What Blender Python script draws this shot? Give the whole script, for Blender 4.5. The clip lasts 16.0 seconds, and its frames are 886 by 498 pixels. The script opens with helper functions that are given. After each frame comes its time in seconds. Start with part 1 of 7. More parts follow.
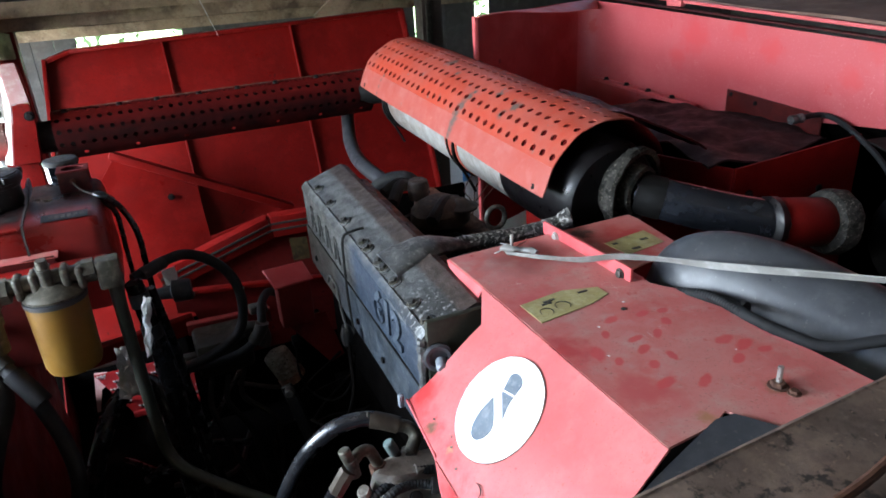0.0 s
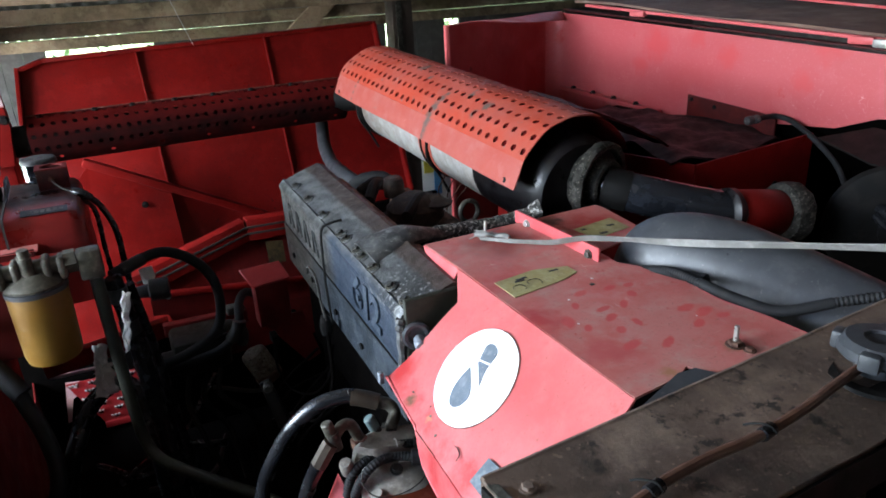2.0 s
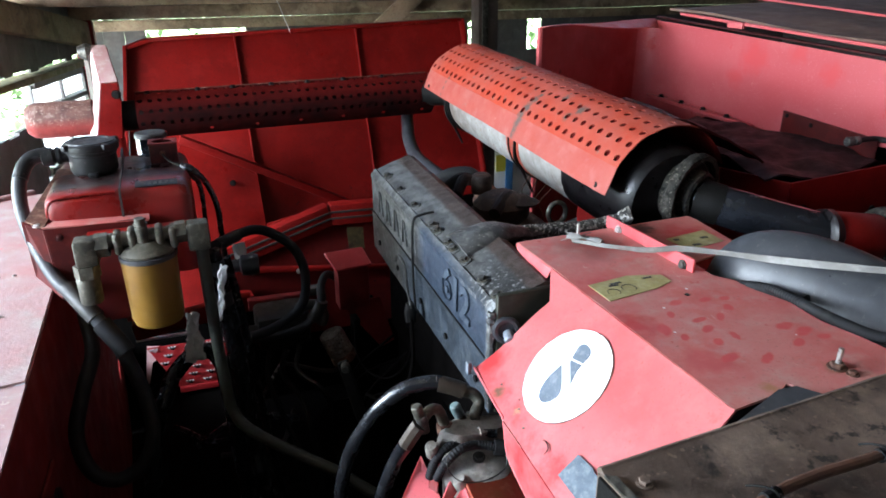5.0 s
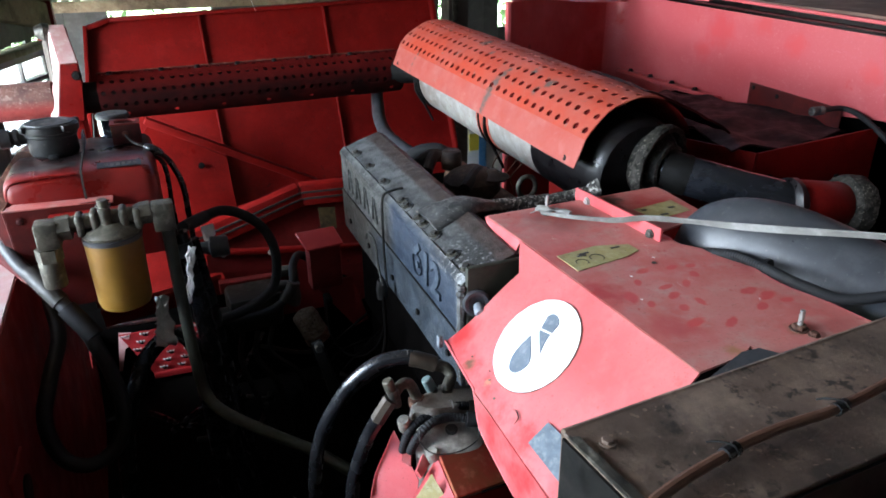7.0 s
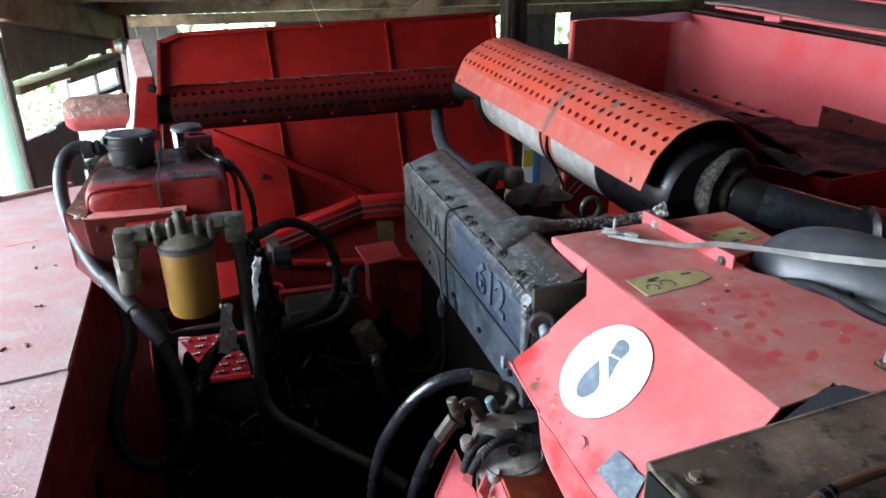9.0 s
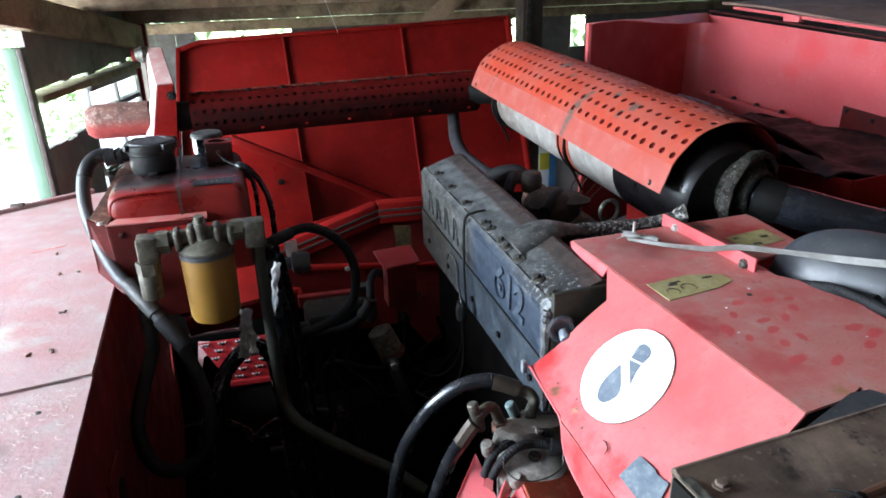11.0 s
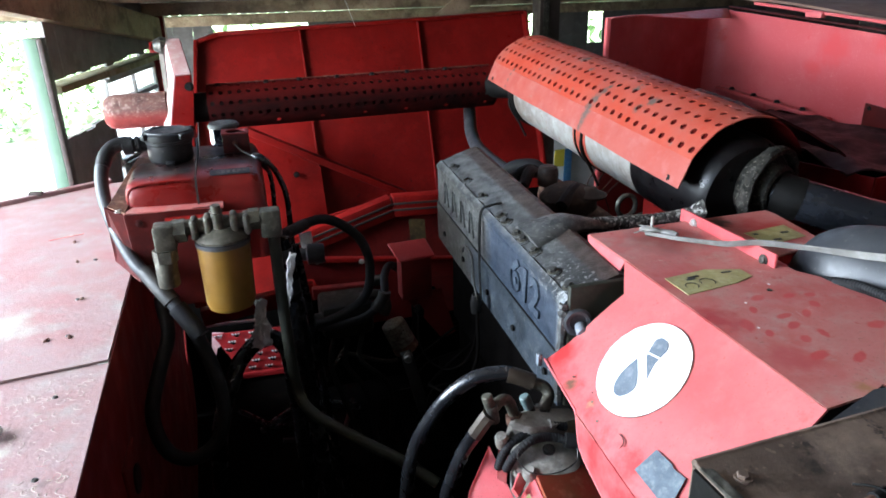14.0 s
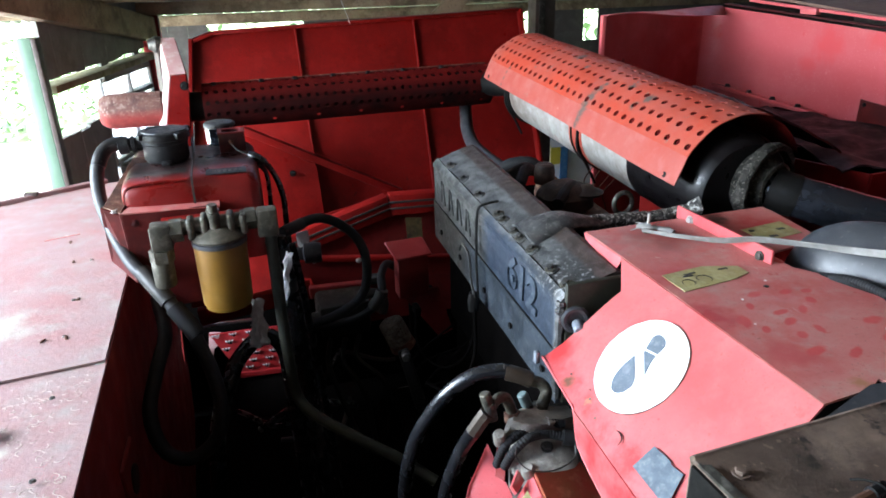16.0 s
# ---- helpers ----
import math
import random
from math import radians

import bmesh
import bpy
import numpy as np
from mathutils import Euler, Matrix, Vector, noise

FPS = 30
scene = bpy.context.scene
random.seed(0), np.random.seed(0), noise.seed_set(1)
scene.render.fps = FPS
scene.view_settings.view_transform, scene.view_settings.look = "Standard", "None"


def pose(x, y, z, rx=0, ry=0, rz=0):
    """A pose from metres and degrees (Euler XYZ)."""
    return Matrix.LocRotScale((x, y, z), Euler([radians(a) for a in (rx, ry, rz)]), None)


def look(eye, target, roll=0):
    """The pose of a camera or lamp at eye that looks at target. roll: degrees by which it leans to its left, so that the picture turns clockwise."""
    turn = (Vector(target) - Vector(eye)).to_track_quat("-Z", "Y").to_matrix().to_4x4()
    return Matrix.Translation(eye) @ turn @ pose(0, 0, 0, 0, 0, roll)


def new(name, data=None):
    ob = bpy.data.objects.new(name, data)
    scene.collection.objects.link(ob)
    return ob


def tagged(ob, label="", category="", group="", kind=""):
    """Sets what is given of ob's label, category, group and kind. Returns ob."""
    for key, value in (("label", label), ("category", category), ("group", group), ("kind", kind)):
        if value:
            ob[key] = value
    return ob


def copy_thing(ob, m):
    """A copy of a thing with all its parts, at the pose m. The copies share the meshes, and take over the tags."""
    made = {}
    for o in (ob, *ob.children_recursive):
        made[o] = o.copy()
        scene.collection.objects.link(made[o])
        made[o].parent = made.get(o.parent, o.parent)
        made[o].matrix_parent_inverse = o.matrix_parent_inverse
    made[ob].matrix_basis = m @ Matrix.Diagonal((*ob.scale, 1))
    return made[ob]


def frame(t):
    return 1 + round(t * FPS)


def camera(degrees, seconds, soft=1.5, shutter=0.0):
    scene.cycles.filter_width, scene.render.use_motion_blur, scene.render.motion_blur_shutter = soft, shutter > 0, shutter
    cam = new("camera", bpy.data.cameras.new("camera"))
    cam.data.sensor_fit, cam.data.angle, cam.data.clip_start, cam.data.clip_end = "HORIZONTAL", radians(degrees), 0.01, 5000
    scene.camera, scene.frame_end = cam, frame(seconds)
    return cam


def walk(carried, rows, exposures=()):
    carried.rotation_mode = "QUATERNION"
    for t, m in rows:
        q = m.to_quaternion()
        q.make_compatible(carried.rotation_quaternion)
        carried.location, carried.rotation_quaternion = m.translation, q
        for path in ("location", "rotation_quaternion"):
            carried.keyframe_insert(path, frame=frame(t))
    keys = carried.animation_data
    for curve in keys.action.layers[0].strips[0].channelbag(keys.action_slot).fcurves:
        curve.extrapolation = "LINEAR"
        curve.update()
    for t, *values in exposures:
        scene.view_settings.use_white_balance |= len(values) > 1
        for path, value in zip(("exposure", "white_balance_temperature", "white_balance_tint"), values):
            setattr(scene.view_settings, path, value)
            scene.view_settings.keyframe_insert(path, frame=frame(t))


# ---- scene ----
cam = camera(65.9, 16.0, soft=1.7)
PATH = [
    (0, (-0.002, -0.032, 3.004), (0.72, 1.655, 2.207), -3.5),
    (0.5, (-0.048, -0.088, 3.018), (0.708, 1.586, 2.227), -2.4),
    (1, (-0.048, -0.118, 2.99), (0.754, 1.563, 2.263), -2.4),
    (1.5, (-0.047, -0.122, 2.942), (0.764, 1.555, 2.213), -2.7),
    (2, (-0.048, -0.1, 2.958), (0.761, 1.57, 2.213), -3.0),
    (2.5, (-0.089, -0.107, 2.972), (0.688, 1.568, 2.204), -1.5),
    (3, (-0.118, -0.104, 2.964), (0.602, 1.603, 2.21), -0.3),
    (3.5, (-0.153, -0.089, 2.972), (0.496, 1.645, 2.217), -0.1),
    (6, (-0.125, -0.107, 2.966), (0.554, 1.619, 2.218), -0.8),
    (6.5, (-0.124, -0.106, 2.957), (0.575, 1.598, 2.178), -0.7),
    (7, (-0.121, -0.108, 2.954), (0.591, 1.582, 2.156), -0.8),
    (7.5, (-0.128, -0.109, 2.953), (0.578, 1.581, 2.149), -1.3),
    (8, (-0.135, -0.106, 2.962), (0.542, 1.601, 2.17), -1.7),
    (8.5, (-0.161, -0.091, 2.967), (0.457, 1.647, 2.194), -0.8),
    (9, (-0.161, -0.093, 2.967), (0.432, 1.659, 2.207), -0.6),
    (11.5, (-0.174, -0.091, 2.971), (0.363, 1.686, 2.227), -1.5),
    (12, (-0.181, -0.093, 2.968), (0.337, 1.694, 2.233), -1.3),
    (12.5, (-0.18, -0.091, 2.968), (0.322, 1.7, 2.233), -1.2),
    (13, (-0.176, -0.089, 2.965), (0.324, 1.699, 2.221), -1.4),
    (13.5, (-0.178, -0.09, 2.964), (0.325, 1.695, 2.214), -1.3),
    (14, (-0.175, -0.088, 2.958), (0.34, 1.689, 2.2), -1.1),
    (14.5, (-0.171, -0.09, 2.962), (0.349, 1.685, 2.201), -1.4),
    (15, (-0.172, -0.088, 2.961), (0.347, 1.69, 2.206), -1.7),
    (15.5, (-0.174, -0.089, 2.962), (0.343, 1.689, 2.208), -1.7),
    (16, (-0.176, -0.088, 2.958), (0.348, 1.685, 2.195), -1.3),
]
walk(cam, [(t, look(eye, target, roll)) for t, eye, target, roll in PATH], exposures=[(t, v + 1.72, 6000, 10) for t, v in ((0.0, 2.97), (0.5, 2.85), (1.0, 2.78), (2.0, 2.84), (3.0, 2.93), (3.5, 3.0), (6.0, 3.06), (7.5, 2.9), (8.0, 2.87), (8.5, 2.93), (9.0, 2.97), (11.5, 3.05), (16.0, 3.05))])

# ---- light ----
world = bpy.data.worlds.new("sky")
world.use_nodes = True
wn = world.node_tree
sky = wn.nodes.new("ShaderNodeTexSky")
sky.sky_type, sky.sun_disc = "NISHITA", False
sky.sun_elevation, sky.sun_rotation = radians(53), radians(153)
sky.dust_density, sky.air_density = 4.0, 1.0
wn.nodes["Background"].inputs[1].default_value = 0.07
wn.links.new(sky.outputs[0], wn.nodes["Background"].inputs[0])
scene.world = world
sun = new("sun", bpy.data.lights.new("sun", "SUN"))
sun.data.energy, sun.data.angle, sun.data.color = 5.0, radians(15), (1.0, 0.97, 0.93)
sun.matrix_world = look((3, -6, 9), (0, 0, 0))


def opening_light(name, eye, target, sx, sy, watts):
    ob = new(name, bpy.data.lights.new(name, "AREA"))
    ob.data.shape, ob.data.size, ob.data.size_y, ob.data.energy = "RECTANGLE", sx, sy, watts
    ob.data.color = (0.88, 0.95, 1.0)
    ob.matrix_world = look(eye, target)
    return ob


# daylight through the open side of the shed
opening_light("daylight_side", (-3.1, 1.95, 3.35), (1.2, 1.5, 2.40), 3.0, 1.4, 24)


# ---- materials ----
def material(name, base, dark=None, light=None, rough=0.5, metal=0.0, bump=0.1, grain=60.0, patch=5.0, amount=0.5, wear=None, wear_at=0.62, spec=0.5, rough_var=0.15, scratch=None, specks=None):
    """Procedural surface: base colour with large patches towards dark and light, fine grain, wear spots, bump."""
    m = bpy.data.materials.new(name)
    m.use_nodes = True
    nt = m.node_tree
    b = nt.nodes["Principled BSDF"]
    L = nt.links.new
    geo = nt.nodes.new("ShaderNodeTexCoord")

    def noisy(scale, detail=5.0, rough_=0.6):
        n = nt.nodes.new("ShaderNodeTexNoise")
        n.inputs["Scale"].default_value, n.inputs["Detail"].default_value, n.inputs["Roughness"].default_value = scale, detail, rough_
        L(geo.outputs["Object"], n.inputs["Vector"])
        return n.outputs["Fac"]

    def ramp(fac, a, c):
        r = nt.nodes.new("ShaderNodeMapRange")
        r.inputs["From Min"].default_value, r.inputs["From Max"].default_value = a, c
        L(fac, r.inputs["Value"])
        return r.outputs["Result"]

    def mix(fac, a, c):
        x = nt.nodes.new("ShaderNodeMix")
        x.data_type = "RGBA"
        for k, v in ((6, a), (7, c)):
            if isinstance(v, tuple):
                x.inputs[k].default_value = (*v, 1)
            else:
                L(v, x.inputs[k])
        L(fac, x.inputs[0])
        return x.outputs[2]

    def times(fac, v):
        x = nt.nodes.new("ShaderNodeMath")
        x.operation = "MULTIPLY"
        L(fac, x.inputs[0])
        x.inputs[1].default_value = v
        return x.outputs[0]

    dark = dark or tuple(c * 0.6 for c in base)
    light = light or tuple(min(1, c * 1.35 + 0.02) for c in base)
    col = mix(times(ramp(noisy(patch), 0.42, 0.68), amount), base, dark)
    col = mix(times(ramp(noisy(patch * 2.7), 0.5, 0.72), amount), col, light)
    fine = noisy(grain, 8.0, 0.7)
    col = mix(times(ramp(fine, 0.45, 0.75), 0.35 * amount), col, dark)
    if wear:
        col = mix(ramp(noisy(patch * 5, 8.0, 0.7), wear_at, wear_at + 0.06), col, wear)
    if scratch:
        n = nt.nodes.new("ShaderNodeMath")
        n.operation = "COMPARE"
        L(noisy(7.0, 3.0, 0.5), n.inputs[0])
        n.inputs[1].default_value, n.inputs[2].default_value = 0.5, 0.0011
        k = nt.nodes.new("ShaderNodeMath")
        k.operation = "MULTIPLY"
        L(n.outputs[0], k.inputs[0])
        L(ramp(noisy(9.3, 2.0), 0.58, 0.64), k.inputs[1])
        col = mix(times(k.outputs[0], 0.6), col, scratch)
    if specks:
        col = mix(times(ramp(noisy(grain * 2.2, 2.0, 0.5), 0.66, 0.70), 0.8), col, specks)
    L(col, b.inputs["Base Color"])
    rr = nt.nodes.new("ShaderNodeMapRange")
    rr.inputs["To Min"].default_value, rr.inputs["To Max"].default_value = max(0.05, rough - rough_var), min(1, rough + rough_var)
    rr.inputs["From Min"].default_value, rr.inputs["From Max"].default_value = 0.3, 0.7
    L(noisy(patch * 3), rr.inputs["Value"])
    L(rr.outputs["Result"], b.inputs["Roughness"])
    b.inputs["Metallic"].default_value = metal
    b.inputs["Specular IOR Level"].default_value = spec
    if bump:
        bp = nt.nodes.new("ShaderNodeBump")
        bp.inputs["Strength"].default_value, bp.inputs["Distance"].default_value = bump, 0.004
        L(fine, bp.inputs["Height"])
        L(bp.outputs["Normal"], b.inputs["Normal"])
    return m


RED = material("red_paint", (0.172, 0.0058, 0.0046), (0.090, 0.0038, 0.0032), (0.215, 0.010, 0.008), 0.42, spec=0.14, bump=0.06, patch=4, grain=90, amount=0.75, wear=(0.055, 0.009, 0.008), wear_at=0.64, scratch=(0.25, 0.06, 0.05), specks=(0.05, 0.012, 0.010))
FADED = material("faded_red_paint", (0.52, 0.095, 0.100), (0.46, 0.05, 0.055), (0.56, 0.17, 0.17), 0.42, spec=0.4, bump=0.06, patch=4.0, grain=120, wear=(0.45, 0.03, 0.035), wear_at=0.64, specks=(0.32, 0.07, 0.06))
DUSTY = material("dusty_red_paint", (0.47, 0.165, 0.145), (0.45, 0.070, 0.064), (0.43, 0.245, 0.21), 0.55, bump=0.08, patch=7.0, grain=140, amount=0.9, wear=(0.40, 0.05, 0.05), wear_at=0.63, scratch=(0.56, 0.40, 0.35), specks=(0.22, 0.09, 0.07))
ORANGE = material("heat_faded_orange_paint", (0.36, 0.045, 0.022), (0.32, 0.075, 0.055), (0.38, 0.075, 0.048), 0.62, spec=0.15, bump=0.1, patch=5.0, grain=110, amount=1.0, wear=(0.13, 0.105, 0.09), wear_at=0.62, scratch=(0.22, 0.16, 0.14), specks=(0.22, 0.08, 0.06))
APRON = material("pink_faded_paint", (0.32, 0.072, 0.056), (0.31, 0.052, 0.036), (0.35, 0.112, 0.094), 0.5, spec=0.3, bump=0.1, patch=6.0, grain=110, amount=1.0, wear=(0.20, 0.13, 0.11), wear_at=0.63, scratch=(0.5, 0.3, 0.28), specks=(0.30, 0.10, 0.08))
GUARD = material("dark_red_guard_paint", (0.090, 0.0045, 0.0040), (0.026, 0.003, 0.003), (0.12, 0.009, 0.007), 0.75, spec=0.05, bump=0.1, patch=7, wear=(0.035, 0.008, 0.007), wear_at=0.62)
ALU = material("weathered_aluminium", (0.078, 0.078, 0.077), (0.013, 0.013, 0.013), (0.19, 0.186, 0.175), 0.55, 0.25, bump=0.5, grain=75, patch=16, amount=0.95, wear=(0.36, 0.36, 0.35), wear_at=0.67, specks=(0.34, 0.34, 0.32))
GREASE = material("greasy_dark_metal", (0.006, 0.0055, 0.005), (0.003, 0.003, 0.003), (0.020, 0.016, 0.014), 0.6, 0.0, bump=0.3, grain=40, patch=9, spec=0.15)
DECKM = material("sun_bleached_red_deck_paint", (0.290, 0.198, 0.191), (0.288, 0.140, 0.136), (0.295, 0.255, 0.230), 0.65, spec=0.3, bump=0.45, grain=70, patch=5.0, amount=1.0, wear=(0.42, 0.38, 0.32), wear_at=0.64, scratch=(0.46, 0.12, 0.12), specks=(0.36, 0.24, 0.20))
CORR = material("flaky_corroded_metal", (0.055, 0.050, 0.044), (0.012, 0.011, 0.010), (0.20, 0.19, 0.17), 0.8, 0.1, bump=0.9, grain=70, patch=22, amount=1.0, wear=(0.46, 0.44, 0.40), wear_at=0.53)
HOSEM = material("dusty_black_hose", (0.013, 0.013, 0.014), (0.008, 0.008, 0.009), (0.028, 0.027, 0.025), 0.7, bump=0.15, patch=12, spec=0.2, rough_var=0.05)
RETURNM = material("dusty_grey_hose", (0.034, 0.035, 0.037), (0.018, 0.018, 0.019), (0.07, 0.07, 0.07), 0.5, bump=0.15, patch=14, spec=0.35, rough_var=0.08)
BOARD = material("dusty_brown_board", (0.15, 0.080, 0.060), (0.06, 0.030, 0.022), (0.22, 0.145, 0.11), 0.85, bump=0.3, grain=50, patch=4, amount=0.8)
DEEPRED = material("very_dark_red_paint", (0.045, 0.005, 0.005), (0.012, 0.003, 0.003), (0.09, 0.009, 0.008), 0.55, spec=0.25, bump=0.15, patch=12, amount=0.9)
LABELD = material("dirty_brown_label", (0.085, 0.062, 0.022), (0.03, 0.02, 0.01), (0.13, 0.10, 0.04), 0.6, patch=25, amount=1.0)
BRACKM = material("dull_dark_red_paint", (0.068, 0.006, 0.005), (0.034, 0.004, 0.004), (0.10, 0.010, 0.008), 0.5, spec=0.2, bump=0.1, patch=8, amount=0.9, scratch=(0.2, 0.04, 0.035))
GRIME = material("grimy_dark_red_paint", (0.15, 0.010, 0.009), (0.055, 0.006, 0.006), (0.19, 0.017, 0.015), 0.6, spec=0.25, bump=0.1, patch=4, amount=0.8, wear=(0.02, 0.006, 0.006), wear_at=0.64)
WIPED = material("wiped_red_paint", (0.52, 0.070, 0.068), (0.48, 0.115, 0.10), (0.54, 0.12, 0.115), 0.4, bump=0.05, patch=40, grain=150, amount=0.9)
RUST = material("rusted_steel", (0.12, 0.045, 0.026), (0.035, 0.018, 0.012), (0.30, 0.18, 0.12), 0.75, 0.2, bump=0.4, grain=60, patch=14, amount=0.95, wear=(0.38, 0.27, 0.20), wear_at=0.66)
BROWN = material("oily_brown_sheet", (0.140, 0.096, 0.072), (0.030, 0.021, 0.017), (0.215, 0.155, 0.118), 0.55, 0.05, bump=0.5, grain=55, patch=6, amount=1.0, wear=(0.022, 0.016, 0.013), wear_at=0.57, scratch=(0.26, 0.2, 0.16), specks=(0.20, 0.14, 0.105))
RUBBER = material("black_rubber", (0.009, 0.0095, 0.011), (0.005, 0.005, 0.006), (0.022, 0.022, 0.023), 0.24, bump=0.05, patch=9, wear=(0.045, 0.042, 0.038), wear_at=0.70)
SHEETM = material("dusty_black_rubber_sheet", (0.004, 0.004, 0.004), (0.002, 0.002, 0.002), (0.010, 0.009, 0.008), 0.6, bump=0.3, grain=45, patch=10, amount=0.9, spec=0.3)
# near black: soot, with the bay's deep shade put into the colour
SOOTSHADE = material("soot_and_deep_shade", (0.0024, 0.0020, 0.0018), (0.0014, 0.0012, 0.0012), (0.005, 0.0038, 0.0032), 0.95, bump=0.4, grain=40, patch=8, spec=0.01)
SCORCH = material("scorched_black_metal", (0.004, 0.003, 0.0035), (0.002, 0.0018, 0.0018), (0.014, 0.011, 0.012), 0.38, 0.1, bump=0.15, grain=50, patch=9, spec=0.35)
WALLP = material("patchy_pink_red_paint", (0.43, 0.072, 0.078), (0.40, 0.050, 0.055), (0.47, 0.108, 0.112), 0.45, spec=0.35, bump=0.05, patch=1.8, grain=110, amount=0.8, wear=(0.42, 0.030, 0.034), wear_at=0.62, scratch=(0.60, 0.26, 0.26), specks=(0.56, 0.2, 0.2))
CHROME = material("chrome", (0.10, 0.115, 0.16), (0.03, 0.035, 0.05), (0.25, 0.27, 0.33), 0.22, 1.0, bump=0.02, patch=25)
PIPE = material("grimy_steel_pipe", (0.030, 0.028, 0.024), (0.012, 0.011, 0.010), (0.06, 0.055, 0.046), 0.5, 0.2, bump=0.2, patch=18)
OLIVEPIPE = material("grimy_olive_pipe", (0.026, 0.027, 0.019), (0.010, 0.010, 0.007), (0.05, 0.05, 0.036), 0.55, bump=0.2, patch=16, spec=0.3)
OLIVE = material("oily_olive_paint", (0.010, 0.010, 0.006), (0.004, 0.004, 0.003), (0.022, 0.020, 0.012), 0.55, bump=0.4, grain=45, patch=14, spec=0.3)
CAST = material("pale_cast_metal", (0.30, 0.282, 0.245), (0.085, 0.072, 0.056), (0.44, 0.42, 0.37), 0.6, 0.2, bump=0.3, grain=70, patch=16, amount=0.9, wear=(0.05, 0.04, 0.03), wear_at=0.64)
BOXTOP = material("rust_stained_red_paint", (0.34, 0.030, 0.022), (0.20, 0.070, 0.026), (0.46, 0.17, 0.11), 0.5, bump=0.2, grain=60, patch=11, amount=1.0, wear=(0.05, 0.025, 0.02), wear_at=0.70)
GREYRUB = material("dusty_grey_rubber", (0.038, 0.040, 0.045), (0.020, 0.021, 0.024), (0.075, 0.075, 0.078), 0.42, bump=0.1, patch=9, spec=0.4, specks=(0.07, 0.068, 0.066))
LIDM = material("dusty_black_lid", (0.030, 0.030, 0.031), (0.016, 0.016, 0.017), (0.065, 0.064, 0.062), 0.5, bump=0.15, patch=20, grain=90, amount=1.0, spec=0.4, specks=(0.10, 0.095, 0.09))
BLACK = material("black_plastic", (0.012, 0.012, 0.013), None, (0.03, 0.03, 0.03), 0.45, bump=0.08, patch=14, spec=0.3, specks=(0.06, 0.055, 0.05))
ZINC = material("zinc_plated_steel", (0.50, 0.49, 0.46), (0.22, 0.20, 0.18), (0.7, 0.7, 0.68), 0.4, 0.75, bump=0.1, patch=20)
DULL = material("dull_grey_fitting", (0.055, 0.051, 0.042), (0.018, 0.016, 0.013), (0.13, 0.122, 0.105), 0.45, 0.4, bump=0.2, patch=30, amount=1.0, wear=(0.012, 0.011, 0.010), wear_at=0.62)
ENDM = material("dusty_mid_red_paint", (0.34, 0.026, 0.028), (0.26, 0.016, 0.017), (0.40, 0.050, 0.052), 0.45, spec=0.3, bump=0.06, patch=3.0, grain=110, amount=0.9, wear=(0.14, 0.012, 0.012), wear_at=0.64, scratch=(0.5, 0.15, 0.15))
RUSTD = material("oily_brown_rust", (0.028, 0.017, 0.012), (0.009, 0.006, 0.005), (0.070, 0.042, 0.030), 0.7, 0.1, bump=0.4, grain=60, patch=16, amount=1.0)
HEADM = material("yellowish_cast_aluminium", (0.078, 0.071, 0.052), (0.024, 0.021, 0.015), (0.15, 0.14, 0.11), 0.5, 0.3, bump=0.25, grain=70, patch=24, amount=1.0, wear=(0.03, 0.026, 0.02), wear_at=0.64)
YELLOW = material("yellow_filter_paint", (0.19, 0.097, 0.013), (0.12, 0.056, 0.008), (0.22, 0.12, 0.025), 0.45, bump=0.04, patch=9, scratch=(0.22, 0.10, 0.02), specks=(0.18, 0.09, 0.02))
WHITEM = material("white_hot_paint_muffler", (0.29, 0.275, 0.25), (0.12, 0.09, 0.07), (0.40, 0.39, 0.37), 0.55, 0.1, bump=0.2, patch=7, amount=0.9, wear=(0.20, 0.10, 0.06), wear_at=0.60, scratch=(0.1, 0.08, 0.06), specks=(0.16, 0.12, 0.09))
LABEL = material("yellow_label", (0.36, 0.32, 0.13), (0.24, 0.20, 0.08), (0.46, 0.43, 0.25), 0.5, bump=0.08, patch=18, amount=0.9, grain=120, wear=(0.45, 0.42, 0.33), wear_at=0.66, scratch=(0.12, 0.10, 0.05), specks=(0.12, 0.10, 0.05))
STICKER = material("white_sticker", (0.80, 0.80, 0.80), (0.66, 0.665, 0.67), (0.84, 0.84, 0.84), 0.4, bump=0.04, patch=12, amount=0.6, grain=120, scratch=(0.5, 0.48, 0.46), specks=(0.6, 0.58, 0.56))
LOGO = material("grey_blue_print", (0.13, 0.155, 0.185), (0.08, 0.10, 0.125), (0.24, 0.26, 0.28), 0.45, bump=0.05, patch=18, amount=1.0, grain=120, specks=(0.26, 0.27, 0.28))
PATCHM = material("worn_grey_blue_sticker", (0.090, 0.115, 0.140), (0.05, 0.068, 0.09), (0.17, 0.19, 0.20), 0.55, bump=0.08, patch=30, amount=1.0, wear=(0.30, 0.20, 0.19), wear_at=0.66)
INK = material("black_print", (0.02, 0.02, 0.02), None, None, 0.5, bump=0)
STRAPM = material("grey_webbing", (0.22, 0.213, 0.20), (0.09, 0.086, 0.08), (0.40, 0.39, 0.375), 0.6, bump=0.3, grain=300, patch=12)
PALEEDGE = material("pale_red_edge", (0.55, 0.36, 0.35), (0.46, 0.22, 0.21), (0.62, 0.50, 0.48), 0.5, spec=0.4, bump=0.08, patch=9, grain=90, amount=0.9, scratch=(0.4, 0.15, 0.14), specks=(0.42, 0.25, 0.23))
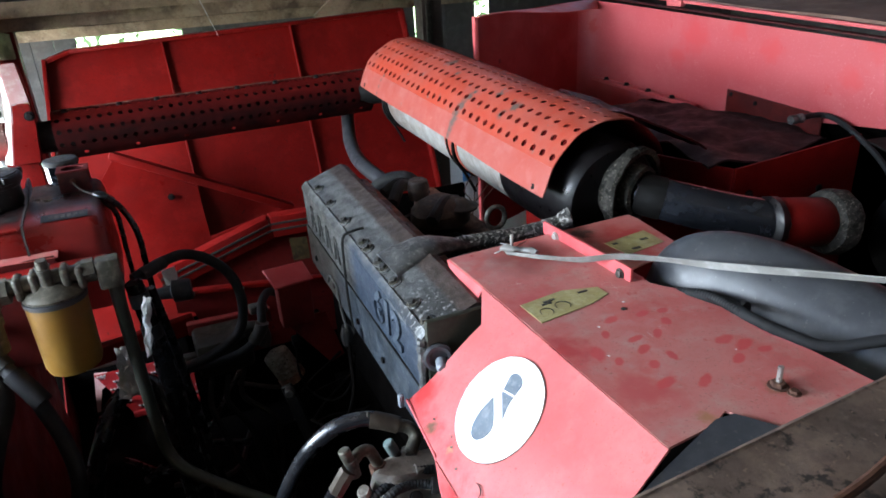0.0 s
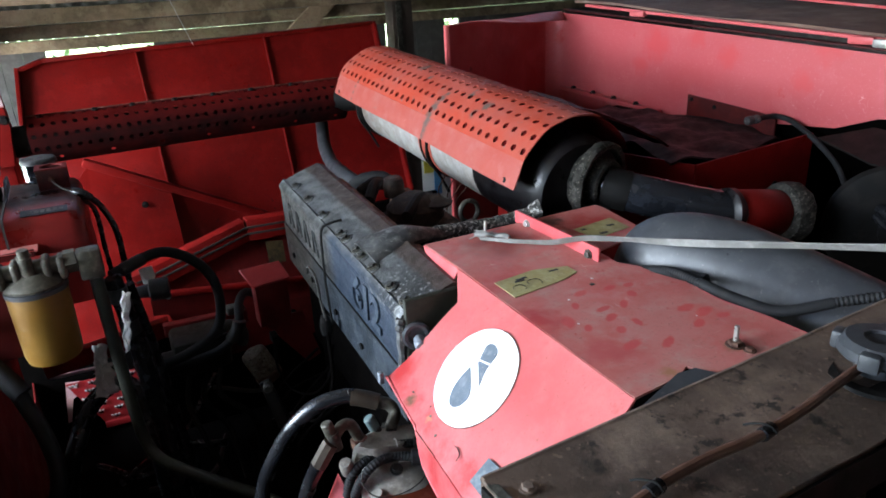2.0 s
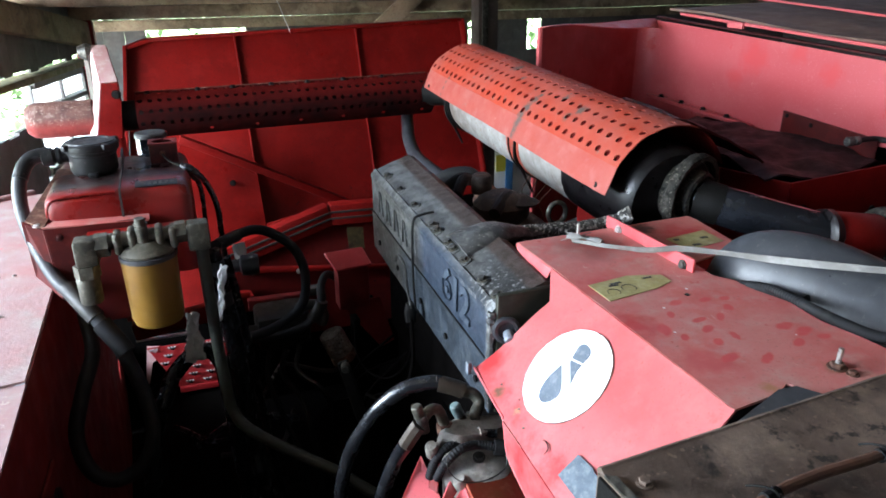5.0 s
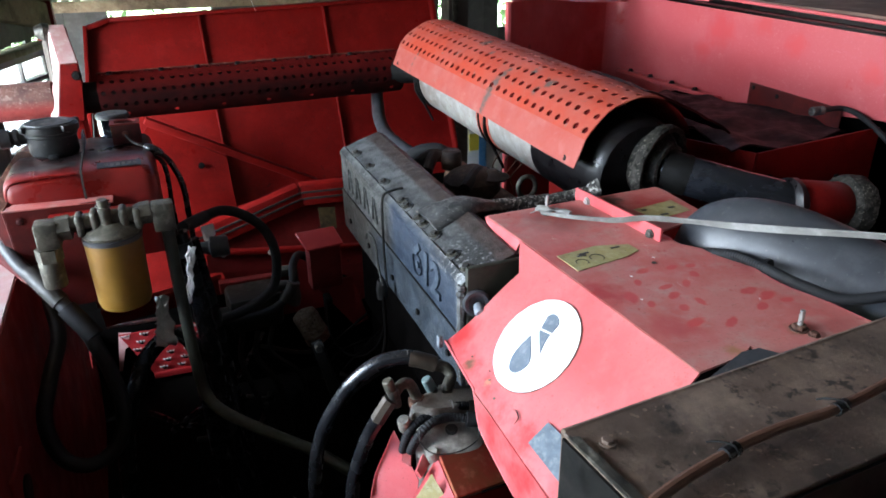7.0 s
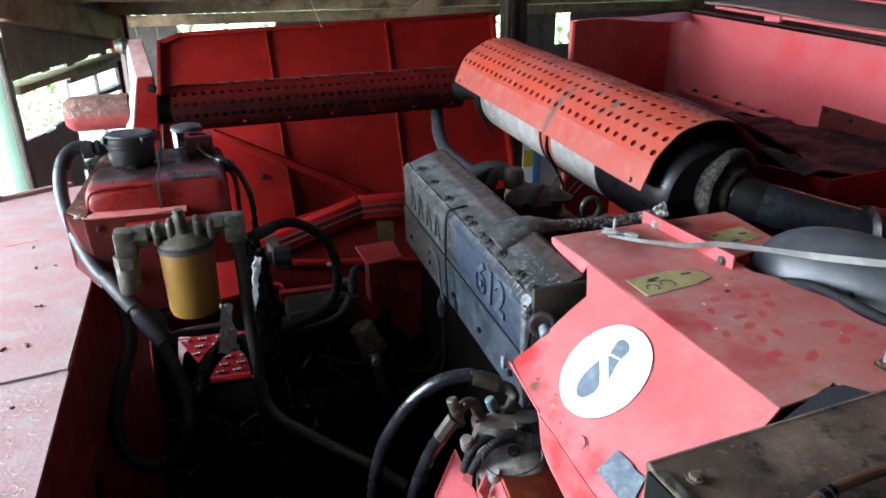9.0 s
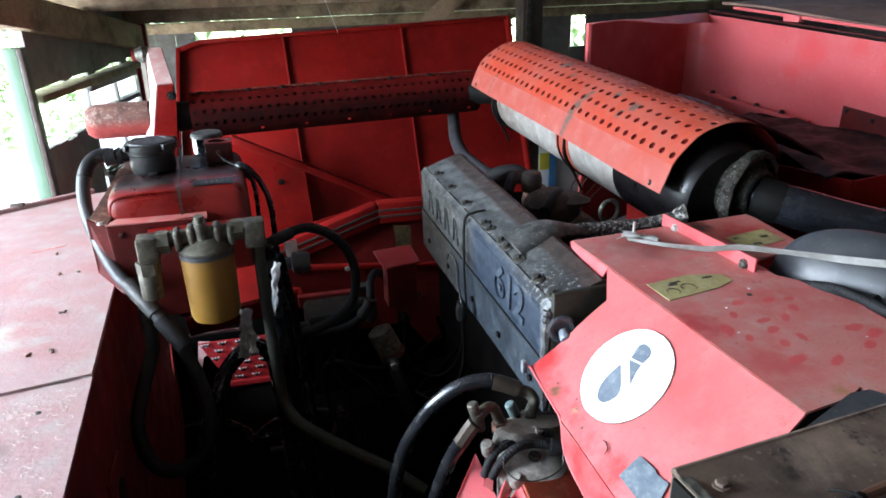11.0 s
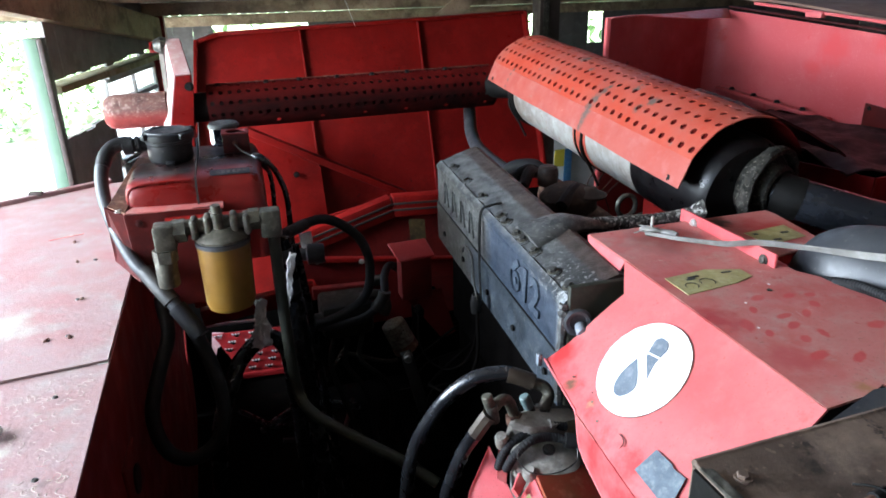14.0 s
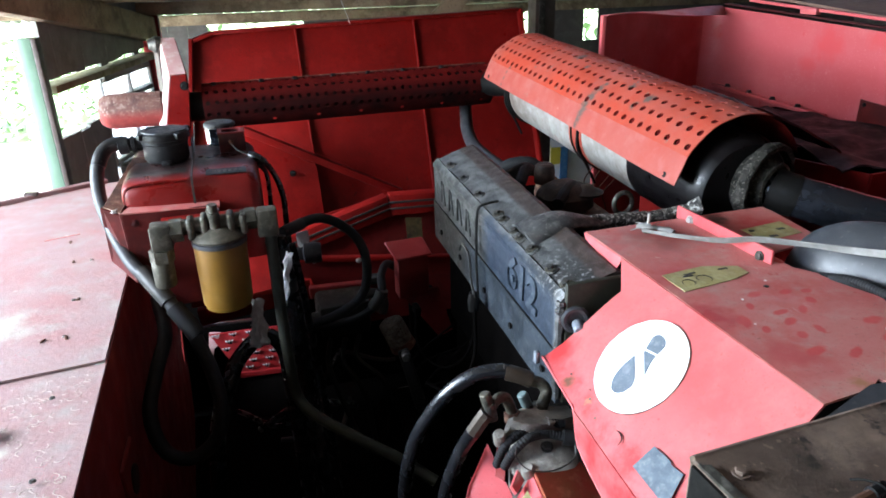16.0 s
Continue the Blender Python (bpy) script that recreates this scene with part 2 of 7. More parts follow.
WOOD = material("old_timber", (0.36, 0.255, 0.165), (0.11, 0.073, 0.046), (0.42, 0.33, 0.22), 0.85, bump=0.6, grain=45, patch=5, amount=0.95, wear=(0.38, 0.31, 0.21), wear_at=0.64, specks=(0.06, 0.045, 0.03))
DARKWOOD = material("dark_weathered_boards", (0.115, 0.106, 0.100), (0.042, 0.039, 0.037), (0.21, 0.20, 0.19), 0.85, bump=0.4, grain=40, patch=4)
ROOFM = material("corrugated_roof_sheet", (0.12, 0.11, 0.10), (0.05, 0.045, 0.04), (0.22, 0.20, 0.18), 0.6, 0.3, bump=0.2, patch=3)
GREENP = material("pale_green_paint", (0.15, 0.235, 0.165), (0.11, 0.18, 0.125), (0.20, 0.29, 0.22), 0.5, patch=4)
STEELP = material("brown_steel_post", (0.07, 0.05, 0.042), (0.03, 0.022, 0.02), (0.14, 0.11, 0.10), 0.55, 0.2, patch=6)
GRASS = material("grass", (0.085, 0.135, 0.060), (0.060, 0.100, 0.040), (0.11, 0.16, 0.085), 0.9, bump=0.5, grain=8, patch=0.6)
EARTH = material("packed_earth", (0.11, 0.085, 0.062), (0.06, 0.045, 0.034), (0.18, 0.15, 0.11), 0.9, bump=0.5, grain=30, patch=1.5)
PALE = material("pale_concrete_yard", (0.42, 0.41, 0.385), (0.33, 0.32, 0.30), (0.50, 0.49, 0.465), 0.85, patch=1.2)
LEAF = material("leaves", (0.085, 0.145, 0.055), (0.055, 0.10, 0.034), (0.125, 0.19, 0.085), 0.6, patch=6)
TAPE = material("orange_brown_conduit", (0.085, 0.036, 0.020), (0.03, 0.014, 0.009), (0.13, 0.06, 0.036), 0.55, bump=0.2, patch=15)
PLUGM = material("pale_green_plastic", (0.11, 0.155, 0.155), (0.07, 0.10, 0.10), (0.16, 0.21, 0.205), 0.5, patch=25)
STEPM = material("bright_red_step_paint", (0.26, 0.010, 0.013), (0.16, 0.006, 0.006), (0.34, 0.03, 0.03), 0.45, patch=8, wear=(0.04, 0.008, 0.008), wear_at=0.64)
BIGHOSE = material("smooth_dark_hose", (0.014, 0.0155, 0.020), (0.007, 0.008, 0.010), (0.030, 0.032, 0.038), 0.17, bump=0.06, patch=9, spec=0.6, wear=(0.05, 0.046, 0.042), wear_at=0.70)
LEDGEM = material("mossy_pale_timber", (0.36, 0.33, 0.20), (0.20, 0.19, 0.09), (0.46, 0.44, 0.32), 0.85, bump=0.4, patch=6, amount=0.9)
GREYWOOD = material("grey_weathered_boards", (0.26, 0.25, 0.24), (0.12, 0.11, 0.10), (0.38, 0.36, 0.34), 0.85, bump=0.4, grain=40, patch=4)
PALEWOOD = material("pale_limewashed_boards", (0.40, 0.39, 0.37), (0.25, 0.24, 0.22), (0.5, 0.5, 0.48), 0.8, bump=0.3, patch=4)
COLLARM = material("crusted_dark_collar", (0.030, 0.027, 0.023), (0.006, 0.006, 0.005), (0.075, 0.068, 0.058), 0.8, 0.0, bump=1.0, grain=70, patch=26, amount=1.0, wear=(0.16, 0.145, 0.12), wear_at=0.57, spec=0.15)
MUD = material("dry_mud", (0.40, 0.32, 0.27), (0.30, 0.23, 0.18), (0.48, 0.40, 0.35), 0.9, patch=30)
SLOPEM = material("worn_coral_paint", (0.445, 0.102, 0.101), (0.40, 0.056, 0.057), (0.465, 0.140, 0.136), 0.46, spec=0.35, bump=0.08, patch=4.0, grain=120, amount=0.7, wear=(0.42, 0.03, 0.032), wear_at=0.63, specks=(0.26, 0.07, 0.055))
PALECAN = material("pale_flaking_can", (0.17, 0.145, 0.11), (0.05, 0.036, 0.024), (0.27, 0.245, 0.21), 0.7, bump=0.5, grain=60, patch=26, amount=1.0, wear=(0.02, 0.014, 0.010), wear_at=0.55)
# white translucent panes stand in for the sky's glare outside
PANE = material("white_translucent_pane", (0.80, 0.80, 0.80), None, None, 0.6, bump=0.05, patch=3, amount=0.2)
pt = PANE.node_tree
tr = pt.nodes.new("ShaderNodeBsdfTranslucent")
tr.inputs[0].default_value = (0.85, 0.87, 0.88, 1)
pt.links.new(tr.outputs[0], pt.nodes["Material Output"].inputs[0])
CRIMP = material("dull_brown_crimp", (0.048, 0.035, 0.024), (0.02, 0.014, 0.010), (0.085, 0.068, 0.05), 0.5, 0.4, bump=0.1, patch=25)
BAGY = material("yellow_bag_print", (0.75, 0.62, 0.06), (0.6, 0.5, 0.05), (0.8, 0.7, 0.2), 0.5, patch=12)
BAGB = material("blue_bag_print", (0.10, 0.30, 0.62), (0.06, 0.2, 0.5), (0.3, 0.5, 0.7), 0.5, patch=12)
FITTING = material("pale_plastic_fitting", (0.20, 0.22, 0.25), (0.09, 0.10, 0.115), (0.30, 0.32, 0.35), 0.45, patch=25)
FOIL = material("crumpled_plastic", (0.80, 0.80, 0.80), (0.6, 0.6, 0.6), (0.88, 0.88, 0.88), 0.3, patch=30)



def stain(m, centre, radius, colour, seed):
    """A stain with a ragged edge round one place of a surface."""
    nt = m.node_tree
    b = nt.nodes["Principled BSDF"]
    old = b.inputs["Base Color"].links[0].from_socket
    tc = nt.nodes.new("ShaderNodeTexCoord")
    d = nt.nodes.new("ShaderNodeVectorMath")
    d.operation = "DISTANCE"
    nt.links.new(tc.outputs["Object"], d.inputs[0])
    d.inputs[1].default_value = centre
    n = nt.nodes.new("ShaderNodeTexNoise")
    n.inputs["Scale"].default_value, n.inputs["Detail"].default_value = 1.6 / radius + seed, 6
    nt.links.new(tc.outputs["Object"], n.inputs["Vector"])
    a = nt.nodes.new("ShaderNodeMath")
    a.operation = "MULTIPLY_ADD"
    nt.links.new(n.outputs["Fac"], a.inputs[0])
    a.inputs[1].default_value = radius * 1.6
    nt.links.new(d.outputs["Value"], a.inputs[2])
    r = nt.nodes.new("ShaderNodeMapRange")
    r.inputs["From Min"].default_value, r.inputs["From Max"].default_value = radius * 1.8, radius * 1.1
    nt.links.new(a.outputs[0], r.inputs["Value"])
    x = nt.nodes.new("ShaderNodeMix")
    x.data_type = "RGBA"
    nt.links.new(r.outputs["Result"], x.inputs[0])
    nt.links.new(old, x.inputs[6])
    x.inputs[7].default_value = (*colour, 1)
    nt.links.new(x.outputs[2], b.inputs["Base Color"])


def zone(m, limits, colour, dark, seed, ragged=0.03, scale=14.0, lo=0.42, hi=0.62):
    """A second colour over part of a surface, with a ragged edge. limits: (axis, where it begins, where it is full)."""
    nt = m.node_tree
    L = nt.links.new
    b = nt.nodes["Principled BSDF"]
    old = b.inputs["Base Color"].links[0].from_socket
    tc = nt.nodes.new("ShaderNodeTexCoord")
    xyz = nt.nodes.new("ShaderNodeSeparateXYZ")
    L(tc.outputs["Object"], xyz.inputs[0])
    n = nt.nodes.new("ShaderNodeTexNoise")
    n.noise_dimensions = "4D"
    n.inputs["W"].default_value, n.inputs["Scale"].default_value, n.inputs["Detail"].default_value, n.inputs["Roughness"].default_value = seed, scale, 8, 0.65
    L(tc.outputs["Object"], n.inputs["Vector"])
    mask = None
    for axis, a, c in limits:
        q = nt.nodes.new("ShaderNodeMath")
        q.operation = "MULTIPLY_ADD"
        L(n.outputs["Fac"], q.inputs[0])
        q.inputs[1].default_value = ragged * (2 if c > a else -2)
        L(xyz.outputs["XYZ".index(axis)], q.inputs[2])
        r = nt.nodes.new("ShaderNodeMapRange")
        off = ragged if c > a else -ragged
        r.inputs["From Min"].default_value, r.inputs["From Max"].default_value = a + off, c + off
        L(q.outputs[0], r.inputs["Value"])
        if mask is None:
            mask = r.outputs["Result"]
        else:
            k = nt.nodes.new("ShaderNodeMath")
            k.operation = "MULTIPLY"
            L(mask, k.inputs[0])
            L(r.outputs["Result"], k.inputs[1])
            mask = k.outputs[0]
    tone = nt.nodes.new("ShaderNodeMix")
    tone.data_type = "RGBA"
    t2 = nt.nodes.new("ShaderNodeMapRange")
    t2.inputs["From Min"].default_value, t2.inputs["From Max"].default_value = lo, hi
    L(n.outputs["Fac"], t2.inputs["Value"])
    L(t2.outputs["Result"], tone.inputs[0])
    tone.inputs[6].default_value, tone.inputs[7].default_value = (*colour, 1), (*dark, 1)
    x = nt.nodes.new("ShaderNodeMix")
    x.data_type = "RGBA"
    L(mask, x.inputs[0])
    L(old, x.inputs[6])
    L(tone.outputs[2], x.inputs[7])
    L(x.outputs[2], b.inputs["Base Color"])


COVERM = material("oxidised_cast_aluminium", (0.058, 0.059, 0.056), (0.011, 0.0105, 0.010), (0.15, 0.15, 0.14), 0.5, 0.3, bump=0.8, grain=80, patch=13, amount=1.0, wear=(0.035, 0.03, 0.024), wear_at=0.60, specks=(0.30, 0.30, 0.28))
zone(COVERM, (("Y", 1.46, 1.40), ("X", .402, .392)), (0.013, 0.021, 0.036), (0.036, 0.050, 0.073), 1.0, 0.02, 34)
zone(COVERM, (("Z", 2.352, 2.362), ("X", .386, .398)), (0.050, 0.051, 0.050), (0.165, 0.168, 0.165), 12.0, 0.01, 26, 0.40, 0.66)
zone(COVERM, (("Y", 1.22, 1.02), ("Z", 2.335, 2.355)), (0.022, 0.022, 0.021), (0.36, 0.36, 0.35), 2.0, 0.05, 95, 0.53, 0.62)
zone(COVERM, (("Y", 1.030, 1.012), ("X", .45, .40)), (0.34, 0.35, 0.35), (0.05, 0.055, 0.06), 3.0, 0.02, 70)
zone(COVERM, (("X", .462, .472),), (0.034, 0.023, 0.018), (0.080, 0.060, 0.050), 4.0, 0.012, 40)
LOWERM = material("worn_blue_grey_cover", (0.037, 0.047, 0.060), (0.015, 0.020, 0.025), (0.070, 0.081, 0.089), 0.48, 0.2, bump=0.5, grain=75, patch=11, amount=1.0, wear=(0.025, 0.025, 0.024), wear_at=0.61, specks=(0.24, 0.25, 0.25))
zone(LOWERM, (("Y", 1.50, 1.62),), (0.055, 0.053, 0.045), (0.024, 0.021, 0.017), 5.0, 0.06, 12)
RAISED = material("worn_blue_lettering", (0.055, 0.072, 0.098), (0.026, 0.036, 0.052), (0.15, 0.17, 0.19), 0.45, 0.2, bump=0.3, grain=90, patch=40, amount=1.0)
TANKRED = material("glossy_red_tank_plastic", (0.165, 0.007, 0.0055), (0.11, 0.005, 0.004), (0.19, 0.012, 0.010), 0.36, spec=0.35, bump=0.05, patch=5, grain=90, amount=0.7, specks=(0.07, 0.012, 0.010))
zone(TANKRED, (("Z", 2.446, 2.4555), ("Y", 1.775, 1.83), ("X", -.305, -.33)), (0.010, 0.009, 0.009), (0.048, 0.040, 0.038), 6.0, 0.006, 16)
zone(TANKRED, (("Z", 2.450, 2.4605), ("Y", 1.83, 1.89)), (0.0085, 0.006, 0.006), (0.040, 0.008, 0.007), 9.0, 0.008, 16)
TAILM = material("crusted_tail_pipe", (0.12, 0.048, 0.034), (0.06, 0.022, 0.017), (0.22, 0.145, 0.115), 0.7, bump=0.5, grain=60, patch=22, amount=1.0, wear=(0.46, 0.38, 0.31), wear_at=0.60)
zone(TAILM, (("Z", 2.475, 2.440),), (0.26, 0.030, 0.024), (0.20, 0.022, 0.018), 7.0, 0.02, 30)
# guard colour darkens towards its underside, by height
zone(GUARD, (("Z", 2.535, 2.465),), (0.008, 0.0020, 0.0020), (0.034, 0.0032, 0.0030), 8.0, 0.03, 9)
zone(SLOPEM, (("Z", 2.268, 2.246),), (0.44, 0.095, 0.095), (0.36, 0.030, 0.032), 11.0, 0.03, 18)

WALL_SPOTS = (((1.95, 2.084, 2.58), .055), ((1.95, 1.646, 2.644), .055), ((1.95, 1.354, 2.585), .05), ((1.95, 1.27, 2.72), .08), ((1.95, 2.0, 2.66), .08), ((1.95, .9, 2.60), .07), ((1.95, 1.80, 2.70), .05))


def mfix(s, deg):
    """A place on the heat shield: s from near to far, angle over the top."""
    return (1.05 - .02 * s + .2 * math.cos(math.radians(deg)), 1.33 + 1.33 * s, 2.405 + .09 * s + .2 * math.sin(math.radians(deg)))


def marks(m, spots, colour, strength):
    """Soft-edged oval marks in a surface: centre x, y, half length, half width, turn in degrees."""
    nt = m.node_tree
    L = nt.links.new
    b = nt.nodes["Principled BSDF"]
    old = b.inputs["Base Color"].links[0].from_socket
    tc = nt.nodes.new("ShaderNodeTexCoord")
    least = None
    for cx, cy, ww, hh, deg in spots:
        mp = nt.nodes.new("ShaderNodeMapping")
        mp.vector_type = "TEXTURE"
        mp.inputs["Location"].default_value = (cx, cy, 2.412)
        mp.inputs["Rotation"].default_value = (0, 0, radians(deg))
        mp.inputs["Scale"].default_value = (ww, hh, 1)
        L(tc.outputs["Object"], mp.inputs["Vector"])
        d = nt.nodes.new("ShaderNodeVectorMath")
        d.operation = "LENGTH"
        L(mp.outputs[0], d.inputs[0])
        if least is None:
            least = d.outputs["Value"]
        else:
            k = nt.nodes.new("ShaderNodeMath")
            k.operation = "MINIMUM"
            L(least, k.inputs[0])
            L(d.outputs["Value"], k.inputs[1])
            least = k.outputs[0]
    n = nt.nodes.new("ShaderNodeTexNoise")
    n.inputs["Scale"].default_value, n.inputs["Detail"].default_value = 120, 4
    L(tc.outputs["Object"], n.inputs["Vector"])
    a = nt.nodes.new("ShaderNodeMath")
    a.operation = "MULTIPLY_ADD"
    L(n.outputs["Fac"], a.inputs[0])
    a.inputs[1].default_value = 0.7
    L(least, a.inputs[2])
    r = nt.nodes.new("ShaderNodeMapRange")
    r.inputs["From Min"].default_value, r.inputs["From Max"].default_value = 1.5, 1.1
    r.inputs["To Max"].default_value = strength
    L(a.outputs[0], r.inputs["Value"])
    x = nt.nodes.new("ShaderNodeMix")
    x.data_type = "RGBA"
    L(r.outputs["Result"], x.inputs[0])
    L(old, x.inputs[6])
    x.inputs[7].default_value = (*colour, 1)
    L(x.outputs[2], b.inputs["Base Color"])


stain(SLOPEM, (0.365, 0.955, 2.27), 0.045, (0.36, 0.022, 0.022), 1)
stain(SLOPEM, (0.340, 0.872, 2.25), 0.016, (0.12, 0.05, 0.025), 2)
stain(SLOPEM, (0.345, 0.80, 2.25), 0.010, (0.36, 0.14, 0.08), 3)
stain(SLOPEM, (0.50, 0.505, 2.39), 0.012, (0.34, 0.06, 0.05), 4)
for c, r in WALL_SPOTS:
    stain(WALLP, c, r, (0.45, 0.052, 0.057), 9)
stain(DECKM, (-0.78, 1.55, 2.2), 0.10, (0.36, 0.33, 0.28), 3)
stain(DECKM, (-0.72, 1.22, 2.2), 0.035, (0.36, 0.32, 0.27), 4)
stain(DECKM, (-0.66, 1.05, 2.2), 0.04, (0.38, 0.33, 0.28), 5)
SCUFF = (0.105, 0.072, 0.060)
for k, (a, d, r) in enumerate(((.392, 147, .022), (.388, 138, .024), (.384, 129, .022), (.380, 122, .014), (.235, 130, .020), (.215, 119, .024), (.30, 114, .018), (.845, 148, .012), (.60, 100, .03), (.52, 112, .016))):
    stain(ORANGE, mfix(a, d), r, SCUFF, 3 + k)
for k, (a, d, r) in enumerate(((.398, 168, .016), (.396, 162, .018), (.393, 156, .020), (.390, 151, .022), (.857, 168, .010), (.852, 160, .011), (.85, 153, .010))):
    stain(APRON, mfix(a, d), r, SCUFF, 7 + k)
stain(DUSTY, (0.66, 1.09, 2.41), 0.10, (0.26, 0.055, 0.045), 5)
stain(DUSTY, (0.90, 1.06, 2.41), 0.10, (0.40, 0.045, 0.04), 9)
stain(DUSTY, (0.83, 1.14, 2.41), 0.045, (0.09, 0.035, 0.028), 10)
stain(DUSTY, (0.57, 0.60, 2.41), 0.06, (0.44, 0.085, 0.08), 11)
stain(DUSTY, (0.555, 0.90, 2.41), 0.05, (0.42, 0.07, 0.065), 12)
FINGERS = ((.569, .713, .022, .012, 70), (.653, .790, .016, .009, 20), (.728, .741, .013, .009, 60), (.625, .648, .012, .009, 40), (.648, .721, .018, .007, 10), (.767, .651, .019, .011, 10), (.782, .625, .020, .011, 20), (.745, .600, .016, .009, 30), (.608, .603, .022, .010, 15), (.690, .717, .016, .007, 50), (.748, .772, .012, .008, 0), (.711, .780, .015, .008, 15), (.640, .690, .018, .009, 30), (.615, .755, .013, .007, 60), (.665, .655, .014, .007, 80), (.800, .600, .014, .008, 0), (.585, .680, .012, .007, 50), (.66, .58, .020, .008, 30))
marks(DUSTY, FINGERS, (0.50, 0.055, 0.055), 0.85)
stain(DUSTY, (0.735, 0.52, 2.41), 0.022, (0.24, 0.11, 0.06), 6)
stain(DUSTY, (0.535, 0.75, 2.41), 0.05, (0.40, 0.045, 0.045), 7)
stain(DUSTY, (0.60, 0.515, 2.41), 0.018, (0.34, 0.15, 0.07), 8)


# ---- building helpers ----
def obj(name, bm, mat, parent=None, label="", sharp=32, solid=0.0):
    bmesh.ops.recalc_face_normals(bm, faces=bm.faces[:])
    me = bpy.data.meshes.new(name)
    bm.to_mesh(me)
    bm.free()
    me.shade_smooth()
    me.set_sharp_from_angle(angle=radians(sharp))
    me.materials.append(mat)
    ob = new(name, me)
    if parent:
        ob.parent = parent
    if label:
        ob["label"] = label
    if solid:
        md = ob.modifiers.new("thickness", "SOLIDIFY")
        md.thickness, md.offset = solid, 0.0
        ob.modifiers.new("split", "EDGE_SPLIT").split_angle = radians(34)
    return ob


def part(name, bm, mat, parent, label="", sharp=32, solid=0.0):
    return obj(name, bm, mat, parent, label, sharp, solid)


def thing(name, label, category, at=(0, 0, 0), group="", kind=""):
    e = new(name)
    e.empty_display_size = 0.05
    return tagged(e, label, category, group, kind)


def whole(name, bm, mat, label, category, group="", kind="", sharp=32, solid=0.0):
    return tagged(obj(name, bm, mat, None, "", sharp, solid), label, category, group, kind)


def box(lo, hi, bevel=0.0, bm=None, rot=None, about=None, seg=2):
    bm = bm or bmesh.new()
    lo, hi = Vector(lo), Vector(hi)
    c, s = (lo + hi) / 2, hi - lo
    r = bmesh.ops.create_cube(bm, size=1, matrix=Matrix.Translation(c) @ Matrix.Diagonal((*s, 1)))
    vs = r["verts"]
    if bevel:
        es = list({e for v in vs for e in v.link_edges})
        out = bmesh.ops.bevel(bm, geom=es, offset=bevel, segments=seg, affect="EDGES", profile=0.5)
        vs = list(set(out["verts"]) | {v for v in vs if v.is_valid})
    if rot:
        p = Vector(about) if about else c
        bmesh.ops.transform(bm, verts=[v for v in vs if v.is_valid], matrix=Matrix.Translation(p) @ rot.to_4x4() @ Matrix.Translation(-p))
    return bm


def bar(p, q, w, h, bevel=0.0, bm=None, up=(0, 0, 1)):
    """A straight bar from p to q, w wide and h high."""
    bm = bm or bmesh.new()
    p, q = Vector(p), Vector(q)
    d = (q - p).normalized()
    side = d.cross(Vector(up)).normalized()
    u = side.cross(d)
    m = Matrix((side, d, u)).transposed().to_4x4()
    m.translation = (p + q) / 2
    r = bmesh.ops.create_cube(bm, size=1, matrix=m @ Matrix.Diagonal((w, (q - p).length, h, 1)))
    if bevel:
        bmesh.ops.bevel(bm, geom=list({e for v in r["verts"] for e in v.link_edges}), offset=bevel, segments=2, affect="EDGES", profile=0.5)
    return bm


def prism(pts, thick, bm=None, bevel=0.0):
    """A flat plate from corner points in 3D, given a thickness along its normal."""
    bm = bm or bmesh.new()
    pts = [Vector(p) for p in pts]
    n = Vector()
    for i, p in enumerate(pts):
        n += p.cross(pts[(i + 1) % len(pts)])
    n.normalize()
    a = [bm.verts.new(p + n * thick / 2) for p in pts]
    b = [bm.verts.new(p - n * thick / 2) for p in pts]
    fs = [bm.faces.new(a), bm.faces.new(b[::-1])]
    for i in range(len(pts)):
        j = (i + 1) % len(pts)
        fs.append(bm.faces.new((a[j], a[i], b[i], b[j])))
    if bevel:
        bmesh.ops.bevel(bm, geom=list({e for f in fs for e in f.edges}), offset=bevel, segments=1, affect="EDGES")
    return bm


def spline(pts, n=8):
    """Points of a smooth curve through pts."""
    P = [Vector(p) for p in pts]
    P = [P[0] * 2 - P[1]] + P + [P[-1] * 2 - P[-2]]
    out = []
    for i in range(1, len(P) - 2):
        a, b, c, d = P[i - 1:i + 3]
        for k in range(n):
            t = k / n
            out.append(0.5 * (2 * b + (c - a) * t + (2 * a - 5 * b + 4 * c - d) * t * t + (3 * b - a - 3 * c + d) * t ** 3))
    out.append(P[-2])
    return out


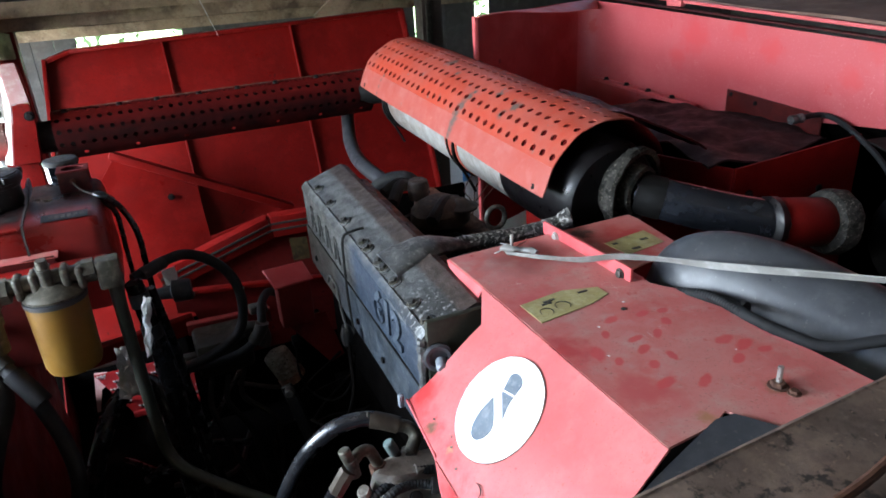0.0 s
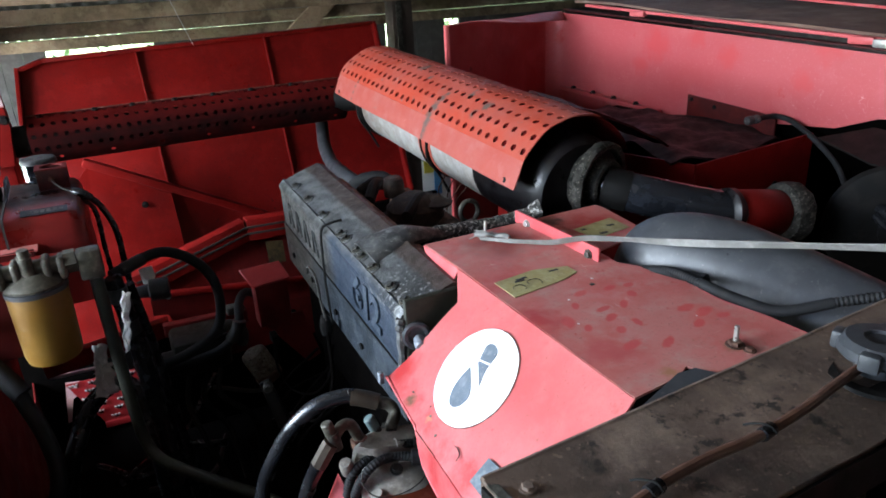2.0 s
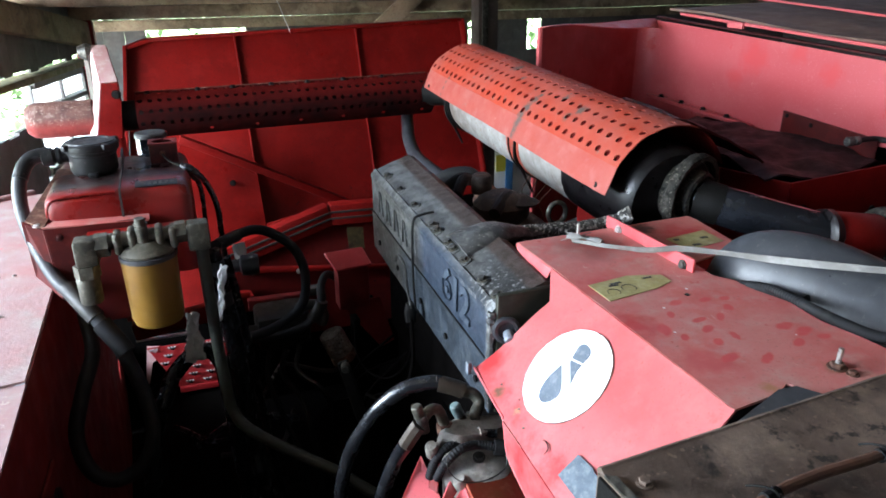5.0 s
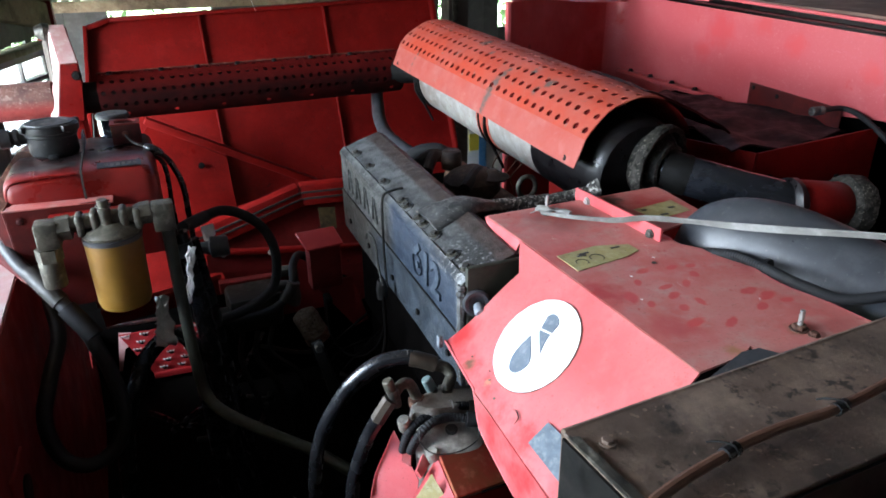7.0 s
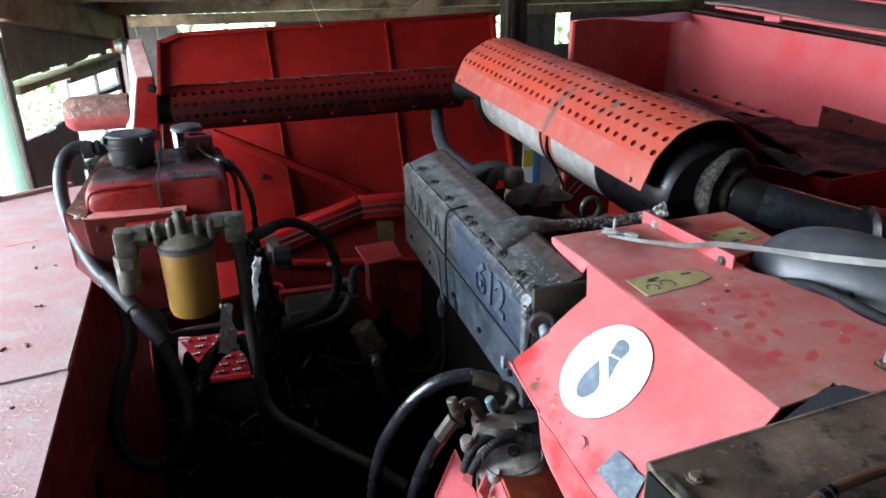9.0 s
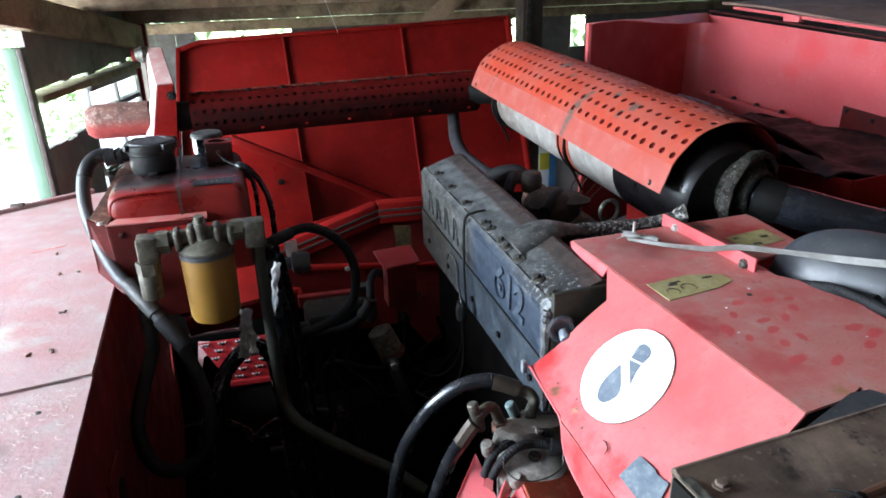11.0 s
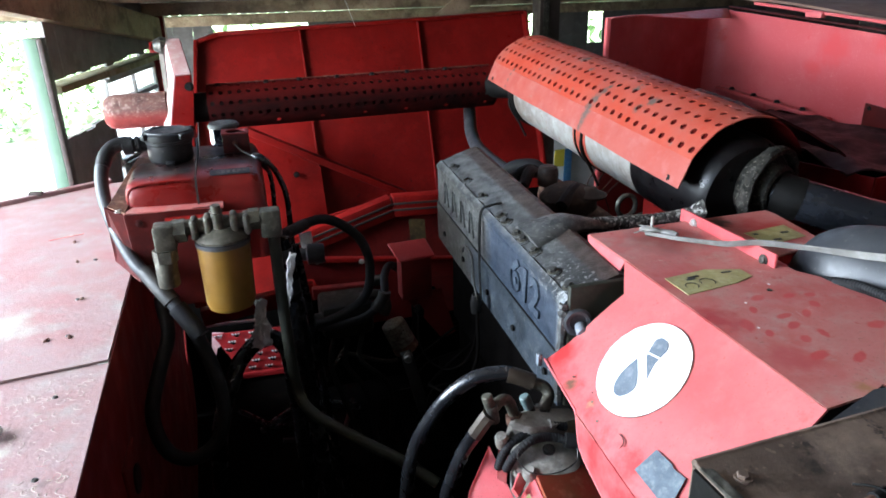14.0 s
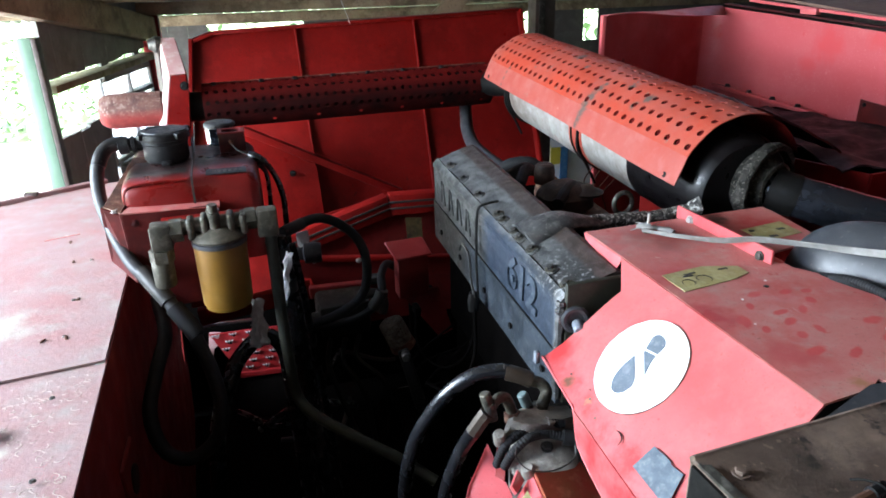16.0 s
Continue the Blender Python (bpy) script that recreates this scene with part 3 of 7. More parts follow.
def tube(pts, r, bm=None, sides=14, n=8, smooth=True, flat=1.0, ring=None):
    """A round pipe along a curve. r: a number, or a function of 0..1; flat: its height against its width."""
    bm = bm or bmesh.new()
    P = spline(pts, n) if smooth else [Vector(p) for p in pts]
    if ring:
        L = [0.0]
        for a, b in zip(P, P[1:]):
            L.append(L[-1] + (b - a).length)
        m = int(L[-1] / ring * 2)
        Q, j = [], 0
        for k in range(m + 1):
            s = L[-1] * k / m
            while j < len(L) - 2 and L[j + 1] < s:
                j += 1
            f = (s - L[j]) / max(1e-9, L[j + 1] - L[j])
            Q.append(P[j].lerp(P[j + 1], f))
        P = Q
    rad = r if callable(r) else (lambda t: r)
    up = Vector((0, 0, 1))
    d0 = (P[1] - P[0]).normalized()
    if abs(d0.z) > 0.9:
        up = Vector((1, 0, 0))
    side = d0.cross(up).normalized()
    rings = []
    for i, p in enumerate(P):
        d = (P[min(i + 1, len(P) - 1)] - P[max(i - 1, 0)]).normalized()
        side = (side - d * side.dot(d)).normalized()
        u = side.cross(d)
        q = rad(i / (len(P) - 1))
        if ring:
            q *= 1.0 if i % 2 else 0.86
        rings.append([bm.verts.new(p + side * math.cos(a) * q + u * math.sin(a) * q * flat) for a in (2 * math.pi * k / sides for k in range(sides))])
    for a, b in zip(rings, rings[1:]):
        for k in range(sides):
            j = (k + 1) % sides
            bm.faces.new((a[k], a[j], b[j], b[k]))
    bm.faces.new(rings[0][::-1])
    bm.faces.new(rings[-1])
    return bm


def lathe(profile, origin, axis=(0, 0, 1), sides=24, bm=None):
    """A turned body: profile of (radius, height) along axis from origin."""
    bm = bm or bmesh.new()
    q = Vector(axis).normalized().to_track_quat("Z", "Y").to_matrix()
    o = Vector(origin)
    rings = []
    for r, h in profile:
        rings.append([bm.verts.new(o + q @ Vector((r * math.cos(a), r * math.sin(a), h))) for a in (2 * math.pi * k / sides for k in range(sides))])
    for a, b in zip(rings, rings[1:]):
        for k in range(sides):
            j = (k + 1) % sides
            bm.faces.new((a[k], a[j], b[j], b[k]))
    bm.faces.new(rings[0][::-1])
    bm.faces.new(rings[-1])
    return bm


def bolt(p, axis=(0, 0, 1), r=0.010, h=0.008, washer=True, bm=None):
    """A hexagon bolt head, on a washer."""
    bm = bm or bmesh.new()
    if washer:
        lathe([(r * 1.35, -0.001), (r * 1.35, 0.0015), (r * 0.9, 0.0016)], p, axis, 14, bm)
    lathe([(r, 0.0), (r, h * 0.85), (r * 0.85, h)], p, axis, 6, bm)
    return bm


def cells(fn, nu, nv, hole, bm=None, skip=None):
    """A sheet fn(u, v), u and v from 0 to 1, in nu by nv cells, each with a round hole of that share of the cell. skip(i, j): no hole there."""
    bm = bm or bmesh.new()
    sq = [(0, 0), (.5, 0), (1, 0), (1, .5), (1, 1), (.5, 1), (0, 1), (0, .5)]
    for i in range(nu):
        for j in range(nv):
            at = lambda a, b: fn((i + a) / nu, (j + b) / nv)  # noqa: E731
            o = [bm.verts.new(at(*c)) for c in sq]
            if skip and skip(i, j):
                bm.faces.new(o)
                continue
            hx, hy = hole if isinstance(hole, tuple) else (hole, hole)
            c = [bm.verts.new(at(.5 + hx / 2 * math.cos(t), .5 + hy / 2 * math.sin(t))) for t in (math.radians(225 + 45 * k) for k in range(8))]
            for k in range(8):
                m = (k + 1) % 8
                bm.faces.new((o[k], o[m], c[m], c[k]))
    bmesh.ops.remove_doubles(bm, verts=bm.verts[:], dist=0.0004)
    return bm


def sheet(fn, nu, nv, bm=None):
    bm = bm or bmesh.new()
    g = [[bm.verts.new(fn(i / nu, j / nv)) for j in range(nv + 1)] for i in range(nu + 1)]
    for i in range(nu):
        for j in range(nv):
            bm.faces.new((g[i][j], g[i + 1][j], g[i + 1][j + 1], g[i][j + 1]))
    return bm


def rough_up(bm, a=0.002, s=12.0):
    for v in bm.verts:
        v.co += noise.noise_vector(v.co * s) * a
    return bm


def text(body, m, size, depth, mat, parent, name="lettering", label=""):
    c = bpy.data.curves.new(name, "FONT")
    c.offset = size * 0.035
    c.body, c.size, c.extrude, c.align_x, c.align_y = body, size, depth, "CENTER", "CENTER"
    tmp = bpy.data.objects.new("tmp", c)
    me = bpy.data.meshes.new_from_object(tmp)
    bpy.data.objects.remove(tmp)
    me.transform(m)
    me.materials.clear()
    me.materials.append(mat)
    ob = new(name, me)
    ob.parent = parent
    if label:
        ob["label"] = label
    return ob


# ---- the shed and the yard ----
def roof_z(y):
    return 2.80 + 0.158 * (5.0 - y)


# taller bay: unseen, added to let high side light reach the tank
STEP_Y, RISE = 2.9, 1.0


whole("ground", sheet(lambda u, v: Vector(((u - .5) * 400, (v - .5) * 400, -0.02)), 8, 8), GRASS, "grass field reaching to the horizon", "ground", kind="structure")
whole("floor", box((-1.3, -6, -0.3), (6, 6.0, 0.0)), EARTH, "packed earth floor of the shed", "floor", kind="structure")
whole("yard", box((-14, -4, -0.3), (-1.32, 11, 0.004)), PALE, "pale dusty concrete yard outside the shed", "yard", kind="structure")

def corrugated(x0, x1, y0, y1, up):
    return sheet(lambda u, v: Vector((x0 + (x1 - x0) * u, y0 + (y1 - y0) * v, roof_z(y0 + (y1 - y0) * v) + up + 0.014 * math.cos((x1 - x0) * u / 0.076 * 2 * math.pi))), int((x1 - x0) * 78), 4)


whole("roof", corrugated(-2.3, 6.2, STEP_Y, 6.0, 0), ROOFM, "grey corrugated metal roof sheets on purlins", "roof", kind="structure", sharp=80)
whole("roof", corrugated(-3.72, 6.2, -5.2, STEP_Y + .1, RISE), ROOFM, "unseen corrugated roof sheets of the added taller bay", "roof", kind="structure", sharp=80)
whole("unseen_riser", box((-3.72, STEP_Y - .02, 3.22), (6.2, STEP_Y + .02, roof_z(STEP_Y) + RISE)), DARKWOOD, "unseen dark boards added between the two roof levels", "wall", kind="structure")
whole("wall_plate", box((-0.75, 5.69, 2.585), (6.0, 5.77, 2.660), .004), WOOD, "old timber plate along the top of the back wall", "beam", kind="structure")
purlin = whole("purlin", box((-2.0, -0.03, -0.080), (6.0, 0.03, 0.0), 0.004), WOOD, "old sawn timber purlin under the roof", "purlin", group="purlins", kind="structure")
purlin.matrix_world = pose(0, 5.0, roof_z(5.0) - 0.015)
for k in range(1, 15):
    y = 5.0 - 0.68 * k
    copy_thing(purlin, pose(0, y, roof_z(y) - 0.015 + (RISE if y < STEP_Y else 0), 0, 0, 0.3 * math.sin(k * 2.1)))
whole("rafter", bar((-1.60, 0.9, 3.27), (-0.66, 5.05, 2.615), 0.09, 0.15, 0.006), WOOD, "thick weathered timber rafter along the open side", "rafter", kind="structure")
whole("corner_post", box((-0.72, 5.02, 0), (-0.60, 5.14, 2.72), 0.006), RED, "dark red painted steel corner post", "post", kind="structure")
whole("post", box((1.93, 4.6, 0), (2.085, 4.74, 3.4), 0.008), STEELP, "brown painted steel post of the shed", "post", kind="structure")
whole("post_trim", box((1.955, 4.585, 0), (2.0, 4.598, 3.4), 0.003), DULL, "thin grey strip down the steel post", "trim", kind="structure")
whole("timber_brace", bar((1.28, 4.90, 2.60), (1.78, 4.84, 3.02), 0.05, 0.12, 0.004), WOOD, "mossy diagonal timber brace under the purlins", "brace", kind="structure")


def boards(name, p, q, z0, z1, n, mat, label, gaps=(), thick=0.022, low=()):
    """A wall of upright boards from p to q in plan; each board is a part."""
    w = thing(name, label, "wall", kind="structure")
    p, q = Vector((*p, 0)), Vector((*q, 0))
    d = (q - p) / n
    rnd = random.Random(n * 7 + int(z0 * 10))
    for k in range(n):
        if k in gaps:
            continue
        a, b = p + d * k, p + d * (k + 0.985)
        dz = rnd.uniform(-0.015, 0.015)
        s = Vector((-d.y, d.x, 0)).normalized() * (thick / 2 + rnd.uniform(-.003, .003))
        bm = bmesh.new()
        vs = [bm.verts.new(c) for c in ((a - s) + Vector((0, 0, z0 + dz)), (b - s) + Vector((0, 0, z0 + dz)), (b + s) + Vector((0, 0, z0 + dz)), (a + s) + Vector((0, 0, z0 + dz)))]
        ws = [bm.verts.new(v.co + Vector((0, 0, z1 - z0 - ((.17 if k < 20 else .30) if k in low else 0)))) for v in vs]
        bm.faces.new(vs)
        bm.faces.new(ws)
        for i in range(4):
            bm.faces.new((vs[i], vs[(i + 1) % 4], ws[(i + 1) % 4], ws[i]))
        part("board", bm, mat, w)
    return w


boards("wall_back", (-0.75, 5.75), (6.0, 5.75), 0.0, 2.60, 46, DARKWOOD, "dark weathered upright boards of the back wall", gaps=(18, 21), low=(3, 4, 5, 6, 7, 25))
# unseen walls and fascias, added to limit the daylight to the left side
boards("unseen_wall_left", (-3.6, -1.40), (-3.6, -5.1), 0.0, 5.5, 26, DARKWOOD, "unseen dark boards added to narrow the side opening")
whole("fascia", box((-2.2, 2.93, 3.15), (-2.16, 3.5, 3.6)), DARKWOOD, "unseen dark fascia added above the open side", "fascia", kind="structure")
whole("fascia", box((-3.70, -5.1, 4.25), (-3.66, 2.88, 5.4)), DARKWOOD, "unseen dark fascia added above the open side", "fascia", kind="structure")
boards("unseen_wall_front", (-3.65, -5.1), (6.0, -5.1), 0.0, 5.5, 46, DARKWOOD, "unseen dark boards added to close the shed's front")
boards("unseen_wall_right", (6.0, 5.75), (6.0, -5.0), 0.0, 5.3, 60, DARKWOOD, "unseen dark boards added to close the shed's right side")
boards("wall_left", (-0.72, 5.0), (-1.02, 3.62), 2.49, 2.83, 13, GREYWOOD, "grey weathered upright boards under the rafter")
whole("ledge", bar((-0.69, 5.0, 2.455), (-1.04, 3.62, 2.455), 0.12, 0.035, 0.004), LEDGEM, "pale mossy timber ledge under the boards", "ledge", kind="structure")
win = thing("window_1", "barn window with pale frame and bright panes", "window", kind="structure")
wf = part("window_frame", bar((-0.72, 4.98, 2.41), (-0.90, 4.30, 2.41), 0.05, 0.05, 0.003), PALEWOOD, win)
for z in (2.26, 1.92):
    part("window_frame", bar((-0.72, 4.98, z), (-0.90, 4.30, z), 0.05, 0.03, 0.003), PALEWOOD, win)
for f in (-.04, 0.46, 1.04):
    x, y = -0.72 - 0.18 * f, 4.98 - 0.68 * f
    part("window_frame", box((x - .016, y - .016, 1.9), (x + .016, y + .016, 2.41), 0.002), PALEWOOD, win)
whole("wall_left_sill", boards("wall_left_under", (-0.72, 4.98), (-0.90, 4.30), 0.0, 1.9, 7, PALEWOOD, "weathered boards under the barn window") and bar((-0.72, 4.98, 1.9), (-0.90, 4.30, 1.9), 0.1, 0.03, 0.003), DULL, "timber sill under the barn window", "sill", kind="structure")
for f0, f1 in ((0, .42), (.50, 1.0)):
    for z0, z1 in ((1.94, 2.235), (2.285, 2.382)):
        part("pane", prism([(-0.72 - .18 * f0, 4.98 - .68 * f0, z0), (-0.72 - .18 * f1, 4.98 - .68 * f1, z0), (-0.72 - .18 * f1, 4.98 - .68 * f1, z1), (-0.72 - .18 * f0, 4.98 - .68 * f0, z1)], .004), PANE, win, "white translucent pane for the bright sky outside")
boards("wall_left_low", (-0.912, 4.26), (-1.035, 3.64), 0.0, 2.2, 5, GREYWOOD, "low grey weathered boards beside the barn window")
whole("paper_notice", prism([(-0.930, 4.06, 2.075), (-0.921, 4.10, 2.070), (-0.921, 4.10, 2.01), (-0.930, 4.06, 2.015)], .003), BAGB, "small faded blue notice on the boards", "notice", kind="structure")
door = thing("door_1", "pale green painted gate post at the opening", "gate post", kind="structure")
part("post", box((-1.08, 3.50, 0), (-1.022, 3.58, 2.70), 0.004), GREENP, door)
# dark strip added to draw the shaded side of the post
part("edge", box((-1.020, 3.49, 0), (-0.998, 3.575, 2.70), 0.003), STEELP, door, "dark strip for the post's shaded side")

# greenery outside
def bush(name, c, r, n, seed, label):
    rnd = random.Random(seed)
    b = thing(name, label, "bush")
    bm = bmesh.new()
    for k in range(n):
        v = Vector((rnd.gauss(0, 1), rnd.gauss(0, 1), rnd.gauss(0, .8))).normalized() * (rnd.random() ** .4)
        p = Vector(c) + Vector((v.x * r[0], v.y * r[1], v.z * r[2]))
        p.z = max(p.z, 0.05)
        q = Euler((rnd.uniform(-1, 1), rnd.uniform(-1, 1), rnd.uniform(0, 6))).to_matrix()
        s = rnd.uniform(.06, .13)
        a = [bm.verts.new(p + q @ Vector(o) * s) for o in ((-1, 0, 0), (0, -.45, .1), (1, 0, 0), (0, .45, .1))]
        bm.faces.new(a)
    part("crown", bm, LEAF, b)
    tb = bmesh.new()
    for k in range(6):
        a = k * 1.05
        tube([(c[0], c[1], 0), (c[0] + .3 * r[0] * math.cos(a), c[1] + .3 * r[1] * math.sin(a), c[2] * .7), (c[0] + .7 * r[0] * math.cos(a), c[1] + .7 * r[1] * math.sin(a), c[2] * 1.1)], lambda t: .035 - .025 * t, tb, 6, 4)
    part("branch", tb, WOOD, b)


bush("hedge", (-6.5, 15.5, 1.3), (5.5, 1.6, 1.7), 5200, 3, "pale green hedge beyond the yard")
bush("hedge", (1.5, 9.5, 1.6), (5.0, 1.4, 1.9), 5200, 4, "leafy hedge behind the shed")

# ---- deck at the side of the engine bay ----
dk = thing("deck", "faded red sheet metal deck beside the engine bay, dusty and scratched", "deck", kind="structure")
DZ = 2.2
part("plate", prism([(-0.555, 2.80, DZ), (-0.522, 1.90, DZ), (-0.512, 1.322, DZ), (-1.95, 1.155, DZ), (-1.95, 2.09, DZ), (-1.073, 2.565, DZ), (-0.756, 2.738, DZ)], 0.006), DECKM, dk)
part("scratch", bar((-0.795, 2.143, DZ + .0034), (-0.70, 2.175, DZ + .0034), .004, .001), WIPED, dk)
part("plate", prism([(-0.511, 1.3195, DZ - 0.006), (-0.475, -0.45, DZ - 0.006), (-1.95, -0.45, DZ - 0.006), (-1.95, 1.1525, DZ - 0.006)], 0.006), DECKM, dk)
part("seam_backing", bar((-0.535, 1.318, DZ - .012), (-1.95, 1.151, DZ - .012), .04, .004), DECKM, dk)
part("rim", bar((-0.70, 2.775, DZ + 0.008), (-1.95, 2.095, DZ + 0.008), 0.03, 0.02, 0.003), DECKM, dk)
part("latch", rough_up(box((-0.96, 2.635, DZ + .012), (-0.915, 2.66, DZ + .026), 0.004), .004, 40), STEELP, dk, "small dark latch")
part("side_wall", prism([(-0.528, 2.05, DZ - .01), (-0.478, -0.45, DZ - .01), (-0.478, -0.45, 0.6), (-0.528, 2.05, 0.6)], 0.006), GRIME, dk)
# two rear strips added to keep side light off the bay floor
part("side_wall", prism([(-0.560, 2.86, DZ - .05), (-0.558, 2.80, DZ - .01), (-0.530, 2.056, DZ - .01), (-0.530, 2.056, 0.6), (-0.560, 2.86, 0.6)], 0.006), GRIME, dk)
part("side_wall", prism([(-0.562, 2.868, 1.27), (-0.600, 3.30, 1.27), (-0.600, 3.30, 0.6), (-0.562, 2.868, 0.6)], 0.006), GRIME, dk)
part("post", box((-0.50, 0.86, 1.2), (-0.44, 0.98, DZ - .16), 0.004, rot=Matrix.Rotation(radians(4), 3, "Z")), GRIME, dk)
for k, (x, y) in enumerate([(-0.60, 1.93), (-0.60, 1.66), (-0.585, 1.46), (-0.56, 1.2), (-0.54, .95)]):
    part("rivet", lathe([(.006, 0), (.004, .003)], (x - .03, y, DZ + .003), (0, 0, 1), 8), DULL, dk)
part("tab", prism([(-.505, 1.34, 1.99), (-.505, 1.20, 2.0), (-.50, 1.20, 1.86), (-.50, 1.34, 1.86)], .008, bevel=.002), GRIME, dk)
part("tab_hole", lathe([(.030, 0), (.034, .002), (.034, .006), (.020, .007)], (-.500, 1.27, 1.925), (1, 0, 0), 16), GREASE, dk, "dark greasy bolt boss")
wr = thing("wrench", "open-ended steel wrench lying on the deck", "wrench")
part("jaw", tube([(-0.676 + .015 * math.cos(a), 1.105 + .015 * math.sin(a), DZ + .008) for a in [radians(d) for d in range(-80, 200, 20)]], .006, None, 8, 2), ZINC, wr)
part("handle", bar((-0.689, 1.098, DZ + .008), (-0.88, 1.04, DZ + .008), 0.014, 0.006, 0.002), ZINC, wr)
rnd = random.Random(5)
for x, y in ((-0.715, 2.10), (-0.677, 1.93), (-0.62, 1.66), (-0.61, 1.45), (-0.659, 1.45)):
    bm = rough_up(box((x - .004, y - .007, DZ + .002), (x + .004, y + .007, DZ + .007), .002), .004, 80)
    whole("dirt_clod", bm, RUST, "dry brown crumb of dirt on the red deck", "debris", group="crumbs on the deck")

# ---- engine bay floor and frame ----
base = thing("frame", "dark red painted steel frame under the engine", "frame", kind="structure")
# near-black plates added to close the bay and hold its shade
part("floor_plate", box((-0.62, -0.3, 0.98), (1.95, 3.30, 1.0)), SOOTSHADE, base, "near-black floor plate added to close the bay")
part("end_plate", box((-0.62, 3.26, 0.98), (1.95, 3.30, 1.45)), SOOTSHADE, base, "near-black cross plate added behind the step")
part("end_plate", box((-0.95, 3.305, 0.4), (-0.44, 3.325, 1.60)), SOOTSHADE, base)
part("front_plate", box((-0.41, -0.32, 0.98), (1.95, -0.30, 2.18)), SOOTSHADE, base, "near-black front plate added to close the bay")
part("wall_plate", box((0.9, 0.1, 1.0), (0.92, 0.9, 2.36), 0.003), SOOTSHADE, base)
part("back_plate", box((0.62, 3.02, 1.0), (1.45, 3.05, 1.90), 0.003), SOOTSHADE, base)
# plate painted near black for the shade in front of the side panel
part("back_plate", prism([(-0.03, 2.92, 1.56), (0.40, 2.92, 1.60), (0.62, 2.92, 1.75), (0.62, 2.92, 1.0), (-0.03, 2.92, 1.0)], 0.006), SOOTSHADE, base)

# ---- ribbed side panel at the far end ----
def pan(x, z, off=0.0):
    return Vector((x, 3.75 - 0.42 * (2.65 - z) - off, z))


sp = thing("side_panel", "large open red sheet metal side panel with pressed ribs", "panel")
top = lambda x: 2.672 + (x + .244) / 1.69 * .05  # noqa: E731
part("skin", prism([pan(-0.355, 2.636), pan(-0.244, 2.672), pan(1.448, 2.723), pan(1.452, 1.1), pan(0.0, 1.1), pan(-0.03, 1.40), pan(-0.475, 1.40)], 0.004), RED, sp)
part("rim", bar(pan(-0.244, 2.672, .02), pan(1.448, 2.723, .02), 0.05, 0.018, 0.002), RED, sp)
part("rim", bar(pan(-0.355, 2.636, .02), pan(-0.244, 2.672, .02), 0.05, 0.018, 0.002), RED, sp)
part("rim", bar(pan(-0.355, 2.64, .02), pan(-0.50, 1.5, .02), 0.018, 0.06, 0.002, up=(0, 1, 0)), RED, sp)
part("rim", bar(pan(1.448, 2.72, .02), pan(1.452, 1.5, .02), 0.018, 0.06, 0.002, up=(0, 1, 0)), RED, sp)
for x0, x1 in ((0.172, 0.19), (0.818, 0.806)):
    part("rib", bar(pan(x0, top(x0) - .01, .012), pan(x1, 1.55, .012), 0.008, 0.026, 0.002, up=(0, 1, 0)), RED, sp)

gus = thing("gusset", "red folded sheet gusset bracing the side panel", "bracket")
part("plate", prism([(-0.15, 3.31, 2.24), (0.172, 3.3, 2.045), (0.188, 3.3, 1.76), (0.05, 3.3, 1.60), (-0.2, 3.3, 1.70), (-0.26, 3.3, 2.1)], 0.005), RED, gus)
part("flange", bar((-0.165, 3.28, 2.262), (0.60, 3.28, 1.862), 0.05, 0.035, 0.004), RED, gus)
part("strut", bar((0.19, 3.285, 1.78), (0.58, 3.285, 1.86), 0.02, 0.02, 0.003), RED, gus)
part("bolt", bolt((0.05, 3.29, 2.02), (0, -1, 0), .012), GREASE, gus)

rail = thing("frame_rail", "red channel rail with two long grooves", "rail")
for p, q in (((-0.06, 2.5, 1.945), (0.362, 2.5, 2.075)), ((0.362, 2.5, 2.075), (0.72, 2.5, 2.062))):
    part("channel", bar(p, q, 0.06, 0.085, 0.004), RED, rail)
    for dz in (0.014, -0.012):
        a, b = Vector(p) + Vector((0, -.031, dz)), Vector(q) + Vector((0, -.031, dz))
        part("groove", bar(a, b, 0.006, 0.008, 0.001), PIPE, rail, "dusty grey groove")
part("web", prism([(-0.02, 2.51, 1.93), (0.36, 2.51, 2.03), (0.72, 2.51, 2.02), (0.72, 2.51, 1.55), (0.1, 2.51, 1.55)], 0.006), GRIME, rail)
part("label_plate", prism([(0.422, 2.464, 2.02), (0.489, 2.464, 2.012), (0.492, 2.464, 1.92), (0.426, 2.464, 1.925)], 0.002), LABELD, rail, "small dirty yellow label")

sb = thing("relay_box", "small red steel box on the frame", "box")
part("lid", prism([(0.25, 2.07, 2.082), (0.385, 2.07, 2.086), (0.398, 1.99, 2.050), (0.272, 1.99, 2.043)], 0.010, bevel=.003), ENDM, sb, "worn red lid")
part("body", box((0.280, 2.0, 1.890), (0.388, 2.07, 2.045), 0.006), GRIME, sb)
part("brace_plate", prism([(0.29, 2.03, 1.90), (0.43, 2.03, 1.905), (0.47, 2.0, 1.74), (0.42, 2.0, 1.72)], 0.006), GRIME, sb)
# near-black foot: the box's fade into shade is put in here
part("foot", box((0.33, 2.04, 1.3), (0.42, 2.09, 1.89), 0.006), SOOTSHADE, sb)

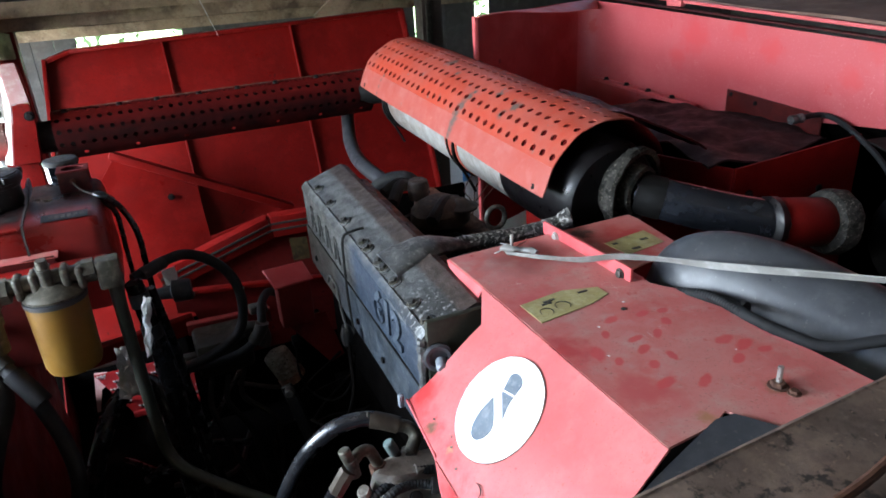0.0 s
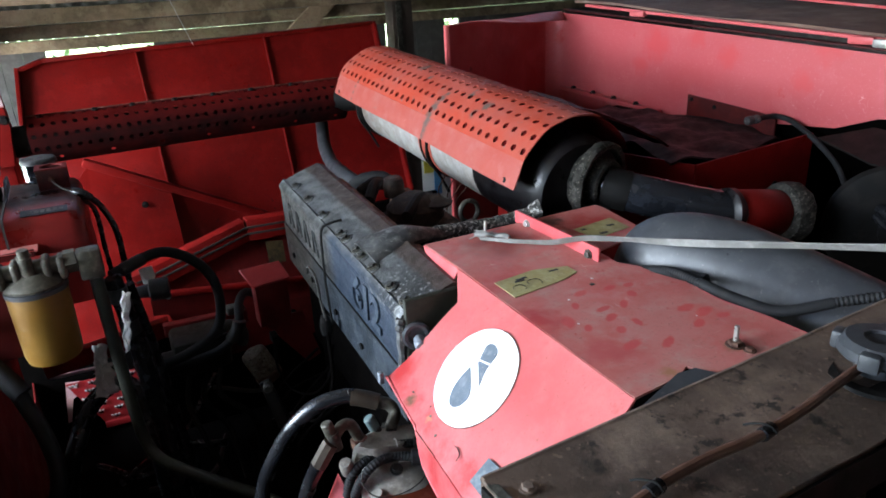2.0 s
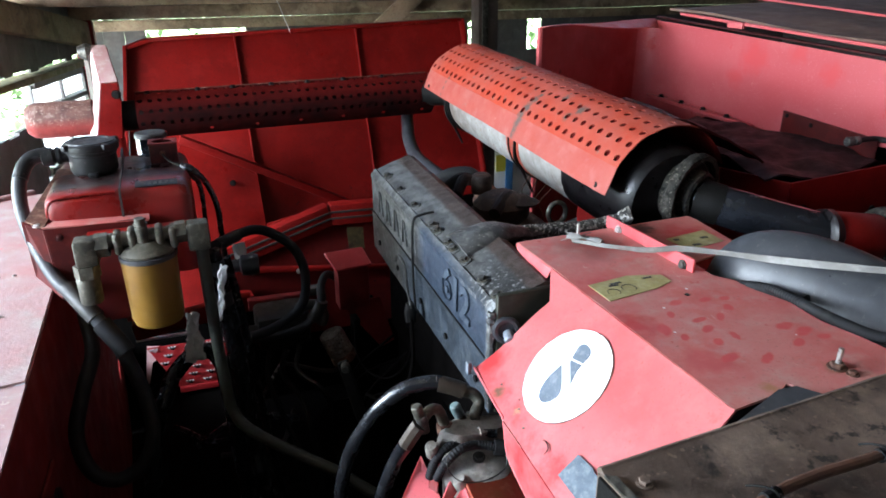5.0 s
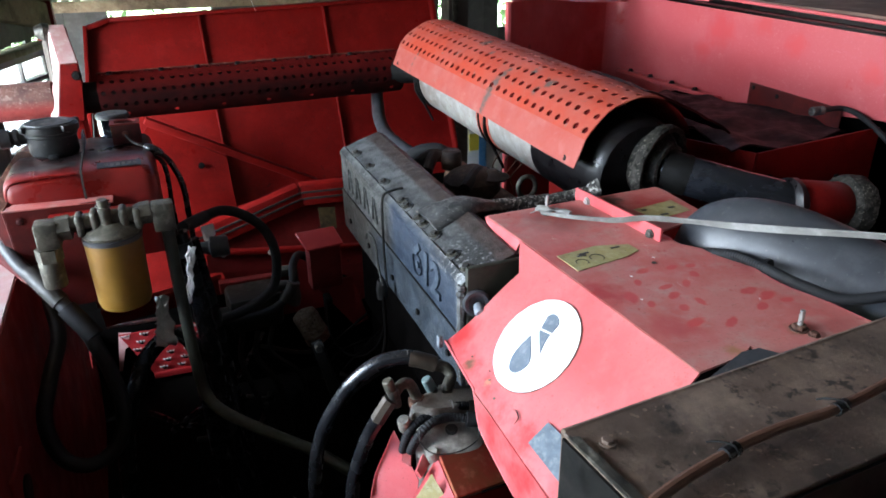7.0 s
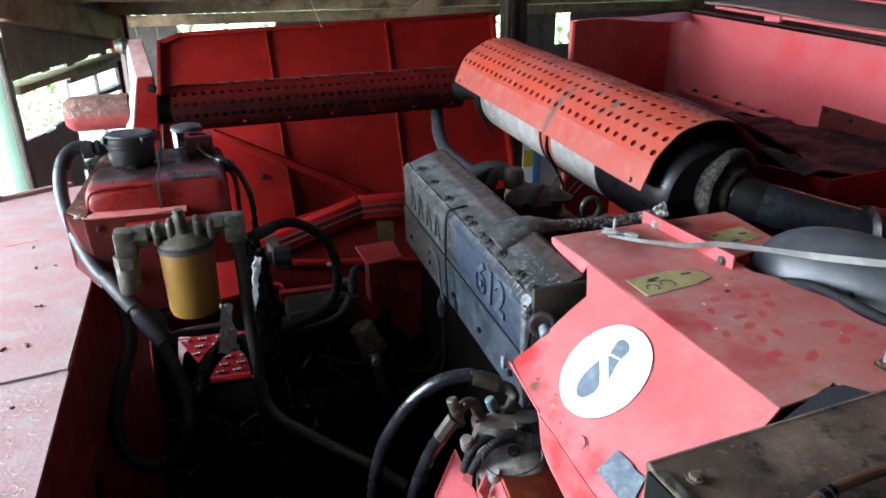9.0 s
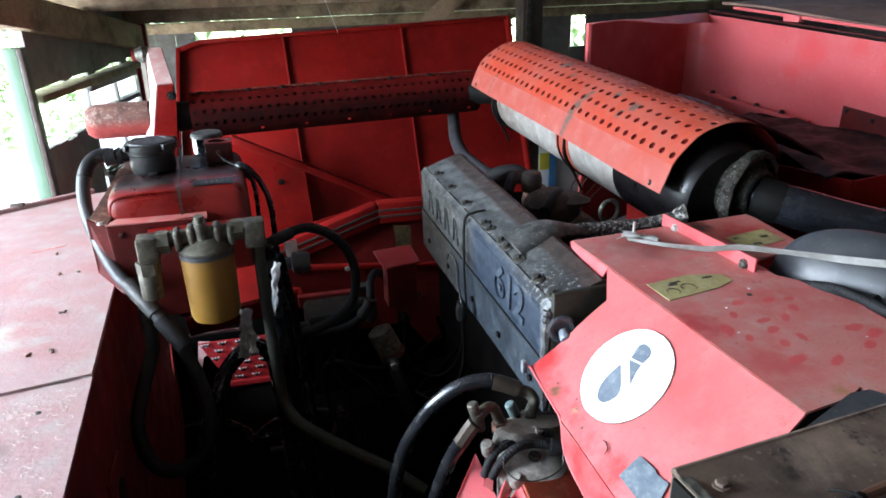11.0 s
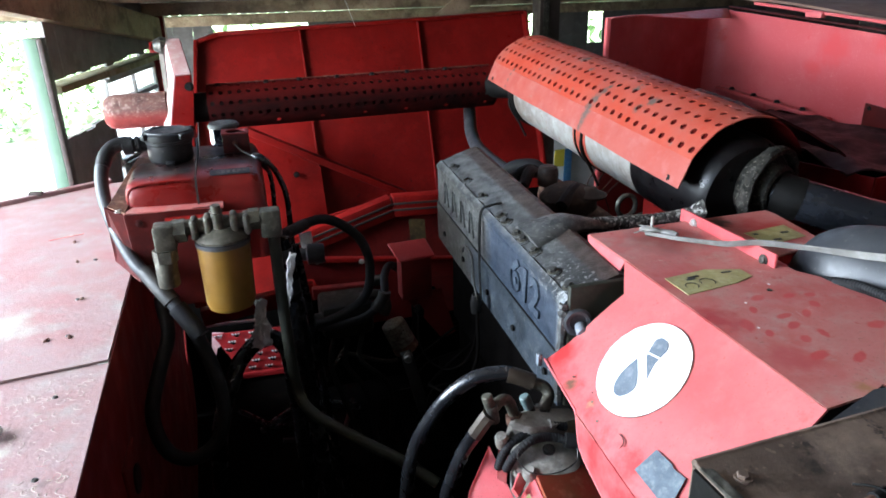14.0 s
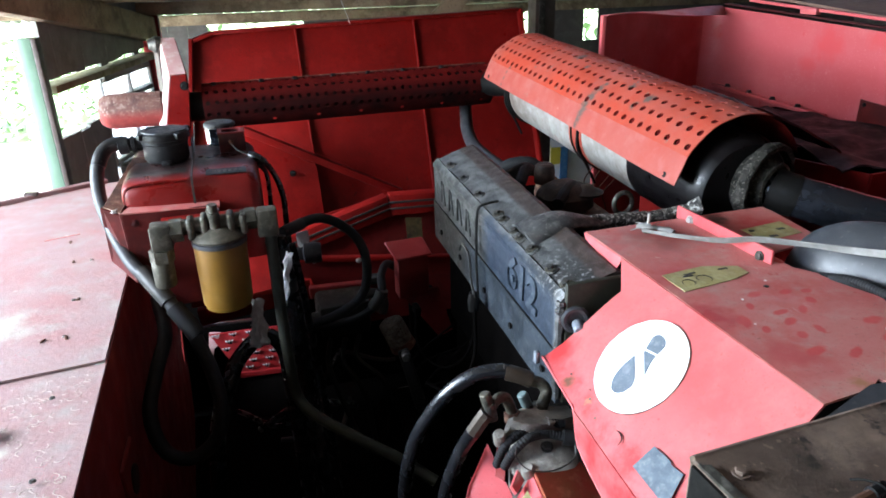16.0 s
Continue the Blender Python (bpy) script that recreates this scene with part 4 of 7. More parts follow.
# step grate seen deep down at the far side
gr = thing("step_grate", "red perforated step plate with toothed holes", "step")
GO, GU, GV = Vector((-0.455, 3.12, 1.29)), Vector((.37, 0, -.013)), Vector((.12, -.02, -.235))
part("tread", cells(lambda u, v: GO + GU * u + GV * v, 9, 6, 0.62, skip=lambda i, j: (i + j) % 2), STEPM, gr, solid=0.004)
part("edge", bar(GO + GV * 1.0 + Vector((0, 0, -.012)), GO + GU + GV + Vector((0, 0, -.012)), 0.03, 0.03, .002), STEPM, gr)
for i in range(9):
    for j in range(6):
        if (i + j) % 2 == 0:
            c = GO + GU * (i + .5) / 9 + GV * (j + .5) / 6
            for du in (-.012, .0, .012):
                part("tooth", bar(c + Vector((du, -.004, .004)), c + Vector((du * 1.3, -.016, .018)), .008, .005), PALEWOOD, gr, "bare metal tooth")
part("side_flange", prism([(-.452, 3.125, 1.298), (-.398, 3.125, 1.288), (-.404, 3.125, 1.225), (-.440, 3.125, 1.205), (-.470, 3.125, 1.090), (-.486, 3.125, 1.090)], .004), PALEEDGE, gr, "pale worn side flange")
# daylight on this edge is put in as white colour
whole("grate_bar", bar((-0.455, 2.771, 1.517), (-0.222, 2.771, 1.511), 0.014, 0.012, .002), STICKER, "white bar standing in for daylight on a far edge", "bar")
whole("cross_bar", bar((-0.42, 2.46, 1.715), (0.02, 2.46, 1.765), 0.04, 0.07, .004), RED, "red steel cross bar behind the oil filter", "bar")

bb = thing("bulk_bag", "white bulk bag with yellow and blue print by the post", "bag")
part("bag", rough_up(box((2.20, 4.97, 0), (3.2, 5.6, 1.75), .05, seg=4), .015, 3), STICKER, bb)
part("yellow_print", prism([(2.26, 4.945, 1.56), (2.346, 4.945, 1.56), (2.346, 4.945, 1.42), (2.26, 4.945, 1.42)], .01), BAGY, bb, "yellow printed panel")
part("blue_print", prism([(2.35, 4.945, 1.56), (2.415, 4.945, 1.56), (2.415, 4.945, 1.22), (2.35, 4.945, 1.22)], .01), BAGB, bb, "blue printed panel")

# dried mud left in ridges on the deck
rnd = random.Random(17)
bm = bmesh.new()
for k in range(520):
    x, y = rnd.gauss(-.60, .10), rnd.uniform(.55, 1.28)
    if x > -.47 - .05 * y or (k % 3 and noise.noise(Vector((x * 7, y * 7, 0))) < .05):
        continue
    a, l = rnd.uniform(0, 6.3), rnd.uniform(.003, .010)
    p = Vector((x, y, DZ - .0029))
    pts = [p + Vector((math.cos(a + 1.1 * t) * l * t, math.sin(a + 1.1 * t) * l * t, 0)) for t in (0, .6, 1.3, 2)]
    tube(pts, lambda t: .0005 + .0008 * math.sin(3 * t + .1), bm, 6, 3, flat=.45)
whole("dried_mud", bm, MUD, "thin dried mud crumbs scattered over the red deck", "mud", kind="stuff")
whole("hanging_string", tube([(.285, 3.3, 3.04), (.341, 3.3, 2.868), (.392, 3.3, 2.715)], .0011, None, 5, 2), STICKER, "thin pale string hanging from the roof", "string")
# ---- engine ----
eng = thing("engine", "large diesel engine with weathered aluminium rocker cover, greasy block", "engine")
EN, EF = 1.0, 1.885


def along(y, zn):
    """Height of a line on the cover that is zn high at its near end; the engine sits nose down."""
    return zn + (y - EN) * 0.062


def cover_section(y, w=0.0):
    return [(0.385, along(y, 2.225)), (0.384, along(y, 2.338)), (0.392, along(y, 2.352)), (0.44, along(y, 2.372)), (0.505, along(y, 2.392)), (0.522, along(y, 2.385)), (0.524, along(y, 2.225))]


def loft(fn, ys, bm=None):
    bm = bm or bmesh.new()
    rings = [[bm.verts.new((x, y, z)) for x, z in fn(y)] for y in ys]
    n = len(rings[0])
    for a, b in zip(rings, rings[1:]):
        for k in range(n):
            bm.faces.new((a[k], a[(k + 1) % n], b[(k + 1) % n], b[k]))
    bm.faces.new(rings[0])
    bm.faces.new(rings[-1][::-1])
    return bm


YS = [EN + (EF - EN) * k / 24 for k in range(25)]
cover = part("rocker_cover", rough_up(loft(cover_section, YS), .0012, 25), COVERM, eng, "weathered grey aluminium rocker cover, blue paint at one end")
part("cover_edge", loft(lambda y: [(0.382, along(y, 2.334)), (0.3825, along(y, 2.344)), (0.396, along(y, 2.358)), (0.402, along(y, 2.356))], [EN - .002, EF + .002]), COVERM, cover)
m = Matrix.Translation((0.3830, 1.185, along(1.185, 2.287))) @ Matrix.Rotation(radians(-90), 4, "Z") @ Matrix.Rotation(radians(90), 4, "X") @ Matrix.Rotation(radians(-3.5), 4, "Z")
text("612", m, 0.108, 0.0035, RAISED, cover, "number", "raised cast number")
for k in range(9):
    y = 1.50 + k * 0.038
    part("cast_mark", bar((0.3848, y, along(y, 2.25)), (0.3848, y + (.022 if k % 2 else -.004), along(y, 2.315)), 0.005, 0.010, .001, up=(1, 0, 0)), COVERM, cover)
low = part("cover_base", rough_up(loft(lambda y: [(0.383, along(y, 2.105)), (0.381, along(y, 2.224)), (0.53, along(y, 2.224)), (0.53, along(y, 2.105))], YS), .001, 20), LOWERM, eng, "blue-grey painted lower cover")
for y in (1.06, 1.24, 1.42, 1.62, 1.80):
    part("hole", lathe([(.008, 0), (.008, .004)], (0.3795, y, along(y, 2.152)), (-1, 0, 0), 10), GREASE, low, "dark bolt hole")
part("seam", bar((0.3835, EN, along(EN, 2.2245)), (0.3835, EF, along(EF, 2.2245)), 0.004, 0.003, .0005), GREASE, eng)
for y in (1.03, 1.10, 1.20, 1.265, 1.30, 1.375, 1.41, 1.55, 1.68, 1.80):
    lug = part("lug", rough_up(lathe([(.019, -.006), (.0175, .001), (.014, .0030)], (0.410, y, along(y, 2.3600)), (-.42, 0, 1), 12), .0012, 60), COVERM, cover)
    part("washer", lathe([(.0125, 0), (.0125, .0025), (.008, .0027)], (0.409, y, along(y, 2.3622)), (-.42, 0, 1), 16), HEADM if y < 1.45 else PIPE, lug)
    part("bolt", bolt((0.4085, y, along(y, 2.3640)), (-.42, 0, 1), .0085, .007, False), PIPE, lug)
part("corner_bead", tube([(0.386, 1.0, along(1, 2.345)), (0.384, .998, along(1, 2.29)), (0.384, .998, along(1, 2.12))], lambda t: .010 + .003 * math.sin(t * 30), None, 8, 6), ALU, eng, "rough white corroded corner")
part("end_plate", rough_up(box((0.39, 0.985, 2.11), (0.60, 1.0, 2.385), .006), .002, 25), OLIVEPIPE, eng, "greasy black end plate")
part("breather_elbow", rough_up(lathe([(.028, 0), (.029, .008), (.024, .011), (.018, .010), (.017, .004)], (0.410, 0.985, 2.309), (-.35, -1, .12), 20), .001, 60), GREYRUB, eng, "dark ring fitting")
part("breather_cap", lathe([(.011, 0), (.0115, .020), (.008, .025)], (0.412, 0.978, 2.302), (-.30, -1, -.15), 14), FITTING, eng, "pale plug")
# strip beside the cover, the outlet and its pipe
part("head_strip", loft(lambda y: [(0.524, along(y, 2.20)), (0.524, along(y, 2.338)), (0.580, along(y, 2.330)), (0.590, along(y, 2.20))], YS), RUST, eng, "brown rusty strip beside the cover")
for y in (1.06, 1.20, 1.50, 1.62, 1.74, 1.85):
    part("bolt", bolt((0.552, y, along(y, 2.336)), (0, 0, 1), .010, .010), DULL, eng)
part("outlet", rough_up(tube([(0.425, 1.272, 2.368), (0.465, 1.273, 2.386), (0.51, 1.275, 2.398), (0.55, 1.278, 2.396), (0.60, 1.282, 2.386), (0.640, 1.285, 2.380)], lambda t: .072 - .050 * min(1, t * 1.1), None, 20, 6, flat=.48), .002, 35), ALU, eng, "cast aluminium outlet arm")
pipe = part("outlet_pipe", rough_up(tube([(0.60, 1.284, 2.384), (0.70, 1.287, 2.377), (0.80, 1.288, 2.375), (0.88, 1.284, 2.384)], lambda t: .0190 - .003 * t, None, 16, 8), .003, 50), CORR, eng, "flaky corroded pipe")
part("end_clip", rough_up(lathe([(.016, 0), (.021, .008), (.024, .03), (.012, .034)], (0.872, 1.286, 2.382), (1, -.3, .35), 14), .005, 50), CORR, pipe)
# rest of the engine, in the dark; its near-black colour holds bay shade
part("head", box((0.43, 1.0, 1.86), (0.86, 1.9, 2.115), .015), SOOTSHADE, eng, "greasy cylinder head")
part("block", rough_up(box((0.46, 0.98, 1.05), (0.88, 1.95, 1.88), .03), .006, 12), SOOTSHADE, eng, "oily engine block, near black with bay shade")
part("manifold", rough_up(tube([(0.80, 1.05, 2.17), (0.82, 1.3, 2.20), (0.83, 1.6, 2.22), (0.80, 1.95, 2.25)], .05, None, 12, 6), .004, 30), RUST, eng, "rusty exhaust manifold")
for y in (1.1, 1.28, 1.46, 1.64, 1.82):
    part("port", rough_up(tube([(0.60, y, 2.2), (0.70, y, 2.24), (0.80, y + .02, 2.2)], .032, None, 10, 5), .003, 30), GREASE, eng)
tb = part("turbo", rough_up(lathe([(.03, 0), (.07, .01), (.085, .03), (.085, .06), (.06, .085), (.035, .095)], (0.72, 1.66, 2.27), (0, 0, 1), 20), .004, 40), RUSTD, eng, "dark turbocharger housing")
part("cap", lathe([(.030, 0), (.032, .035), (.028, .055), (.020, .06)], (0.69, 1.74, 2.345), (0, 0, 1), 14), RUSTD, tb, "brown rubber cap")
part("knob", lathe([(.045, 0), (.05, .008), (.03, .016), (.012, .03)], (0.77, 1.62, 2.335), (0, 0, 1), 16), RUSTD, tb)
part("lifting_eye", tube([(0.785 + .027 * math.cos(a), 1.445, 2.36 + .030 * math.sin(a)) for a in [radians(d) for d in range(-90, 271, 20)]], .007, None, 8, 2), DULL, eng, "steel lifting eye")
for k, (p, q) in enumerate((((0.62, 1.85, 2.34), (0.74, 1.88, 2.33)), ((0.60, 1.72, 2.35), (0.70, 1.86, 2.35)), ((0.66, 1.58, 2.33), (0.79, 1.7, 2.33)))):
    part("fuel_line", tube([p, (Vector(p) + Vector(q)) / 2 + Vector((0, 0, .025)), q], .018, None, 10, 6), HOSEM, eng)

hk = thing("wire_hook", "bent wire clip over the rocker cover", "wire")
part("clip", tube([(0.43, 1.455, 2.405), (0.40, 1.46, 2.40), (0.378, 1.465, 2.385), (0.374, 1.465, 2.32), (0.372, 1.46, 2.23), (0.374, 1.45, 2.13)], .0035, None, 6, 5), GREASE, hk)
part("hook", tube([(0.335, 1.49, 2.27), (0.335, 1.475, 2.292), (0.335, 1.445, 2.296), (0.340, 1.425, 2.275), (0.342, 1.42, 2.22), (0.345, 1.40, 2.17)], .0032, None, 8, 5), PIPE, hk, "bent steel hook")
part("plug", rough_up(lathe([(.014, 0), (.016, .03), (.010, .05)], (0.345, 1.41, 2.13), (0, 0, 1), 10), .002, 40), GREASE, hk)
part("cable", tube([(0.345, 1.40, 2.14), (0.335, 1.38, 2.0), (0.30, 1.45, 1.86), (0.25, 1.55, 1.84)], .005, None, 6, 6), SOOTSHADE, hk)

# small pump and injector lines low on the engine's side
aux = thing("fuel_filter_canister", "pale rust-flaked canister low on the engine", "canister")
CA = Vector((.42, -.10, -1)).normalized()
part("can", rough_up(lathe([(.032, 0), (.041, .005), (.043, .018), (.043, .085), (.039, .095)], (0.232, 1.965, 1.835), CA, 18), .002, 40), PALECAN, aux, "flaking grey canister")
part("rim", rough_up(lathe([(.043, 0), (.046, .006), (.046, .025), (.040, .03)], (0.2665, 1.957, 1.753), CA, 18), .002, 40), RUST, aux)
part("body", rough_up(lathe([(.036, 0), (.05, .03), (.055, .12), (.05, .25), (.06, .27), (.06, .40)], (0.279, 1.954, 1.724), CA, 16), .004, 30), SOOTSHADE, aux)
lowpump = thing("injection_pump", "oily injection pump, near black with bay shade", "pump")
part("body", rough_up(box((0.17, 1.45, 1.15), (0.37, 2.0, 1.52), .03), .012, 14), SOOTSHADE, lowpump)
part("cover", rough_up(box((0.20, 1.52, 1.52), (0.34, 1.92, 1.60), .02), .01, 18), SOOTSHADE, lowpump)
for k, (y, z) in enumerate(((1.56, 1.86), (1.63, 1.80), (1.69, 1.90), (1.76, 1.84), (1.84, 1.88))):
    part("line", tube([(0.27, y, 1.59), (0.26 + .01 * (k % 3), y + .02, 1.68), (0.29, y - .03 + .02 * (k % 2), 1.78), (0.41, y - .05, z)], .0045, None, 6, 5), SOOTSHADE, lowpump)
rl = thing("lower_rail", "dusty red steel rail across the bay", "rail")
part("channel", bar((-.03, 2.36, 1.945), (.62, 2.36, 1.862), .03, .018, .003), RED, rl)
part("web", prism([(-.03, 2.37, 1.935), (.62, 2.37, 1.852), (.62, 2.37, 1.78), (-.03, 2.37, 1.86)], .005), GRIME, rl)
for x in (.03, .20, .44):
    part("bolt", bolt((x, 2.343, 1.938 - x * .128), (0, -1, 0), .008, .006), ZINC, rl)
cr = thing("cross_rail", "grimy red cross rail behind the looped hose", "rail")
part("channel", prism([(-.01, 2.2, 1.896), (.27, 2.2, 1.886), (.27, 2.2, 1.832), (-.01, 2.2, 1.852)], .03, bevel=.003), GRIME, cr)
part("clip", rough_up(box((.20, 2.16, 1.885), (.26, 2.20, 1.915), .006), .004, 40), PIPE, cr)
va = thing("hydraulic_valve", "oily olive valve block with pipe elbow low in the bay", "valve")
part("body", rough_up(box((.0, 1.97, 1.80), (.17, 2.12, 1.92), .015), .006, 25), OLIVE, va)
part("spool_cap", rough_up(lathe([(.022, 0), (.026, .01), (.026, .05), (.018, .055)], (.01, 2.0, 1.865), (-1, -.2, .1), 14), .002, 40), PIPE, va)
part("elbow", rough_up(tube([(.13, 1.96, 1.945), (.17, 1.955, 1.955), (.20, 1.95, 1.945), (.212, 1.95, 1.915), (.205, 1.95, 1.88)], .0185, None, 14, 6), .0015, 40), PIPE, va, "grimy pipe elbow")
part("elbow_nut", lathe([(.023, 0), (.023, .026)], (.122, 1.962, 1.94), (1, 0, .25), 6), PIPE, va)
for k, (x, z) in enumerate(((.03, 1.79), (.08, 1.785), (.13, 1.79))):
    part("pipe", tube([(x, 1.99, z), (x - .02, 1.93, z - .06), (x + .03 * k, 1.86, z - .14), (x + .05, 1.80, z - .30)], .009, None, 8, 6), GREASE, va)
tg = thing("wire_loop", "thin black cable looped beside the engine", "cable")
part("cable", tube([(.372, 1.47, 2.06), (.36, 1.50, 1.95), (.33, 1.58, 1.86), (.29, 1.66, 1.84), (.262, 1.70, 1.90), (.268, 1.72, 2.0)], .0040, None, 6, 8), SOOTSHADE, tg)
part("clip", rough_up(box((.258, 1.69, 1.985), (.278, 1.735, 2.010), .004), .003, 40), SOOTSHADE, tg)
lk = thing("pump_linkage", "pale oily link arm under the canister", "link")
part("arm", rough_up(prism([(.205, 1.72, 1.86), (.235, 1.71, 1.87), (.27, 1.69, 1.72), (.285, 1.68, 1.66), (.25, 1.69, 1.65)], .018, bevel=.004), .004, 35), GREASE, lk)
part("pin", lathe([(.014, 0), (.014, .03), (.010, .034)], (.225, 1.70, 1.855), (-.2, -1, .2), 12), DULL, lk)
rods = thing("control_linkage", "oily black control rods and cables low in the bay", "linkage")
rnd = random.Random(31)
for k in range(9):
    x, y, z = rnd.uniform(-.45, .15), rnd.uniform(1.1, 2.5), rnd.uniform(1.08, 1.45)
    part("cable" if k % 2 else "rod", tube([(x, y, z), (x + rnd.uniform(.1, .25), y + rnd.uniform(-.2, .2), z + rnd.uniform(-.06, .12)), (x + rnd.uniform(.3, .5), y + rnd.uniform(-.3, .3), z + rnd.uniform(-.1, .2))], rnd.uniform(.008, .016), None, 8, 6), PIPE if k % 2 else RUBBER, rods)
part("clamp", rough_up(box((.27, 2.05, 1.36), (.33, 2.12, 1.46), .01), .006, 30), PIPE, rods)

# ---- muffler and its heat shield ----
MN, MF = Vector((1.05, 1.33, 2.405)), Vector((1.03, 2.66, 2.495))
ax = (MF - MN).normalized()
sx = ax.cross(Vector((0, 0, 1))).normalized()
uz = sx.cross(ax)


def mpoint(s, deg, r):
    """Point about the muffler's axis: s from 0 near to 1 far, angle from its right over the top."""
    return MN.lerp(MF, s) + (sx * math.cos(radians(deg)) + uz * math.sin(radians(deg))) * r


mu = thing("muffler", "long silver muffler with dark scorched end", "muffler")
L = (MF - MN).length
part("shell", rough_up(lathe([(.10, .12), (.142, .125), (.145, .14), (.145, L - .16), (.142, L - .14), (.10, L - .13)], MN, ax, 40), .001, 8), WHITEM, mu, "dull silver muffler shell")
part("end_cap", lathe([(.085, -.03), (.128, -.025), (.140, -.01), (.147, .02), (.147, .30), (.1455, .302)], MN, ax, 40), SCORCH, mu, "black scorched end section")
for s in (0.435, 0.90):
    bw = .085 if s < .5 else .03
    st = part("band", lathe([(.1462, 0), (.1475, .002), (.1475, bw), (.1462, bw + .002)], MN.lerp(MF, s), ax, 40), ORANGE if s < .5 else GREASE, mu, "orange painted band round the muffler" if s < .5 else "dark strap band round the muffler")
    for f in (.2, .75):
        part("wire", tube([mpoint(s + f * bw / L, d, .1505) for d in range(165, 291, 15)], .0032, None, 6, 3), GREASE, st, "black wire loop")
    part("clamp", tube([mpoint(s + .012, 172, .152), mpoint(s + .012, 200, .156), mpoint(s + .012, 230, .160), mpoint(s + .01, 250, .20)], .005, None, 8, 5), GREASE, st)
    part("screw", bolt(mpoint(s + .012, 168, .152), (-1, 0, .2), .010, .014), GREASE, st)

for k, (a, d, b) in enumerate(((.44, 235, .05), (.40, 250, -.04), (.47, 260, .02), (.36, 245, .03))):
    p = mpoint(a, d, .15)
    part("loose_wire", tube([p, p + Vector((-.03, .02 * (k % 2), -.05)), p + Vector((-.05 + b, .01, -.10)), p + Vector((-.08 + b, -.03, -.14))], .0022, None, 5, 5), RUST, mu, "thin rusty wire")
# black half shell added: shade under the shield, seen through its holes
part("dark_half_shell", sheet(lambda u, v: mpoint(.24 + .66 * u, 160 - 150 * v, .1475), 20, 24), GREASE, mu, "black half shell added for the shade under the shield", solid=.002)
hs = thing("heat_shield", "perforated orange-red curved heat shield over the muffler", "shield")
A0, A1, AP = 171.0, 71.0, 22.0
NR = 6


def shield_at(u, v):
    p = mpoint(u, A0 - AP - (A0 - AP - A1) * v, .200 + .004 * noise.noise(Vector((u * 5, v * 4, 0))))
    return p


part("perforated_skin", cells(shield_at, 31, NR, (.46, .44)), ORANGE, hs, solid=0.003)
part("apron", sheet(lambda u, v: mpoint(-.004 * math.sin(v * 3) + u, A0 - AP * v, .200 + .004 * noise.noise(Vector((u * 5, 0, 0))) + .004 * (1 - v) * math.sin(u * 9)), 60, 5), APRON, hs, solid=0.003)
# inner sheet added in dark red for the shade inside the shield
part("shaded_lining", sheet(lambda u, v: mpoint(.004 + .99 * u, 165 - 142 * v, .1955 + .004 * noise.noise(Vector((u * 5, v * 4, 0)))), 20, 24), GUARD, hs, "dark red sheet for the shade inside", solid=.001)
for s in (.3, .5, .7):
    part("bolt", bolt(mpoint(s, 50, .203), (.5, 0, 1), .009), GREASE, hs)
for s, d in ((.035, 167), (.965, 167)):
    part("hole_rim", lathe([(.008, 0), (.008, .0025)], mpoint(s, d, .2012), (mpoint(s, d, 1) - mpoint(s, d, 0)), 10), GREASE, hs)
# outlet flange, rubber hose and red pipe to the right of the muffler
fl = thing("outlet_collar", "corroded grey collar on the muffler's end", "collar")
FA = Vector((.30, -.95, -.10)).normalized()
part("ring", rough_up(lathe([(.05, -.06), (.092, -.055), (.095, -.024), (.105, -.022), (.109, -.014), (.109, .002), (.104, .009), (.092, .007), (.089, -.014), (.068, -.014), (.064, .022), (.056, .026), (.050, .02)], (1.100, 1.285, 2.424), FA, 96), .0030, 55), COLLARM, fl)
part("lug", rough_up(box((1.015, 1.335, 2.315), (1.045, 1.365, 2.345), .005), .003, 40), COLLARM, fl)
ho = thing("rubber_hose", "thick black rubber hose from the muffler collar", "hose", group="hoses")
part("tube", tube([(1.095, 1.300, 2.420), (1.130, 1.248, 2.408), (1.19, 1.195, 2.390), (1.28, 1.145, 2.362), (1.38, 1.095, 2.335)], lambda t: .050 + .008 * t, None, 24, 8), BIGHOSE, ho)
part("cuff", tube([(1.110, 1.275, 2.415), (1.130, 1.248, 2.408), (1.148, 1.231, 2.403)], .0545, None, 24, 4), GREASE, ho)
rp = thing("red_pipe", "scuffed red pipe stub with corroded rim", "pipe")
part("stub", lathe([(.06, 0), (.063, .005), (.063, .16), (.06, .165)], (1.36, 1.092, 2.34), (1, -.16, -.14), 28), RED, rp)
part("rim", rough_up(lathe([(.06, 0), (.067, .004), (.067, .022), (.062, .026)], (1.35, 1.094, 2.341), (1, -.16, -.14), 28), .005, 45), SCORCH, rp, "flaking rim")
part("collar", rough_up(lathe([(.062, 0), (.080, .01), (.086, .03), (.086, .05), (.07, .07)], (1.52, 1.067, 2.317), (1, -.16, -.14), 36), .004, 40), COLLARM, rp, "dark collar")

# ---- exhaust pipe with perforated guard to the left ----
ex = thing("exhaust_pipe", "exhaust pipe in a perforated red guard, rusty open end", "exhaust pipe")
GC = lambda x: Vector((x, 2.86, 2.457 + .012 * x))  # noqa: E731
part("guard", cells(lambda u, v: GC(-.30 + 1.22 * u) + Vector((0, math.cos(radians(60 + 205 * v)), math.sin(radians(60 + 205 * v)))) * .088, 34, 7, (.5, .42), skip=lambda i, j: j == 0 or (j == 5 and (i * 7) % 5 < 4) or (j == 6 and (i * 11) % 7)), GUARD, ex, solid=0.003)
